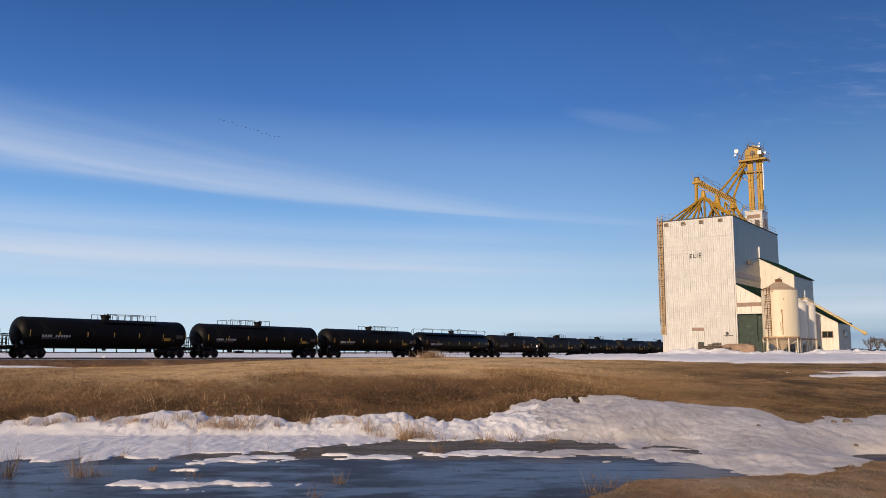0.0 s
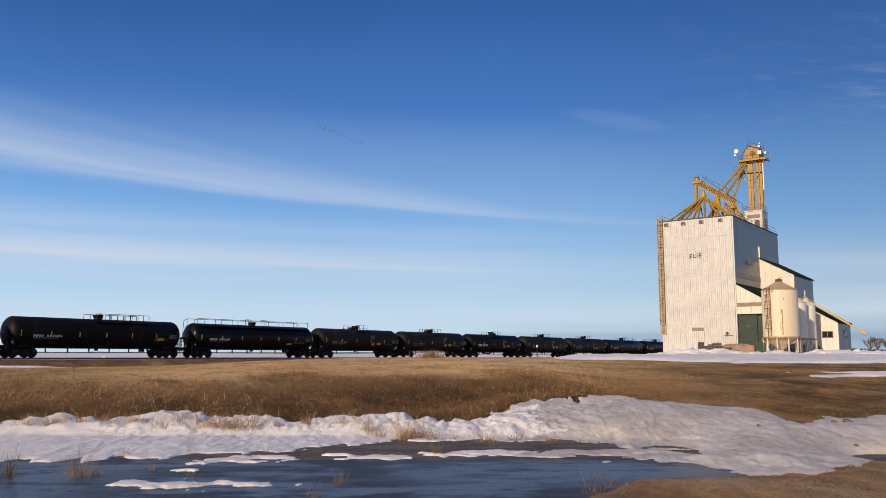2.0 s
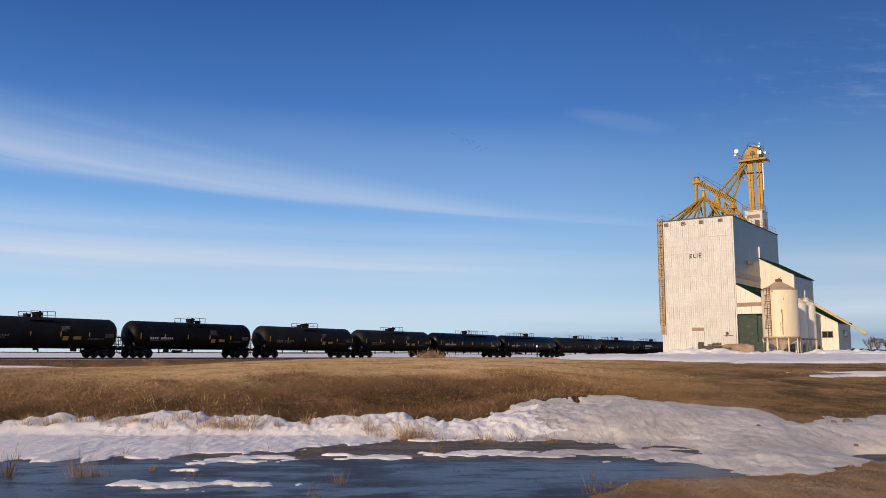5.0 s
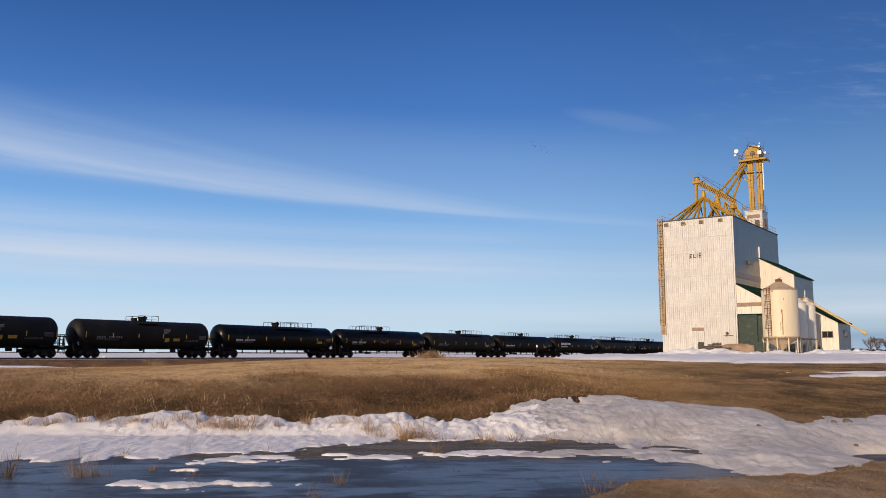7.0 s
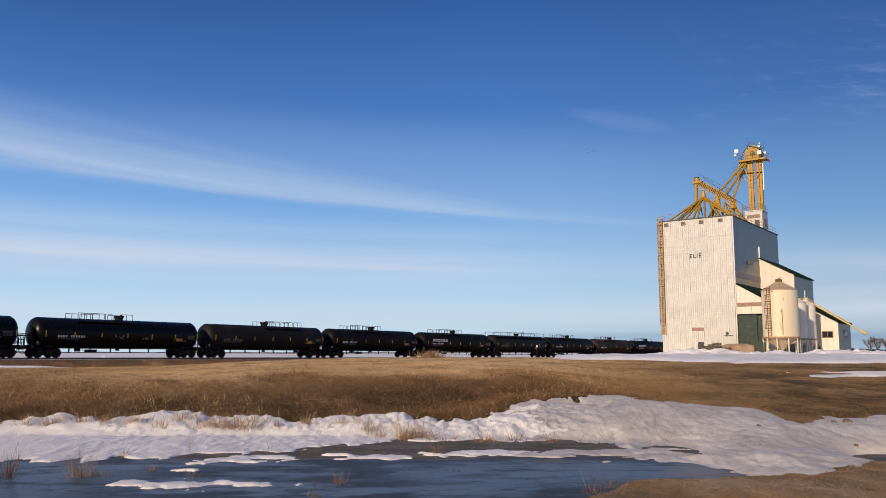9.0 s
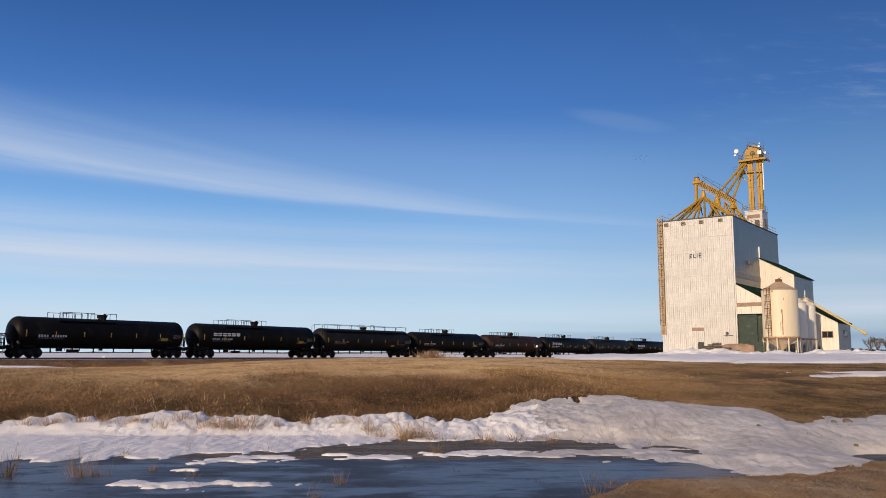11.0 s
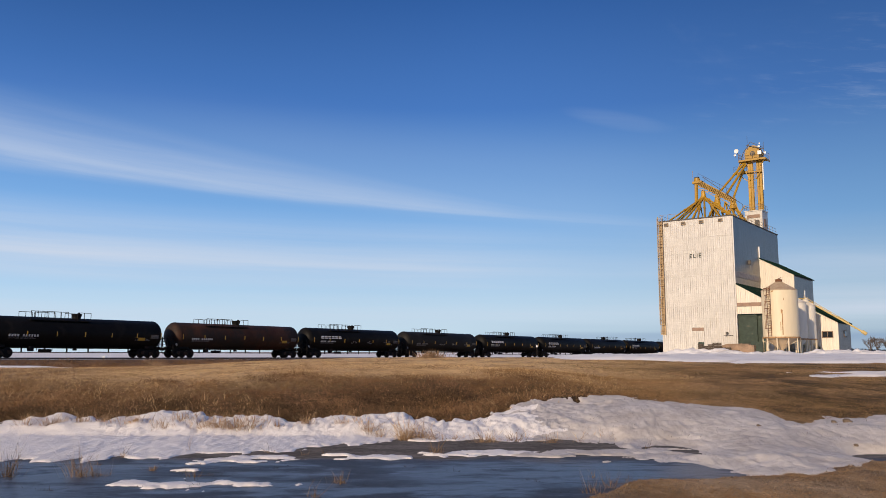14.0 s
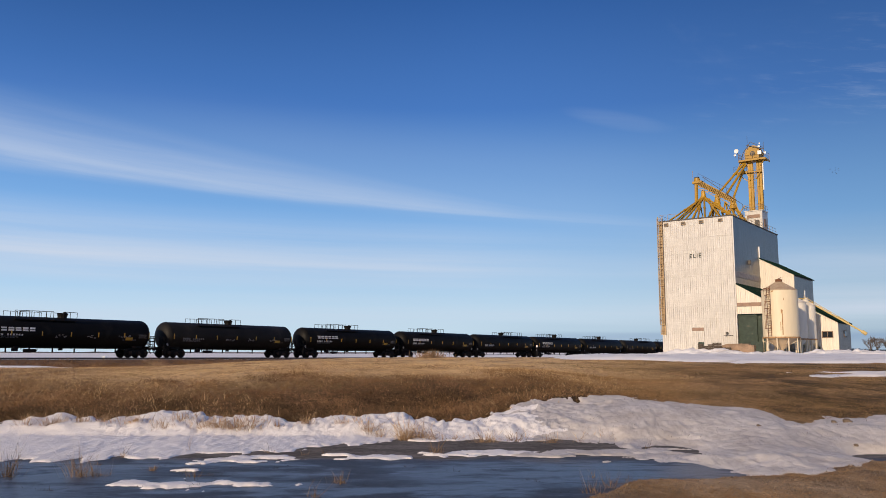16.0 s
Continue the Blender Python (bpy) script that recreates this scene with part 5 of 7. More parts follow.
CARS = [
    # start, end, kind
    (37.2, 57.1, "long"), (57.1, 77.4, "long_l"), (77.4, 97.65, "long"), (97.65, 117.45, "full_gloss"), (117.45, 134.5, "short"), (134.5, 151.7, "short"),
    (151.7, 169.2, "short_l"), (169.2, 187.0, "short"), (187.0, 204.2, "short"), (204.2, 224.3, "long_g"), (224.3, 243.8, "long_lg"), (243.8, 263.5, "long_d"),
    (263.5, 283.3, "long_l"), (283.3, 303.3, "big"), (303.3, 322.7, "full"), (322.7, 342.2, "long_l"), (342.2, 362.4, "rust"), (362.4, 382.0, "big_g"),
    (382.0, 402.7, "graff"), (402.7, 422.8, "big"), (422.8, 442.4, "big"), (442.4, 461.7, "long"), (461.7, 481.2, "big"), (481.2, 501.0, "long_l"),
]
s = CARS[-1][1]
while s < 930:
    CARS.append((s, s + 19.8, "long_l" if int(s) % 3 else "long_d"))
    s += 19.8
CARS.insert(0, (17.3, 37.2, "long"))
MAKE = {
    "long": lambda L: build_car(L, "long", "tank", BLACK, seed=2),
    "long_l": lambda L: build_car(L, "long", "tank", BLACK, flip=True, seed=3),
    "long_g": lambda L: build_car(L, "long", "tank_gloss", "glossy black railway tank car with yellow stripes", seed=4),
    "long_lg": lambda L: build_car(L, "long", "tank_gloss", "glossy black railway tank car with pale scribbles", flip=True, graffiti=2, seed=5),
    "long_d": lambda L: build_car(L, "long", "tank_dull", "dusty grey-black railway tank car with yellow stripes", seed=6),
    "short": lambda L: build_car(L, "short", "tank_dull", "shorter dusty black railway tank car with a small platform", stripes=6, seed=7),
    "short_l": lambda L: build_car(L, "short", "tank", "shorter black railway tank car with a small platform", stripes=6, flip=True, seed=8),
    "full_gloss": lambda L: build_car(L, "full", "tank_gloss", "glossy blue-black tank car with a full-length handrail", stripes=7, seed=9),
    "full": lambda L: build_car(L, "full", "tank_dull", "dusty black tank car with a full-length handrail", stripes=7, seed=10),
    "big": lambda L: build_car(L, "long", "tank", "black railway tank car with large white lettering", flip=True, marks="big", seed=11),
    "big_g": lambda L: build_car(L, "long", "tank", "black tank car with large white lettering and scribbles", flip=True, marks="big", graffiti=3, seed=12),
    "rust": lambda L: build_car(L, "long", "tank_rust", "rusty brown railway tank car with yellow stripes", flip=True, seed=13),
    "graff": lambda L: build_car(L, "long", "tank_dull", "dusty black tank car with pale spray scribbles", flip=True, graffiti=3, seed=14),
}
NOMINAL = {k: 17.3 if k.startswith("short") else 19.8 for k in MAKE}
SPEED = 20.6
TRAIN = []


def car_pose(s):
    p = on_track(s)
    return pose(p.x, p.y, p.z, 0, -math.degrees(math.atan(GRADE)), RZ_D)


def build_train():
    made = {}
    for a, b, kind in CARS:
        mid = (a + b) / 2
        s0 = mid - NOMINAL[kind] / 2
        if kind not in made:
            car = made[kind] = MAKE[kind](NOMINAL[kind])
        else:
            car = copy_thing(made[kind], car_pose(s0))
        TRAIN.append((car, s0))


build_train()


# ================= grain elevator =================
GZ = 1.0          # foot of the buildings
elevator = thing("grain_elevator", pose(44.536, 125.0, 0, 0, 0, RZ_E), "tall white steel-clad prairie grain elevator with annex sheds", "grain elevator")
TOP = 22.6


def panel_mesh(w, h0, h1, material, ribs=2, rib=0.035):
    # ribbed sheet: x 0..w, foot at z = 0, tops h0 and h1, outer face towards -y
    bm = B()
    xs, ys = [], []
    p = w / ribs
    for i in range(ribs):
        xs += [i * p + (0.006 if i == 0 else 0.01), i * p + 0.62 * p, i * p + 0.70 * p, i * p + 0.92 * p]
        ys += [0, 0, -rib, -rib]
    xs.append(w - 0.005)
    ys.append(0)
    lo = [bm.verts.new((x, y, 0)) for x, y in zip(xs, ys)]
    hi = [bm.verts.new((x, y, h0 + (h1 - h0) * x / w)) for x, y in zip(xs, ys)]
    for i in range(len(xs) - 1):
        bm.faces.new((lo[i], lo[i + 1], hi[i + 1], hi[i]))
    bl, bh = [bm.verts.new((x, 0.02, z)) for x, z in ((xs[0], 0), (xs[-1], 0))], [bm.verts.new((x, 0.02, z)) for x, z in ((xs[0], h0), (xs[-1], h1))]
    bm.faces.new((lo[0], hi[0], bh[0], bl[0]))
    bm.faces.new((lo[-1], bl[1], bh[1], hi[-1]))
    bm.faces.new([hi[0]] + hi[1:] + [bh[1], bh[0]])
    return mesh_of(bm, "siding_panel", material)


PANELS = []


def clad(parent, material, x0, y0, facing, width, z0, z1, col_w, rows, rake=None, holes=(), seed=0):
    """Sheets on a wall that starts at (x0, y0): facing 'front' runs along +x and looks to -y, 'side' runs along +y and looks to +x."""
    PANELS.append((parent, material, x0, y0, facing, width, z0, z1, col_w, rows, rake, holes, seed))


def lay_panels():
    for parent, material, x0, y0, facing, width, z0, z1, col_w, rows, rake, holes, seed in PANELS:
        rng = random.Random(seed)
        n = max(1, round(width / col_w))
        w = width / n
        shared = {}
        for i in range(n):
            tl, tr_ = (z1, z1) if rake is None else (rake(i * w), rake((i + 1) * w))
            levels = list(np.linspace(z0, z1, rows + 1)) if rake is None else [z0 + k * (z1 - z0) / rows for k in range(rows + 1)]
            for k in range(rows):
                lo = levels[k]
                a, b = (levels[k + 1],) * 2 if rake is None else (min(levels[k + 1], tl), min(levels[k + 1], tr_))
                if rake is not None and max(a, b) - lo < 0.05:
                    continue
                pieces = [(lo, a, b)]
                for hx0, hx1, hz0, hz1 in holes:
                    if i * w + w * 0.5 > hx0 and i * w + w * 0.5 < hx1:
                        cutp = []
                        for (pl, pa, pb) in pieces:
                            if pl >= hz0 - 0.05 and max(pa, pb) <= hz1 + 0.05:
                                continue
                            if pl < hz0 < max(pa, pb):
                                cutp.append((pl, hz0, hz0))
                            if pl < hz1 < max(pa, pb):
                                cutp.append((hz1, pa, pb))
                            if not (hz0 < max(pa, pb) and hz1 > pl):
                                cutp.append((pl, pa, pb))
                        pieces = cutp
                for pl, pa, pb in pieces:
                    key = (round(pa - pl, 3), round(pb - pl, 3))
                    if min(key) < 0.01:
                        key = (max(0.01, key[0]), max(0.01, key[1]))
                    if key not in shared:
                        shared[key] = panel_mesh(w, key[0], key[1], material, 3 if facing == "front" else 4, 0.035 if facing == "front" else 0.012)
                    ob = new("siding_panel", shared[key])
                    ob.parent = parent
                    out = 0.03 + 0.012 * (k % 2) + rng.uniform(0, 0.012)
                    if facing == "front":
                        ob.matrix_basis = pose(x0 + i * w + (rng.uniform(-0.012, 0.012) if 0 < i < n - 1 else 0), y0 - out, pl, rng.uniform(-0.35, 0.35), 0, rng.uniform(-0.6, 0.6))
                    else:
                        ob.matrix_basis = pose(x0 + out, y0 + i * w, pl, 0, 0, 90)


def roof_slab(name, parent, x0, x1, y0, y1, za, zb, thick=0.11, material="green"):
    # falls from za at x0 to zb at x1
    bm = B()
    prism(bm, [(x0, za), (x1, zb), (x1, zb + thick), (x0, za + thick)], y0, y1)
    roof = part(name, bm, material, parent, "dark green steel roof" if material == "green" else "")
    n = int((y1 - y0) / 0.9)
    for i in range(n + 1):
        y = y0 + 0.02 + (y1 - y0 - 0.04) * i / n
        bm = B()
        beam(bm, (x0, y, za + thick + 0.02), (x1, y, zb + thick + 0.02), 0.05, 0.05)
        part("roof_rib", bm, material, roof)
    return roof


def build_elevator():
    W, DP = 11.6, 26.8
    bm = B()
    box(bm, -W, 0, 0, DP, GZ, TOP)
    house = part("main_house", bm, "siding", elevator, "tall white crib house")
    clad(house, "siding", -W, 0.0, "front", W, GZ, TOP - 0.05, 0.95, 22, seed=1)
    clad(house, "siding_shade", 0.0, 0.0, "side", DP, GZ, TOP - 0.05, 1.65, 5, seed=2)
    bm = B()
    box(bm, -W - 0.12, 0.14, -0.14, DP + 0.1, TOP, TOP + 0.16, 0.03)
    roof = part("flat_roof", bm, "trim", elevator, "flat roof with dark edge")
    # roof railings
    for x in (-W + 0.1, -0.1):
        bm = B()
        ys = np.arange(0.2, DP, 2.2) if x > -1 else np.arange(0.2, 9, 2.2)
        for y in ys:
            rod(bm, (x, y, TOP + 0.1), (x, y, TOP + 1.15), 0.03, 5)
        for z in (0.62, 1.15):
            rod(bm, (x, ys[0], TOP + z), (x, ys[-1], TOP + z), 0.025, 5)
        part("roof_railing", bm, "tan", elevator)
    bm = B()
    for x in np.arange(-W + 0.1, -W + 3, 1.3):
        rod(bm, (x, 0.2, TOP + 0.1), (x, 0.2, TOP + 1.15), 0.03, 5)
    rod(bm, (-W + 0.1, 0.2, TOP + 1.15), (-W + 2.7, 0.2, TOP + 1.15), 0.025, 5)
    part("roof_railing", bm, "tan", elevator)
    # lap seams where one lift of sheeting ends on the next
    for z, x0, x1 in ((17.2, -11.0, -0.1), (13.5, -11.0, -0.1), (8.7, -11.0, -0.1), (4.9, -11.0, -6.9), (19.6, -5.2, -0.1)):
        bm = B()
        box(bm, x0, x1, -0.095, -0.02, z, z + 0.05, 0.01)
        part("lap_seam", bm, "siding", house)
    # vents under the eave
    for x in (-10.35, -7.55, -4.65, -1.65):
        bm = B()
        prism(bm, [(x - 0.36, TOP - 0.78), (x + 0.36, TOP - 0.78), (x + 0.30, TOP - 0.30), (x - 0.30, TOP - 0.30)], -0.34, 0.0)
        v = part("eave_vent", bm, "tan", elevator, "small weathered louvred vent")
        bm = B()
        box(bm, x - 0.28, x + 0.28, -0.37, -0.35, TOP - 0.72, TOP - 0.40)
        part("louvre", bm, "trim", v)
    # town name
    cu = bpy.data.curves.new("sign_letters", "FONT")
    cu.body, cu.size, cu.extrude, cu.space_character = "ELIE", 0.92, 0.03, 1.22
    tmp = bpy.data.objects.new("sign_tmp", cu)
    scene.collection.objects.link(tmp)
    bpy.context.view_layer.update()
    me = bpy.data.meshes.new_from_object(tmp.evaluated_get(bpy.context.evaluated_depsgraph_get()))
    bpy.data.objects.remove(tmp)
    me.materials.clear()
    me.materials.append(M["letter"])
    sign = new("name_lettering", me)
    sign.parent = elevator
    sign.matrix_basis = pose(-6.75, -0.14, 16.42, 90, 0, 0)
    tagged(sign, "dark painted town name in capitals")
    # caged ladder at the far front edge
    lx0, lx1 = -W - 0.16, -W + 0.62
    bm = B()
    for x in (lx0, lx1):
        beam(bm, (x, -0.22, 4.4), (x, -0.22, TOP + 0.9), 0.12, 0.07)
    for z in np.arange(4.6, TOP + 0.6, 0.36):
        rod(bm, (lx0, -0.22, z), (lx1, -0.22, z), 0.04, 5)
    box(bm, lx0 + 0.1, lx1 - 0.1, -0.14, -0.09, 4.4, TOP)
    lad = part("caged_ladder", bm, "tan", elevator, "rusty tan ladder with cage")
    for z in np.arange(6.0, TOP + 0.8, 0.9):
        bm = B()
        pts = [(lx0, -0.22), (lx0 - 0.03, -0.48), ((lx0 + lx1) / 2, -0.62), (lx1 + 0.03, -0.48), (lx1, -0.22)]
        for a, b in zip(pts, pts[1:]):
            beam(bm, (*a, z), (*b, z), 0.03, 0.09)
        part("cage_hoop", bm, "tan", lad)
    for x, y in ((lx0 - 0.03, -0.48), ((lx0 + lx1) / 2, -0.62), (lx1 + 0.03, -0.48)):
        bm = B()
        beam(bm, (x, y, 6.0), (x, y, TOP + 0.6), 0.07, 0.03)
        part("cage_strap", bm, "tan", lad)
    # openings low on the front
    bm = B()
    box(bm, -6.75, -4.95, -0.13, -0.02, 4.95, 5.45, 0.02)
    part("boarded_window", bm, "board", elevator, "brown boarded-up window")
    bm = B()
    box(bm, -5.85, -4.95, -0.13, -0.02, 2.1, 3.2, 0.02)
    part("hatch_door", bm, "door_green", elevator, "small grey-green hatch door")
    bm = B()
    box(bm, -6.75, -6.66, -0.13, -0.03, 1.6, 4.95)
    box(bm, -4.93, -4.85, -0.13, -0.03, 1.6, 4.95)
    part("window_casing", bm, "siding", elevator)
    bm = B()
    rod(bm, (-1.3, -0.5, 4.55), (-1.3, -0.05, 4.55), 0.16, 10)
    rod(bm, (-1.3, -0.35, 4.55), (-1.45, -0.35, 4.05), 0.04, 6)
    rod(bm, (-1.9, -0.12, 4.15), (-0.5, -0.12, 4.20), 0.035, 6)
    part("pipe_fitting", bm, "trim", elevator)
    # weathered boards on the shaded side, bounced light put into their pale colour
    bm = B()
    box(bm, 0.06, 0.14, 0.3, 14.0, 13.2, 14.1, 0.02)
    part("patched_band", bm, "bounce_lit", elevator, "weathered band with bounced light in its colour")
    bm = B()
    box(bm, 0.04, 0.24, 14.0, 14.25, 16.9, 19.2, 0.03)
    part("corner_post", bm, "white", elevator)
    bm = B()
    box(bm, 0.02, 0.22, 0, 0.16, GZ, TOP - 0.05)
    part("corner_flashing", bm, "siding", elevator)

    # small dark fitting of unknown use, gives no light
    bm = B()
    box(bm, 0.05, 0.5, 7.5, 7.9, 15.6, 16.3, 0.04)
    rod(bm, (0.3, 7.7, 15.0), (0.3, 7.7, 15.6), 0.05, 6)
    part("wall_lamp", bm, "trim", elevator, "small dark fitting on the shaded wall")
    bm = B()
    box(bm, -W - 0.45, -W, 0.3, 0.5, 6.55, 6.75, 0.02)
    part("wall_bracket", bm, "trim", elevator)

    # driveway lean-to: front wall with its truck door
    zr = lambda x: 12.1 - 0.595 * x
    bw = 5.45
    bm = B()
    prism(bm, [(0.05, GZ), (0.2, GZ), (0.2, zr(0.2) - 0.1), (0.05, zr(0.05) - 0.1)], 0.25, 0.55)
    prism(bm, [(4.4, GZ), (bw, GZ), (bw, zr(bw) - 0.1), (4.4, zr(4.4) - 0.1)], 0.25, 0.55)
    prism(bm, [(0.2, 7.4), (4.4, 7.4), (4.4, zr(4.4) - 0.1), (0.2, zr(0.2) - 0.1)], 0.25, 0.55)
    box(bm, bw - 0.25, bw, 0.56, 14.2, GZ, zr(bw) - 0.1)
    drive = part("driveway_wall", bm, "siding", elevator, "white lean-to over the truck driveway")
    clad(drive, "siding_white", 0.05, 0.25, "front", bw - 0.05, 7.4, 12.1, 0.83, 2, rake=lambda x: zr(x + 0.05) - 0.05, seed=3)
    clad(drive, "siding_shade", bw, 0.3, "side", 13.7, GZ, zr(bw) - 0.05, 1.65, 1, seed=4)
    roof_slab("driveway_roof", elevator, 0.0, bw + 0.25, 0.02, 14.1, zr(0), zr(bw + 0.25))
    bm = B()
    box(bm, 0.15, 4.6, 0.08, 0.22, 8.55, 9.1, 0.02)
    part("lintel_board", bm, "board", elevator, "brown painted lintel board")
    bm = B()
    box(bm, 0.2, 2.95, 0.62, 0.74, GZ, 7.4, 0.02)
    dr = part("sliding_door", bm, "door_green", elevator, "faded green sliding door leaf")
    for z in (2.6, 4.1, 5.6, 7.0):
        bm = B()
        box(bm, 0.3, 2.85, 0.57, 0.62, z, z + 0.14, 0.01)
        part("door_rail", bm, "door_green", dr)
    bm = B()
    box(bm, 2.6, 4.4, 0.95, 1.05, GZ, 7.4, 0.02)
    part("sliding_door", bm, "door_green", elevator, "dark green sliding door leaf")
    bm = B()
    box(bm, 2.8, 4.4, -0.5, 0.2, GZ, 3.0, 0.04)
    part("door_guard", bm, "door_green", elevator, "green steel guard by the door")

    # upper annex
    za = lambda x: 17.25 - 0.56 * x
    aw, a0, a1 = 5.4, 14.2, 27.3
    bm = B()
    prism(bm, [(0.02, GZ), (aw, GZ), (aw, za(aw) - 0.02), (0.02, za(0) - 0.02)], a0, a1)
    annex = part("annex", bm, "siding", elevator, "white annex with green roof")
    clad(annex, "siding_white", 0.1, a0, "front", aw - 0.1, 7.0, 17.2, 0.9, 3, rake=lambda x: za(x + 0.1) - 0.04, seed=5)
    clad(annex, "siding_shade", aw, a0, "side", a1 - a0, 7.5, za(aw) - 0.04, 1.6, 1, seed=6)
    roof_slab("annex_roof", elevator, 0.08, aw + 0.3, a0 - 0.25, a1 + 0.2, za(0.08), za(aw + 0.3))
    bm = B()
    box(bm, aw + 0.03, aw + 0.12, 20.6, 21.3, 10.2, 12.0, 0.02)
    part("narrow_window", bm, "white", elevator)

    # outer shed
    zs = lambda x: 8.6 - 0.565 * (x - 7.6)
    sw0, sw1, s0, s1 = aw + 0.02, 11.55, 14.3, 24.0
    bm = B()
    prism(bm, [(sw0, GZ), (sw1, GZ), (sw1, zs(sw1) - 0.02), (sw0, zs(sw0) - 0.02)], s0, s1)
    shed = part("outer_shed", bm, "siding", elevator, "low white shed with green roof")
    clad(shed, "siding_white", sw0, s0, "front", sw1 - sw0, GZ, 9.9, 0.9, 2, rake=lambda x: zs(x + sw0) - 0.04, seed=7)
    clad(shed, "siding_shade", sw1, s0, "side", s1 - s0, GZ, zs(sw1) - 0.04, 1.6, 1, seed=8)
    roof_slab("shed_roof", elevator, sw0, sw1 + 0.35, s0 - 0.3, s1 + 0.2, zs(sw0), zs(sw1 + 0.35), 0.14)
    for x0, x1, y0, y1, z0, z1 in ((9.25, 10.7, s0 - 0.10, s0 - 0.06, 4.0, 4.85),):
        bm = B()
        for p in ((x0 - 0.1, x1 + 0.1, z1, z1 + 0.1), (x0 - 0.1, x1 + 0.1, z0 - 0.1, z0), (x0 - 0.1, x0, z0, z1), (x1, x1 + 0.1, z0, z1), ((x0 + x1) / 2 - 0.04, (x0 + x1) / 2 + 0.04, z0, z1)):
            box(bm, p[0], p[1], y0 - 0.05, y1, p[2], p[3])
        win = part("shed_window", bm, "wood", elevator, "dark window in a wooden frame")
        bm = B()
        box(bm, x0, x1, y0 - 0.01, y1 + 0.01, z0, z1)
        part("pane", bm, "glass", win)
    bm = B()
    box(bm, 8.0, 8.85, s0 - 0.14, s0 - 0.05, GZ, 2.55, 0.02)
    part("low_door", bm, "door_green", elevator, "small grey-green door")
    bm = B()
    box(bm, sw1 + 0.04, sw1 + 0.12, 18.2, 20.2, 4.05, 5.15, 0.02)
    sidew = part("side_window", bm, "wood", elevator)
    bm = B()
    box(bm, sw1 + 0.10, sw1 + 0.14, 18.4, 20.0, 4.2, 5.0)
    part("pane", bm, "glass", sidew)
    # loading spout
    bm = B()
    rod(bm, (7.2, 12.2, 10.05), (15.5, 12.0, 4.65), 0.13, 10)
    rod(bm, (7.2, 12.2, 10.45), (13.5, 12.0, 6.2), 0.05, 6)
    rod(bm, (15.3, 12.0, 4.8), (15.9, 12.0, 4.35), 0.26, 10)
    spout = part("grain_spout", bm, "spout", elevator, "long faded yellow grain spout")
    bm = B()
    for k in range(6):
        f = k / 5
        p = Vector((7.2, 12.2, 10.05)).lerp(Vector((13.5, 12.0, 5.95)), f)
        rod(bm, p, p + Vector((0, 0, 0.38)), 0.03, 5)
    beam(bm, (6.0, 14.2, 10.3), (7.3, 12.2, 10.1), 0.2, 0.2)
    part("spout_brace", bm, "spout", spout)


build_elevator()


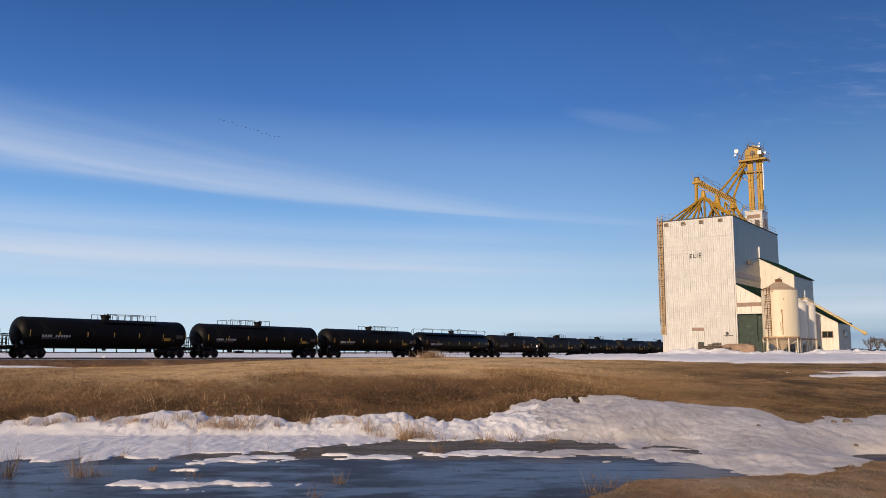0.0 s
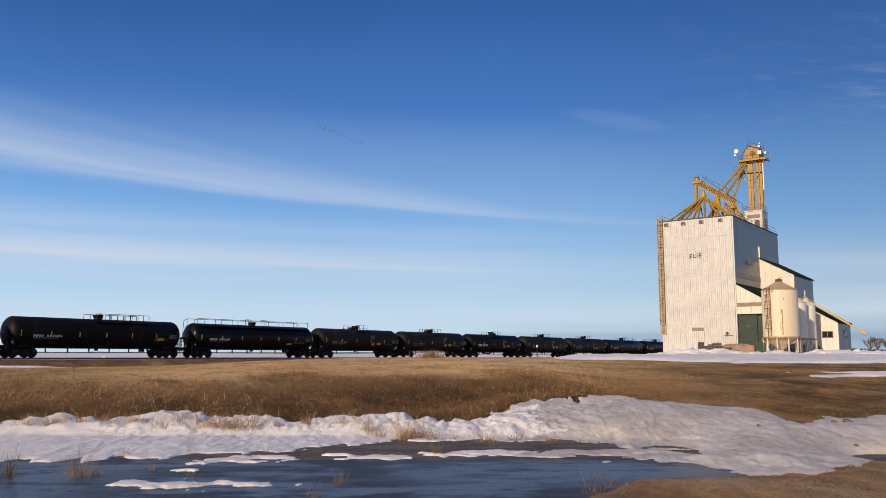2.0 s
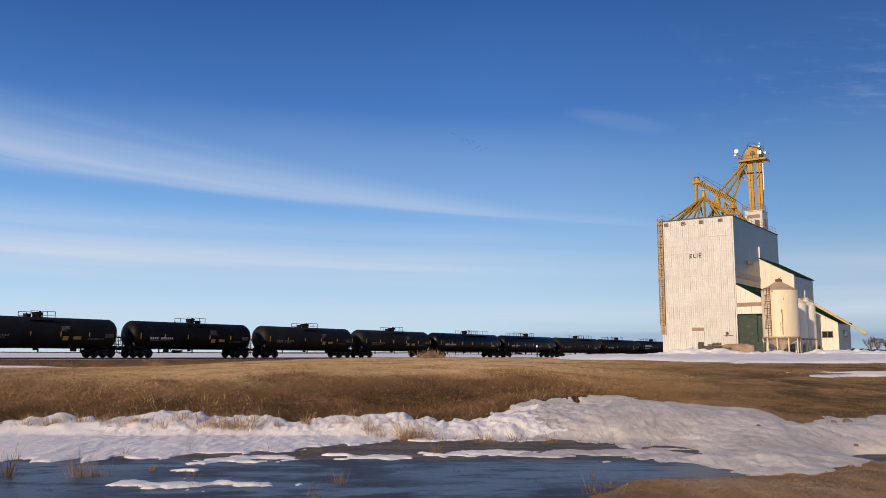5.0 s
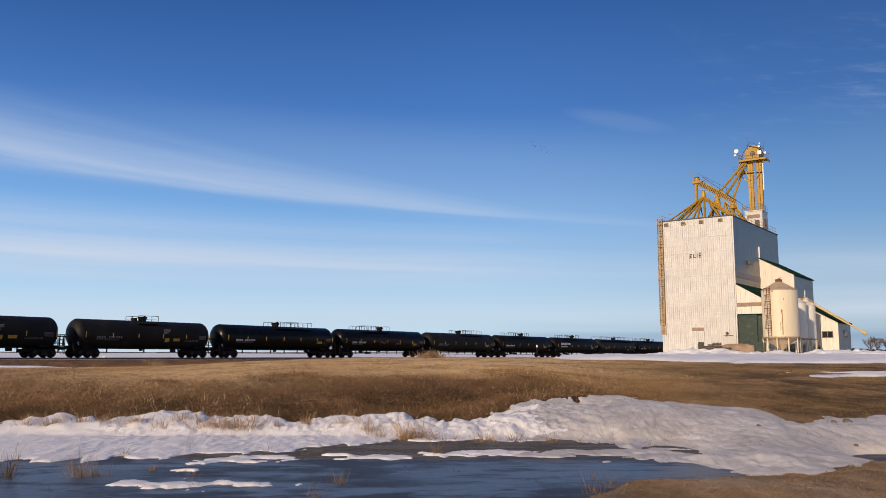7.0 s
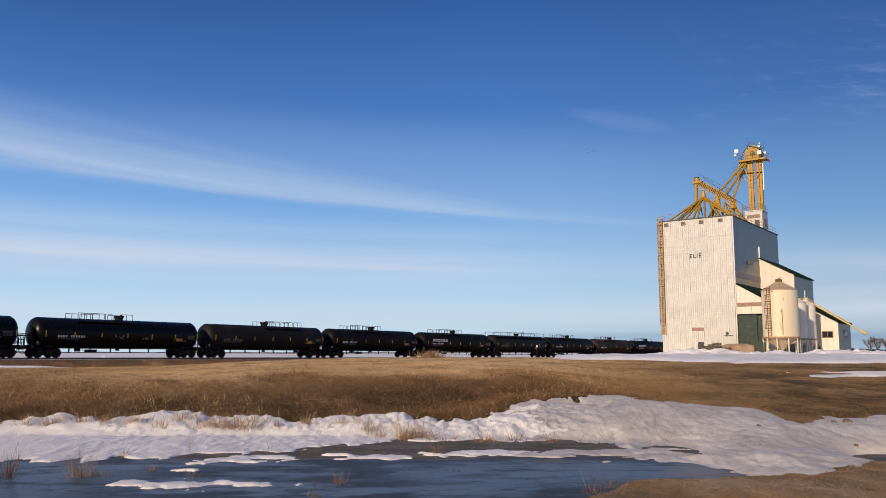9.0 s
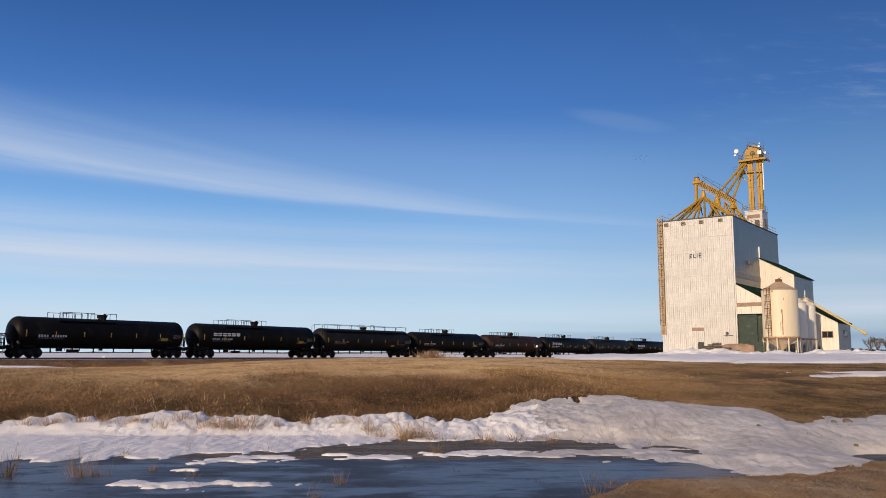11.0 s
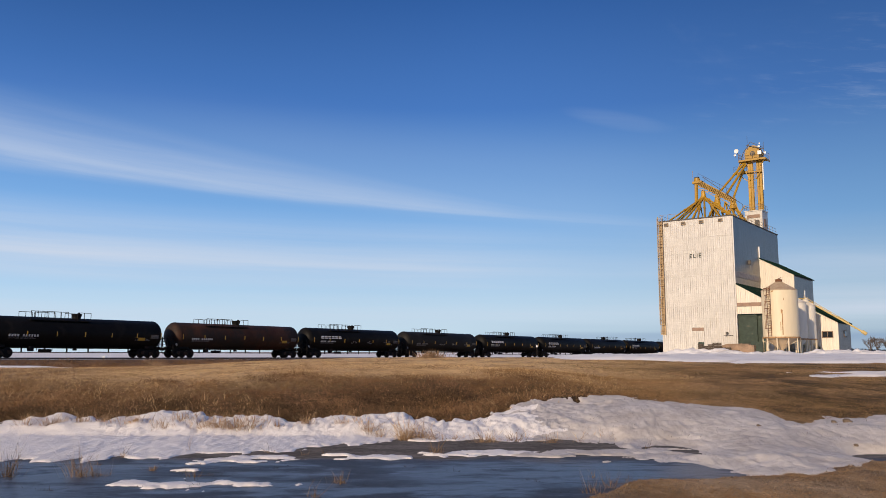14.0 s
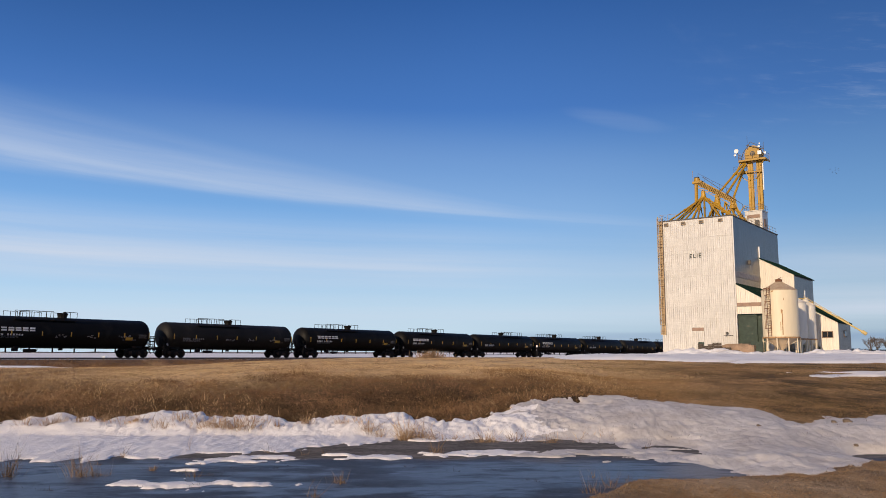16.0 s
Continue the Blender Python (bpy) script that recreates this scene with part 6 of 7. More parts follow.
def build_gantry():
    # penthouse and leg tower on the roof
    px0, px1, py0, py1 = -3.3, -0.35, 19.0, 22.4
    bm = B()
    box(bm, px0, px1, py0, py1, TOP + 0.1, 26.1)
    box(bm, px0 - 0.1, px1 + 0.1, py0 - 0.1, py1 + 0.1, 26.1, 26.25)
    pent = part("penthouse", bm, "siding", elevator, "small white roof penthouse")
    bm = B()
    box(bm, px0 + 0.4, px1 - 0.4, py0 - 0.06, py0 - 0.01, 24.9, 25.5)
    part("penthouse_board", bm, "board", pent)
    # dark panel on the wall, standing in for the shade inside an opening
    bm = B()
    box(bm, px0 + 1.7, px1 - 0.5, py0 - 0.06, py0 - 0.01, 22.9, 24.5)
    part("penthouse_door", bm, "trim", pent, "dark panel for the shade in an opening")
    bm = B()
    box(bm, px1 + 0.01, px1 + 0.06, py0 + 0.9, py0 + 2.2, 23.3, 24.8)
    part("penthouse_louvre", bm, "board", pent)
    bm = B()
    for a, b in (((px0, py0), (px1, py0)), ((px1, py0), (px1, py1)), ((px0, py0), (px0, py1))):
        for k in range(4):
            p = Vector(a).lerp(Vector(b), k / 3)
            rod(bm, (p.x, p.y, 26.2), (p.x, p.y, 27.2), 0.03, 5)
        rod(bm, (*a, 27.2), (*b, 27.2), 0.03, 5)
        rod(bm, (*a, 26.75), (*b, 26.75), 0.025, 5)
    part("penthouse_railing", bm, "tan", elevator)
    for x in (-2.43, -1.97, -0.93, -0.46):
        for dy in (0.0,):
            bm = B()
            box(bm, x - 0.22, x + 0.22, 19.6 + dy, 20.2 + dy, 26.2, 35.3, 0.05)
            leg = part("leg_casing", bm, "yellow", elevator, "yellow bucket-elevator leg")
            for z in np.arange(27.5, 35, 1.5):
                bm = B()
                box(bm, x - 0.25, x + 0.25, 19.55 + dy, 20.25 + dy, z, z + 0.09)
                part("flange", bm, "yellow", leg)
    bm = B()
    rod(bm, (0.0, 19.5, 29.8), (0.0, 19.5, 34.6), 0.10, 8)
    part("vent_pipe", bm, "white", elevator, "white pipe beside the legs")
    bm = B()
    for x in (-1.58, -1.26):
        beam(bm, (x, 19.4, 26.2), (x, 19.4, 35.3), 0.05, 0.05)
    for z in np.arange(26.4, 35.2, 0.4):
        rod(bm, (-1.58, 19.4, z), (-1.26, 19.4, z), 0.025, 5)
    part("tower_ladder", bm, "tan", elevator)
    # mid landing
    bm = B()
    box(bm, -4.9, -2.6, 19.2, 20.6, 33.3, 33.42)
    beam(bm, (-5.0, 19.2, 33.3), (-0.2, 19.2, 33.1), 0.16, 0.16)
    beam(bm, (-5.0, 20.5, 33.3), (-0.2, 20.5, 33.1), 0.16, 0.16)
    for x0, z0, x1, z1 in ((-4.4, 33.3, -3.0, 35.2), (-3.0, 33.3, -4.0, 35.2), (-2.8, 33.2, -2.2, 31.8), (-0.4, 33.1, -1.2, 31.8)):
        beam(bm, (x0, 19.2, z0), (x1, 19.3, z1), 0.12, 0.12)
    part("landing", bm, "yellow", elevator)
    bm = B()
    for x in (-4.9, -4.2, -3.4, -2.7):
        rod(bm, (x, 19.15, 33.4), (x, 19.15, 34.4), 0.03, 5)
    for z in (33.9, 34.4):
        rod(bm, (-4.9, 19.15, z), (-2.7, 19.15, z), 0.03, 5)
    part("landing_railing", bm, "trim", elevator)
    # head platform and machine house
    bm = B()
    box(bm, -3.85, 0.65, 18.7, 21.6, 35.3, 35.42)
    for x in (-3.85, 0.65):
        beam(bm, (x, 18.7, 35.2), (x, 21.6, 35.2), 0.15, 0.25)
    beam(bm, (-3.85, 18.7, 35.2), (0.65, 18.7, 35.2), 0.25, 0.22)
    for a, b in (((-3.8, 18.9, 35.25), (-2.5, 19.6, 34.2)), ((0.6, 18.9, 35.25), (-0.4, 19.6, 34.2))):
        beam(bm, a, b, 0.12, 0.12)
    part("head_platform", bm, "yellow", elevator, "yellow platform with head drives")
    bm = B()
    for a, b in (((-3.85, 18.7), (0.65, 18.7)), ((0.65, 18.7), (0.65, 21.6)), ((-3.85, 18.7), (-3.85, 21.6))):
        for k in range(5):
            p = Vector(a).lerp(Vector(b), k / 4)
            rod(bm, (p.x, p.y, 35.4), (p.x, p.y, 36.5), 0.03, 5)
        for z in (35.95, 36.5):
            rod(bm, (*a, z), (*b, z), 0.025, 5)
    part("platform_railing", bm, "tan", elevator)
    for dy in (0.0, 1.0):
        bm = B()
        prism(bm, [(-3.0, 35.45), (-0.3, 35.45), (-0.2, 36.6), (-0.55, 37.5), (-1.3, 37.95), (-2.1, 37.9), (-2.75, 37.3), (-3.0, 36.6)], 19.4 + dy, 20.2 + dy)
        hd = part("leg_head", bm, "yellow", elevator, "rounded yellow leg head")
        bm = B()
        rod(bm, (-1.6, 19.2 + dy, 36.5), (-1.6, 19.39 + dy, 36.5), 0.42, 12)
        part("head_bearing", bm, "trim", hd)
    bm = B()
    beam(bm, (-2.6, 19.2, 38.1), (0.4, 19.2, 37.0), 0.12, 0.12)
    rod(bm, (-2.4, 19.3, 37.3), (-2.4, 19.3, 39.7), 0.025, 5)
    rod(bm, (0.4, 19.0, 35.4), (0.4, 19.0, 38.3), 0.04, 5)
    rod(bm, (-3.8, 18.8, 35.4), (-4.0, 18.9, 36.9), 0.05, 5)
    for p, q in (((-3.1, 19.3, 36.9), (-1.9, 19.3, 38.6)), ((-1.9, 19.3, 38.6), (0.2, 19.3, 37.3)), ((-3.5, 18.9, 35.4), (-3.1, 19.3, 37.0))):
        beam(bm, p, q, 0.09, 0.09)
    part("mast", bm, "trim", elevator)
    # antennas
    for x, y, z, r, turn in ((-4.05, 18.5, 37.05, 0.42, -12), (-4.4, 18.5, 36.35, 0.22, 20), (-0.25, 18.5, 37.4, 0.22, 10), (0.62, 18.5, 36.15, 0.24, 40), (-0.1, 18.5, 37.9, 0.13, 0)):
        bm = B()
        lathe(bm, [(0.0, 0.0), (r * 0.6, 0.06), (r, 0.18), (r * 0.97, 0.21), (r * 0.55, 0.1), (0.0, 0.05)], 16, pose(x, y, z, 90, 0, turn))
        rod(bm, (x, y, z), (x, y + 0.4, z - 0.35), 0.04, 5)
        part("dish_antenna", bm, "white", elevator, "white dish antenna")
    bm = B()
    box(bm, -0.5, 0.15, 18.35, 18.6, 35.95, 36.65, 0.03)
    part("antenna_box", bm, "white", elevator)
    # distributor conveyor: sloping truss with hood
    bm = B()
    a, b = Vector((-8.2, 10.0, 30.45)), Vector((-2.3, 10.0, 26.6))
    beam(bm, a, b, 0.5, 0.9)
    conv = part("sloping_conveyor", bm, "yellow", elevator, "sloping yellow conveyor housing")
    # dark bars put the shade of the truss gaps into the colour
    n = 22
    for k in range(n):
        p = a.lerp(b, (k + 0.5) / n)
        bm = B()
        beam(bm, p + Vector((-0.19, -0.50, -0.30)), p + Vector((0.19, -0.50, 0.30)), 0.07, 0.08)
        part("stiffener", bm, "yellow_dark", conv)
    bm = B()
    for k in range(6):
        p = a.lerp(b, k / 5)
        rod(bm, p + Vector((0, -0.5, 0.4)), p + Vector((0.1, -0.5, 1.5)), 0.03, 5)
    rod(bm, a + Vector((0.1, -0.5, 1.5)), b + Vector((0.1, -0.5, 1.5)), 0.03, 5)
    part("conveyor_railing", bm, "trim", conv)
    bm = B()
    rod(bm, (-8.75, 10.0, 26.4), (-8.65, 10.0, 30.6), 0.30, 10)
    box(bm, -9.2, -7.5, 9.5, 10.5, 30.3, 30.7, 0.05)
    rod(bm, (-8.5, 10.0, 30.7), (-8.5, 10.0, 31.2), 0.5, 12)
    rod(bm, (-9.1, 9.7, 30.7), (-9.1, 9.7, 32.6), 0.03, 5)
    part("conveyor_head", bm, "yellow", elevator)
    bm = B()
    rod(bm, (-8.5, 10.0, 31.2), (-8.5, 10.0, 31.45), 0.42, 12)
    part("drive_motor", bm, "trim", elevator)
    for k in range(9):
        p, q = a.lerp(b, k / 9), a.lerp(b, (k + 1) / 9)
        bm = B()
        beam(bm, p + Vector((0, -0.45, -0.95)), q + Vector((0, -0.45, -0.5)), 0.07, 0.07)
        beam(bm, p + Vector((0, -0.45, -0.95)), q + Vector((0, -0.45, -0.95)), 0.09, 0.09)
        part("lattice_bar", bm, "yellow", conv)
    # spouts fanning down to the roof from three outlets
    rt = TOP + 0.1
    hubs = [Vector((-7.5, 10.0, 28.0)), Vector((-5.2, 10.0, 27.0)), Vector((-2.65, 10.0, 25.9))]
    feet = [[(-11.2, 2.0), (-10.8, 5.0), (-9.9, 2.2), (-9.0, 6.5), (-8.2, 2.0), (-6.4, 3.2), (-4.6, 1.6), (-2.2, 2.0), (-0.6, 4.6), (-0.5, 6.6)],
            [(-7.6, 12.0), (-6.9, 8.0), (-6.0, 6.2), (-4.2, 5.0), (-3.4, 8.5), (-1.2, 7.2)],
            [(-4.4, 8.4), (-3.4, 12.0), (-1.6, 8.6), (-0.6, 9.0), (-0.7, 12.5)]]
    for hub, fs in zip(hubs, feet):
        for i, (x, y) in enumerate(fs):
            bm = B()
            st = hub + Vector((0.3 * math.sin(i * 2.1), 0.35 * math.cos(i * 2.1), -0.12 * (i % 3)))
            rod(bm, st, (x, y, rt), 0.155, 8)
            rod(bm, st.lerp(Vector((x, y, rt)), 0.5), st.lerp(Vector((x, y, rt)), 0.53), 0.22, 8)
            part("roof_spout", bm, "yellow", elevator)
        bm = B()
        rod(bm, hub + Vector((0, 0, -0.5)), hub + Vector((0, 0, 0.1)), 0.62, 12, 0.42)
        rod(bm, hub + Vector((0, 0, 0.1)), hub + Vector((0, 0, 1.0)), 0.42, 12, 0.30)
        part("distributor", bm, "yellow", elevator)
    for (x0, x1) in ((-8.3, -9.4), (-6.6, -5.6), (-4.0, -4.4), (-4.0, -3.0)):
        bm = B()
        beam(bm, (x0, 10.4, 27.6 if x0 < -5 else 26.8), (x1, 9.0, rt), 0.14, 0.14)
        beam(bm, (x0, 10.4, 27.6 if x0 < -5 else 26.8), (x1 + 1.4, 11.5, rt), 0.12, 0.12)
        part("support_leg", bm, "yellow", elevator)
    # diagonal spouts from the tower
    for p, q in (((-3.0, 19.3, 35.0), (-5.9, 13.6, 29.1)), ((-2.75, 19.1, 34.6), (-4.6, 13.6, 28.7)), ((-3.3, 19.3, 33.6), (-3.8, 14.0, 27.6)), ((-2.9, 19.3, 35.0), (-3.5, 19.3, 33.3))):
        bm = B()
        rod(bm, p, q, 0.20, 8)
        part("tower_spout", bm, "yellow", elevator)
    bm = B()
    for p, q in (((-4.6, 19.2, 33.3), (-2.6, 19.2, 31.6)), ((-4.6, 19.2, 33.3), (-3.4, 19.0, 35.3)), ((-3.5, 14.0, 28.0), (-2.2, 13.0, 22.7)), ((-3.5, 14.0, 28.0), (-4.9, 13.0, 22.7)), ((-5.7, 13.6, 29.3), (-6.6, 14.0, 22.7)), ((-2.4, 10.0, 26.6), (-0.9, 10.6, 22.7)), ((-0.7, 10.0, 25.7), (-2.6, 9.0, 22.7))):
        beam(bm, p, q, 0.14, 0.14)
    part("brace", bm, "yellow", elevator)
    bm = B()
    rod(bm, (-7.4, 9.5, 31.3), (-0.9, 9.5, 25.8), 0.045, 6)
    rod(bm, (-0.9, 9.5, 25.8), (-0.9, 9.5, 22.7), 0.045, 6)
    part("guy_rail", bm, "trim", elevator)


build_gantry()


# ================= bins and yard things =================
def build_bin(m, r, z_leg, z_cyl, z_eave, z_top, label, ladder=True):
    b = thing("hopper_bin", m, label, "grain bin", "hopper bins beside the elevator")
    paint, stained = ("cream", "bin_rust_shade") if ladder else ("bin_white", "bin_white")
    bm = B()
    lathe(bm, [(r, z_cyl), (r, (z_cyl + z_eave) / 2), (r, z_eave)], 40)
    shell = part("shell", bm, paint, b, smooth=True)
    for k in range(1, 4):
        z = z_cyl + (z_eave - z_cyl) * k / 4
        bm = B()
        lathe(bm, [(r - 0.02, z - 0.025), (r + 0.012, z - 0.025), (r + 0.012, z + 0.025), (r - 0.02, z + 0.025)], 40)
        part("seam", bm, paint, shell)
    bm = B()
    lathe(bm, [(r + 0.05, z_eave - 0.04), (r + 0.06, z_eave + 0.03), (0.35, z_top - 0.1), (0.35, z_top), (0, z_top)], 40)
    roof = part("conical_roof", bm, stained, b)
    for k in range(12):
        a = 2 * math.pi * k / 12
        bm = B()
        beam(bm, ((r + 0.03) * math.cos(a), (r + 0.03) * math.sin(a), z_eave + 0.03), (0.36 * math.cos(a), 0.36 * math.sin(a), z_top - 0.08), 0.05, 0.05)
        part("roof_rib", bm, stained, roof)
    bm = B()
    rod(bm, (0, 0, z_top - 0.1), (0, 0, z_top + 0.22), 0.46, 14)
    rod(bm, (0, 0, z_top + 0.22), (0, 0, z_top + 0.28), 0.5, 14, 0.3)
    rod(bm, (-0.3, 0, z_top + 0.2), (0.4, 0, z_top + 0.5), 0.05, 6)
    part("fill_lid", bm, "rust" if ladder else paint, b, "rusty fill lid" if ladder else "")
    bm = B()
    lathe(bm, [(r - 0.03, z_cyl), (0.32, 2.0), (0.32, 1.75), (0.0, 1.75)], 32)
    part("hopper_cone", bm, stained, b, smooth=True)
    bm = B()
    lathe(bm, [(r - 0.02, z_cyl - 0.14), (r + 0.09, z_cyl - 0.14), (r + 0.09, z_cyl + 0.08), (r - 0.02, z_cyl + 0.08)], 40)
    part("ring_beam", bm, "rust_wash", b, "rust-stained ring beam")
    n = 10
    for k in range(n):
        a = 2 * math.pi * (k + 0.5) / n
        c, s_ = math.cos(a), math.sin(a)
        bm = B()
        rod(bm, (r * c, r * s_, z_leg), (r * c, r * s_, z_cyl - 0.1), 0.09, 8)
        box(bm, r * c - 0.16, r * c + 0.16, r * s_ - 0.16, r * s_ + 0.16, z_leg, z_leg + 0.04)
        leg = part("leg", bm, "cream", b)
        bm = B()
        rod(bm, (r * c, r * s_, z_cyl - 0.5), (0.62 * r * c, 0.62 * r * s_, z_cyl - 1.1 + 0.2), 0.05, 6)
        part("leg_brace", bm, "cream", leg)
    if ladder:
        # on the side that faces the track and camera
        a = radians(250)
        t = Vector((math.cos(a), math.sin(a), 0))
        w = Vector((-t.y, t.x, 0)) * 0.26
        bm = B()
        for sgn in (-1, 1):
            p = t * (r + 0.16) + w * sgn
            beam(bm, p + Vector((0, 0, z_cyl + 0.1)), p + Vector((0, 0, z_eave + 0.5)), 0.06, 0.06)
        for z in np.arange(z_cyl + 0.3, z_eave + 0.4, 0.34):
            rod(bm, t * (r + 0.16) - w + Vector((0, 0, z)), t * (r + 0.16) + w + Vector((0, 0, z)), 0.025, 5)
        lad = part("ladder", bm, "rust", b, "rusty caged ladder")
        for z in np.arange(z_cyl + 1.2, z_eave + 0.3, 0.95):
            bm = B()
            pts = [t * (r + 0.16) - w * 1.2, t * (r + 0.6) - w * 1.5, t * (r + 0.85), t * (r + 0.6) + w * 1.5, t * (r + 0.16) + w * 1.2]
            for p, q in zip(pts, pts[1:]):
                beam(bm, p + Vector((0, 0, z)), q + Vector((0, 0, z)), 0.03, 0.07)
            part("cage_hoop", bm, "rust", lad)
        for o in (t * (r + 0.6) - w * 1.5, t * (r + 0.85), t * (r + 0.6) + w * 1.5):
            bm = B()
            beam(bm, o + Vector((0, 0, z_cyl + 1.2)), o + Vector((0, 0, z_eave + 0.3)), 0.05, 0.05)
            part("cage_strap", bm, "rust", lad)
        # rust runs down the shell
        for ang, z0, z1, wd in ((290, 4.0, 7.6, 0.16), (284, 4.6, 6.0, 0.10), (296, 8.9, 9.3, 0.10), (288, 7.0, 7.7, 0.20), (262, 10.1, 10.4, 0.3)):
            bm = B()
            aa = radians(ang)
            t2 = Vector((math.cos(aa), math.sin(aa), 0)) * (r + 0.006)
            w2 = Vector((-math.sin(aa), math.cos(aa), 0)) * wd / 2
            vs = [bm.verts.new(p) for p in (t2 - w2 + Vector((0, 0, z0)), t2 + w2 * 0.6 + Vector((0, 0, z0 + 0.1)), t2 + w2 + Vector((0, 0, z1)), t2 - w2 * 0.8 + Vector((0, 0, z1 - 0.1)))]
            bm.faces.new(vs)
            part("rust_streak", bm, "rust_wash", shell)
    return b


def local(x, y, z=0.0):
    return pose(44.536, 125.0, 0, 0, 0, RZ_E) @ Matrix.Translation((x, y, z))


build_bin(local(7.28, -3.2), 2.46, 1.2, 3.75, 10.45, 11.85, "large cream steel hopper bin with rust streaks")
build_bin(local(7.08, 6.8), 1.56, 1.2, 3.65, 9.2, 10.0, "slim white steel hopper bin", ladder=False)
build_bin(local(7.90, 9.9), 1.36, 1.2, 3.65, 8.9, 9.6, "slim white steel hopper bin", ladder=False)


def build_ramp():
    ramp = thing("driveway_ramp", local(0, 0), "dark earth ramp with a stepped timber wall before the driveway", "ramp")
    bm = B()
    prism(bm, [(-3.2, 1.1), (4.0, 1.1), (4.0, 2.6), (2.2, 2.9), (0.2, 2.85), (-1.4, 2.4)], -5.3, -0.25)
    part("deck", bm, "ramp_earth", ramp)
    # stepped timber retaining wall
    for k, (x0, x1, z) in enumerate(((-4.1, -3.3, 2.9), (-3.3, -2.6, 2.6), (-2.6, -1.9, 2.82), (-1.9, -0.6, 3.05), (-0.6, 0.8, 2.35), (0.8, 2.0, 1.95))):
        zz = 1.1
        while zz < z - 0.05:
            top = min(zz + 0.3, z)
            bm = B()
            box(bm, x0 + 0.02, x1 - 0.02, -5.62 - 0.03 * (k % 2), -5.32, zz, top - 0.02, 0.03)
            part("timber", bm, "old_timber", ramp)
            zz = top
    bm = B()
    box(bm, 3.3, 5.0, -4.4, -4.2, 1.1, 3.1, 0.02)
    part("side_board", bm, "door_green", ramp, "dull green board beside the door")


build_ramp()


def build_marker():
    # trackside post
    p = on_track(125.5, 5.5, 0)
    m = thing("trackside_marker", Matrix.Translation((p.x, p.y, 0)), "dark trackside post with a white cap", "marker post")
    bm = B()
    rod(bm, (0, 0, p.z - 1.2), (0, 0, p.z + 1.75), 0.09, 8)
    part("post", bm, "running", m)
    bm = B()
    rod(bm, (0, 0, p.z + 1.75), (0, 0, p.z + 2.15), 0.14, 10, 0.10)
    part("cap", bm, "white", m)


build_marker()


def build_tree(x, y, h, seed):
    rng = random.Random(seed)
    t = thing("bare_tree", Matrix.Translation((x, y, float(ground_z(np.array([x]), np.array([y]))[0]) - 0.1)), "leafless grey tree on the far field edge", "tree", "bare trees far off")
    bm = B()
    rod(bm, (0, 0, 0), (0, 0, h * 0.3), h * 0.02, 6, h * 0.016)
    part("trunk", bm, "bark", t)
    bm = B()

    def grow_limb(p, d, ln, r, depth):
        q = p + d * ln
        rod(bm, p, q, r, 4, r * 0.6)
        if depth == 0:
            return
        for _ in range(3 if depth > 1 else 4):
            nd = (d + Vector((rng.uniform(-0.75, 0.75), rng.uniform(-0.75, 0.75), rng.uniform(-0.1, 0.6)))).normalized()
            grow_limb(p.lerp(q, rng.uniform(0.5, 1.0)), nd, ln * rng.uniform(0.55, 0.8), r * 0.6, depth - 1)

    for k in range(10):
        d = Vector((rng.uniform(-0.7, 0.7), rng.uniform(-0.7, 0.7), 1)).normalized()
        grow_limb(Vector((0, 0, h * rng.uniform(0.1, 0.3))), d, h * 0.28, h * 0.014, 3)
    part("crown", bm, "bark", t)


for x, y, h, sd in ((129.5, 250.0, 6.2, 1), (132.5, 252.0, 6.6, 2), (137.0, 254.0, 7.0, 3), (146.0, 255.0, 6.0, 4)):
    build_tree(x, y, h, sd)


def build_far_woods():
    # low wooded line along the horizon
    bm = B()
    rng = random.Random(9)
    for k in range(260):
        a = radians(-50 + 100 * k / 259)
        r = 2300 + rng.uniform(-120, 120)
        h = rng.uniform(1.5, 3.6)
        bmesh.ops.create_icosphere(bm, subdivisions=1, radius=1.0, matrix=Matrix.Translation((r * math.sin(a), r * math.cos(a), -1.0)) @ Matrix.Diagonal((rng.uniform(25, 70), 9, h, 1)))
    ob = part("far_woods", bm, "far_wood", None)
    tagged(ob, "low dark line of far woods on the horizon", "woods", kind="stuff")


build_far_woods()


def build_stones():
    rng = random.Random(4)
    for x, y, r in ((7.75, 16.0, 0.08), (7.0, 14.2, 0.04), (7.45, 15.9, 0.05), (5.9, 15.6, 0.04), (2.9, 14.9, 0.03)):
        z = float(snow_z(np.array([x]), np.array([y]))[0])
        bm = B()
        bmesh.ops.create_icosphere(bm, subdivisions=2, radius=r)
        for v in bm.verts:
            v.co *= 1 + 0.6 * noise.noise(v.co * (3 / r * 0.35) + Vector((x, y, 0)))
            v.co.z *= 0.7
        ob = part("stone", bm, "stone", None)
        ob.matrix_basis = Matrix.Translation((x, y, z + r * 0.2))
        tagged(ob, "rounded brown field stone lying on the snow", "stone", "stones on the snow")


build_stones()


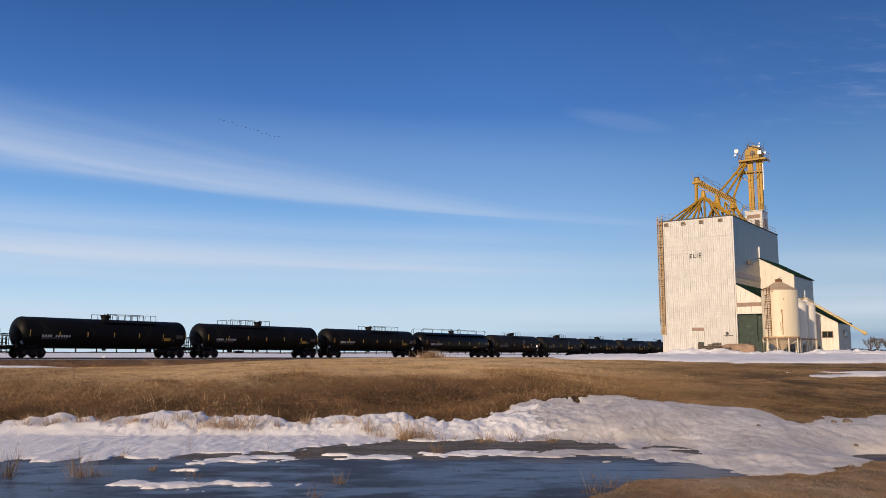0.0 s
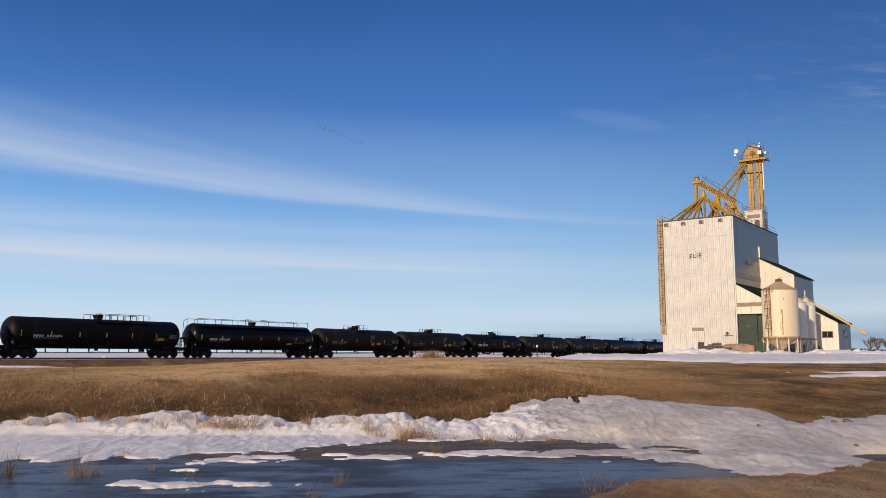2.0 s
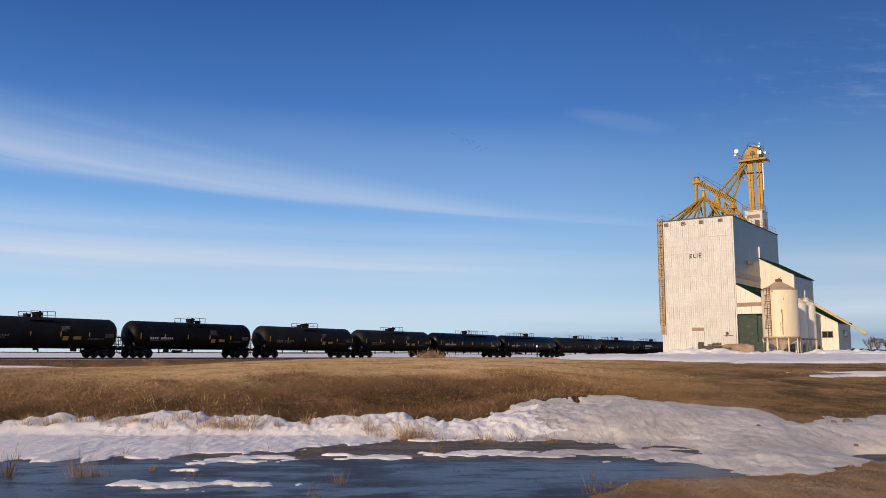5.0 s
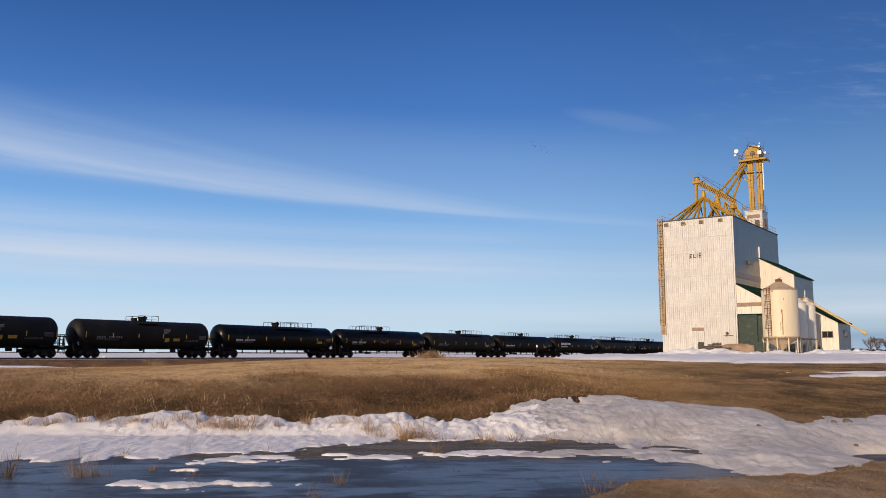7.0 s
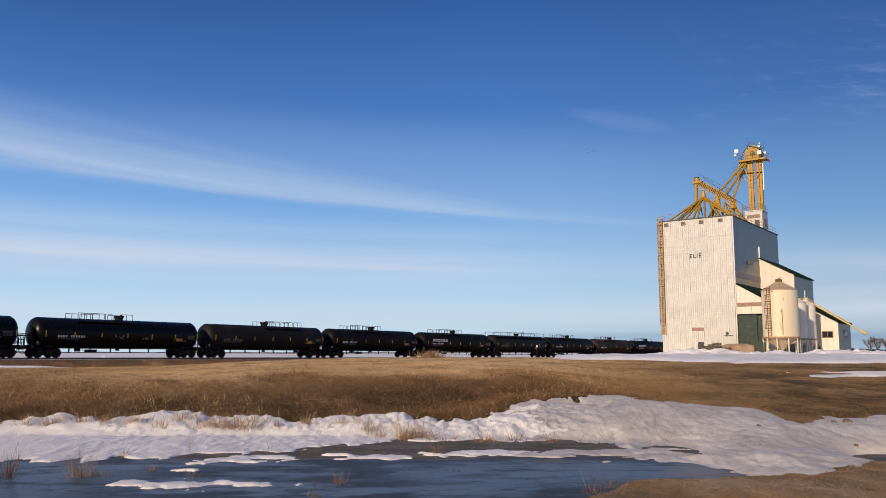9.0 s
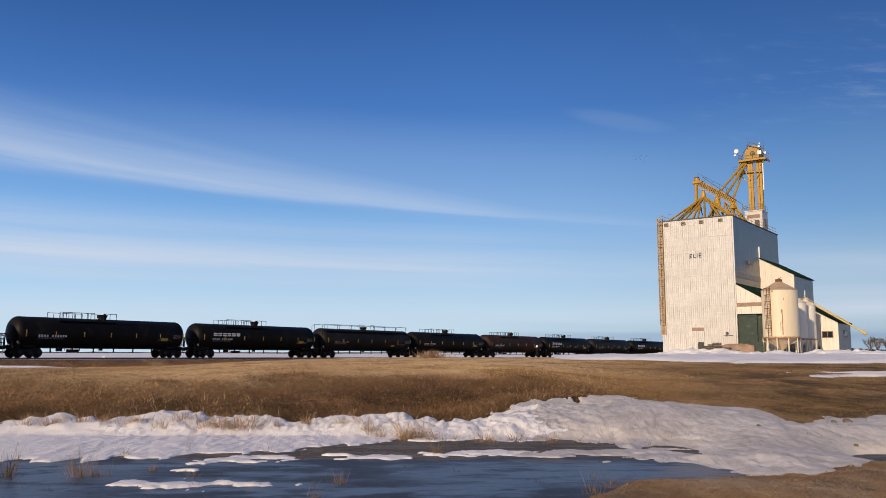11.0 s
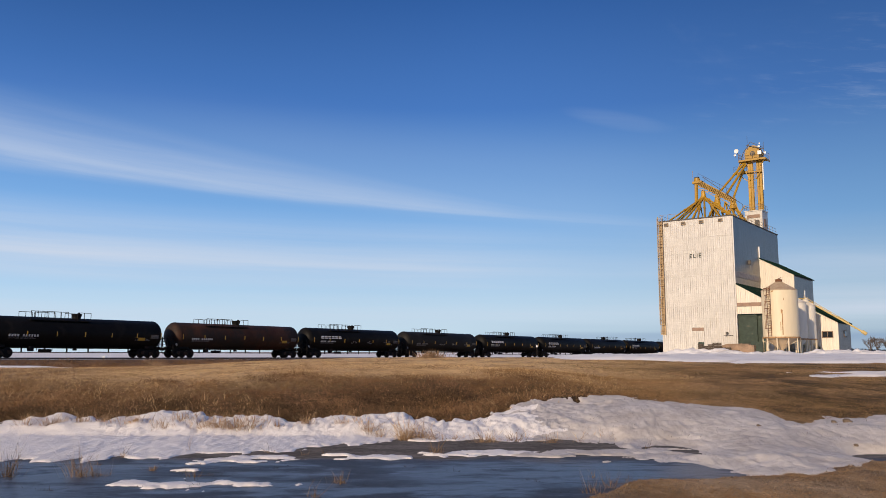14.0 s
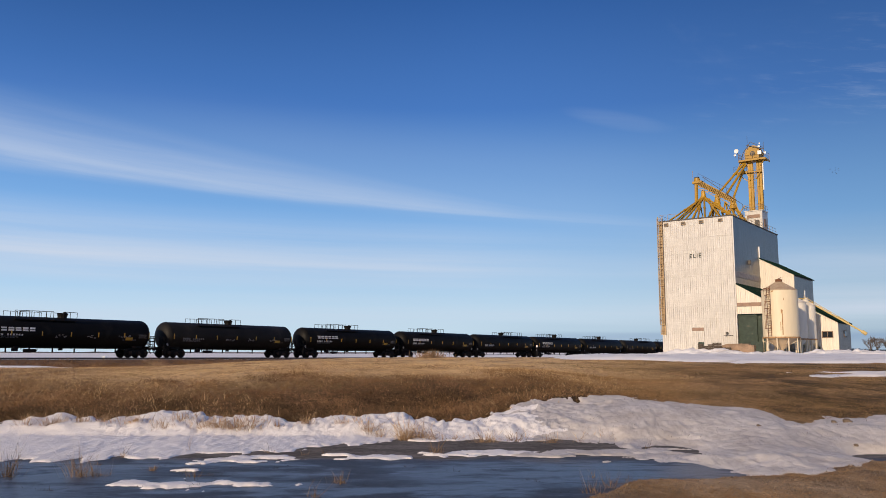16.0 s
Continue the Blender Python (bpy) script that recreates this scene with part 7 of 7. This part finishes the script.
def tuft(x, y, n, h, spread, material, seed, label, upright=False):
    rng = np.random.default_rng(seed)
    a, r = rng.uniform(0, 2 * np.pi, n), np.abs(rng.normal(0, spread, n))
    px, py = x + r * np.cos(a), y + 0.6 * r * np.sin(a)
    pz = np.maximum(np.maximum(snow_z(px, py), ground_z(px, py)), 0.0) - 0.02
    length = (0.2 + 0.8 * rng.uniform(0, 1, n) ** 1.6) * h
    el = rng.uniform(0.8, 1.55, n) if upright else rng.uniform(0.35, 1.5, n)
    az = a + rng.normal(0, 0.8, n)
    bend = rng.uniform(-0.3, 0.9, n) if upright else rng.uniform(-0.1, 1.5, n)
    rows = [np.stack([px, py, pz], 1)]
    for i in range(3):
        e = el - bend * i * 0.6
        rows.append(rows[-1] + np.stack([np.cos(az) * np.cos(e), np.sin(az) * np.cos(e), np.sin(e)], 1) * (length / 3)[:, None])
        rows[-1][:, 2] = np.maximum(rows[-1][:, 2], pz + 0.025)
    f = rng.uniform(-0.9, 0.9, n)
    off = np.stack([np.cos(f), np.sin(f), np.zeros(n)], 1) * (rng.uniform(0.4, 1.0, n) * 0.00052 * y)[:, None] / 2
    co = np.stack([rows[0] - off, rows[0] + off, rows[1] - off, rows[1] + off, rows[2] - off * 0.7, rows[2] + off * 0.7, rows[3]], 1).reshape(-1, 3)
    b = np.arange(n)[:, None] * 7
    tri = np.concatenate([b + [0, 1, 3], b + [0, 3, 2], b + [2, 3, 5], b + [2, 5, 4], b + [4, 5, 6]], 0)
    return tagged(quick_mesh("grass_tuft", co, tri, material), label, "grass tuft", "tufts standing in snow and ice", "stuff")


def build_tufts():
    rng = random.Random(21)
    # reeds along the step between the upper bank of snow and the shelf on the ice: x, y, height, stalks, spread
    spots = [(-8.68, 17.6, 0.30, 40, 0.16), (-8.16, 17.6, 0.36, 90, 0.14), (-7.6, 17.7, 0.30, 50, 0.12), (-7.1, 17.7, 0.32, 55, 0.16), (-6.45, 17.6, 0.30, 60, 0.14), (-5.75, 17.4, 0.26, 60, 0.16),
             (-5.5, 17.9, 0.34, 50, 0.20), (-4.95, 17.5, 0.40, 60, 0.18), (-4.6, 17.4, 0.36, 90, 0.18), (-4.25, 17.3, 0.42, 110, 0.20), (-3.9, 17.3, 0.36, 50, 0.16), (-3.4, 17.4, 0.26, 30, 0.12),
             (-2.83, 17.6, 0.32, 60, 0.12), (-2.1, 17.6, 0.30, 40, 0.12), (-1.5, 17.1, 0.34, 80, 0.16), (-1.2, 16.9, 0.26, 40, 0.12), (-0.72, 16.5, 0.52, 130, 0.13), (-0.45, 16.6, 0.42, 70, 0.16),
             (-0.2, 16.4, 0.28, 40, 0.14), (0.25, 16.5, 0.2, 16, 0.14), (0.8, 16.1, 0.34, 70, 0.16), (1.36, 16.3, 0.36, 40, 0.14), (2.04, 16.0, 0.30, 36, 0.10), (2.6, 16.1, 0.36, 8, 0.14), (3.2, 16.4, 0.22, 10, 0.2)]
    for i, (x, y, h, n, sp) in enumerate(spots):
        tuft(x, y - 0.25, int(n * 1.5), h * 1.5, sp, "reed", i * 7, "reddish dry reeds bent over on the snow")
        tuft(x + rng.uniform(-0.3, 0.3), y + rng.uniform(-0.15, 0.25), max(6, n // 3), h * 1.2, sp, "straw", i * 7 + 3, "thin pale reeds standing in the snow")
    for i, (x, y, h, n) in enumerate([(-4.94, 11.5, 0.62, 60), (-4.75, 11.6, 0.4, 40), (-5.96, 11.5, 0.75, 46), (-6.1, 11.3, 0.5, 30), (-1.51, 9.95, 0.42, 22), (-1.31, 10.95, 0.26, 40), (-0.13, 13.9, 0.42, 30),
                                      (-5.19, 13.6, 0.50, 12), (-2.24, 13.9, 0.2, 8), (-1.99, 14.1, 0.18, 8), (-2.94, 14.2, 0.25, 10), (-4.19, 12.1, 0.20, 26), (-3.4, 11.5, 0.16, 26), (-3.24, 11.65, 0.12, 14),
                                      (1.8, 10.2, 0.36, 30), (2.1, 10.6, 0.34, 26), (2.2, 9.95, 0.2, 40), (2.05, 11.4, 0.30, 8), (3.6, 14.8, 0.35, 8), (-5.5, 12.5, 0.14, 12), (-6.4, 12.6, 0.14, 10), (-5.2, 12.7, 0.10, 10)]):
        tuft(x, y, int(n * 1.5), h, 0.03 + 0.0014 * n, "reed_dark", 100 + i, "thin dry grass standing in the ice", upright=i % 3 != 1)
    # bits of weed and litter frozen into the ice
    g = np.random.default_rng(77)
    for i in range(46):
        x, y = g.uniform(-6.6, -2.2), g.uniform(10.4, 13.0)
        if i > 34:
            x, y = g.uniform(-2.0, 1.5), g.uniform(10.2, 13.4)
        tuft(x, y, int(g.integers(4, 12)), g.uniform(0.05, 0.13), g.uniform(0.03, 0.12), "litter", 400 + i, "dark bits of weed frozen into the ice")
    # dead bits blown onto the snow
    for i, (x, y, n, sp) in enumerate([(4.6, 15.6, 110, 1.6), (6.6, 14.6, 90, 1.4), (3.2, 17.4, 80, 1.2), (4.9, 20.0, 60, 0.35), (7.9, 16.2, 60, 0.9), (-5.5, 18.4, 110, 1.6), (-2.0, 18.2, 90, 1.3), (-8.0, 18.3, 90, 1.0), (0.9, 17.8, 60, 1.0)]):
        tuft(x, y, n, 0.09, sp, "litter", 500 + i, "dark bits of dead grass scattered on the snow")
    # single stout stalks
    for i, (x, y, h) in enumerate([(-2.08, 18.8, 0.42), (-0.86, 19.3, 0.30), (-4.13, 19.1, 0.34), (-3.75, 18.9, 0.30), (-3.2, 18.8, 0.28), (-5.97, 19.5, 0.32), (1.56, 19.5, 0.2), (2.78, 20.1, 0.24), (-4.35, 14.3, 0.45), (-6.9, 18.6, 0.26)]):
        tuft(x, y, 5, h, 0.02, "straw", 200 + i, "stout single dry stalks on the snow edge", upright=True)
    tuft(-0.95, 62.0, 700, 0.8, 0.6, "reed", 300, "clump of tall reddish weeds near the track", upright=True)
    tuft(-21.0, 60.0, 90, 0.9, 0.5, "reed", 301, "clump of tall reddish weeds near the track", upright=True)


build_tufts()


def build_cabinet():
    x, y = -82.0, 200.0
    z = float(snow_z(np.array([x]), np.array([y]))[0])
    c = thing("equipment_cabinet", Matrix.Translation((x, y, z - 0.2)), "small white equipment cabinet in the far snowy field", "cabinet")
    bm = B()
    box(bm, -0.45, 0.45, -0.4, 0.4, 0, 0.75, 0.05)
    part("body", bm, "white", c)
    bm = B()
    box(bm, -0.5, 0.5, -0.45, 0.45, 0.75, 0.82, 0.02)
    part("lid", bm, "white", c)


build_cabinet()

# ================= geese =================
GEESE = []
GOOSE_D = 620.0


def build_geese():
    rng = random.Random(3)
    first = None
    for i in range(15):
        if first is None:
            g = thing("goose", Matrix.Identity(4), "far-off dark goose flying in a skein", "bird", "geese in a skein")
            bm = B()
            lathe(bm, [(0.0, -0.55), (0.12, -0.42), (0.19, -0.1), (0.17, 0.15), (0.08, 0.38), (0.05, 0.62), (0.06, 0.72), (0.0, 0.82)], 8, Matrix.Rotation(math.pi / 2, 4, "Y"))
            part("body", bm, "bird", g)
            for sy in (-1, 1):
                bm = B()
                prism(bm, [(-0.22, -0.02), (0.24, -0.02), (0.24, 0.03), (-0.22, 0.03)], 0, sy * 0.45)
                prism(bm, [(-0.30, 0.10), (0.12, 0.10), (0.14, 0.14), (-0.28, 0.14)], sy * 0.40, sy * 0.95)
                w = part("wing", bm, "bird", g)
            first = g
        else:
            g = copy_thing(first, Matrix.Identity(4))
        GEESE.append((g, i, rng.uniform(-1, 1), rng.uniform(-1, 1)))


build_geese()


# ================= panels of the walls, last =================
lay_panels()


def goose_place(az, el, t):
    far = GOOSE_D + 45.0 * t
    return Vector((far * math.sin(az), far * math.cos(az), EYE + far * math.tan(el)))


def motions():
    # train: steady speed towards the camera's left
    for car, s0 in TRAIN:
        rows = [(t, car_pose(s0 - SPEED * t)) for t in (0.0, 4.0, 8.0, 12.0, 16.0)]
        walk(car, rows)
    # wheels: one turning action for each of a truck's two axle places
    shared = {}
    for ws, ax in WHEELSETS:
        if ax in shared:
            continue
        rows = []
        for k in range(16 * FPS + 1):
            rows.append((k / FPS, pose(ax, 0, 0.457) @ Matrix.Rotation(-SPEED * k / FPS / 0.457, 4, "Y")))
        walk(ws, rows)
        shared[ax] = ws.animation_data.action
    for ob in scene.objects:
        if ob.name.startswith("wheelset") and ob.animation_data is None:
            act = shared[-0.889 if ob.location.x < 0 else 0.889]
            ob.rotation_mode = "QUATERNION"
            ob.animation_data_create().action = act
            ob.animation_data.action_slot = act.slots[0]
    # geese: head and tail of the skein over time, azimuth and elevation
    times = [0.0, 1.5, 3.5, 7.0, 9.0, 12.5, 14.5, 16.0]
    tail = [(-0.273, 0.272), (-0.186, 0.273), (-0.071, 0.270), (0.108, 0.254), (0.176, 0.241), (0.293, 0.222), (0.396, 0.208), (0.45, 0.20)]
    head = [(-0.203, 0.255), (-0.126, 0.252), (-0.022, 0.250), (0.136, 0.239), (0.193, 0.238), (0.306, 0.219), (0.404, 0.206), (0.457, 0.198)]
    for g, i, j1, j2 in GEESE:
        f = i / 14
        rows = []
        for t, a, b in zip(times, tail, head):
            jit = 0.0012 + 0.0022 * min(1, t / 7)
            rows.append((t, Matrix.Translation(goose_place(a[0] + (b[0] - a[0]) * f + 0.5 * jit * j1, a[1] + (b[1] - a[1]) * f + jit * j2, t)) @ pose(0, 0, 0, 0, 0, -8)))
        walk(g, rows)


motions()
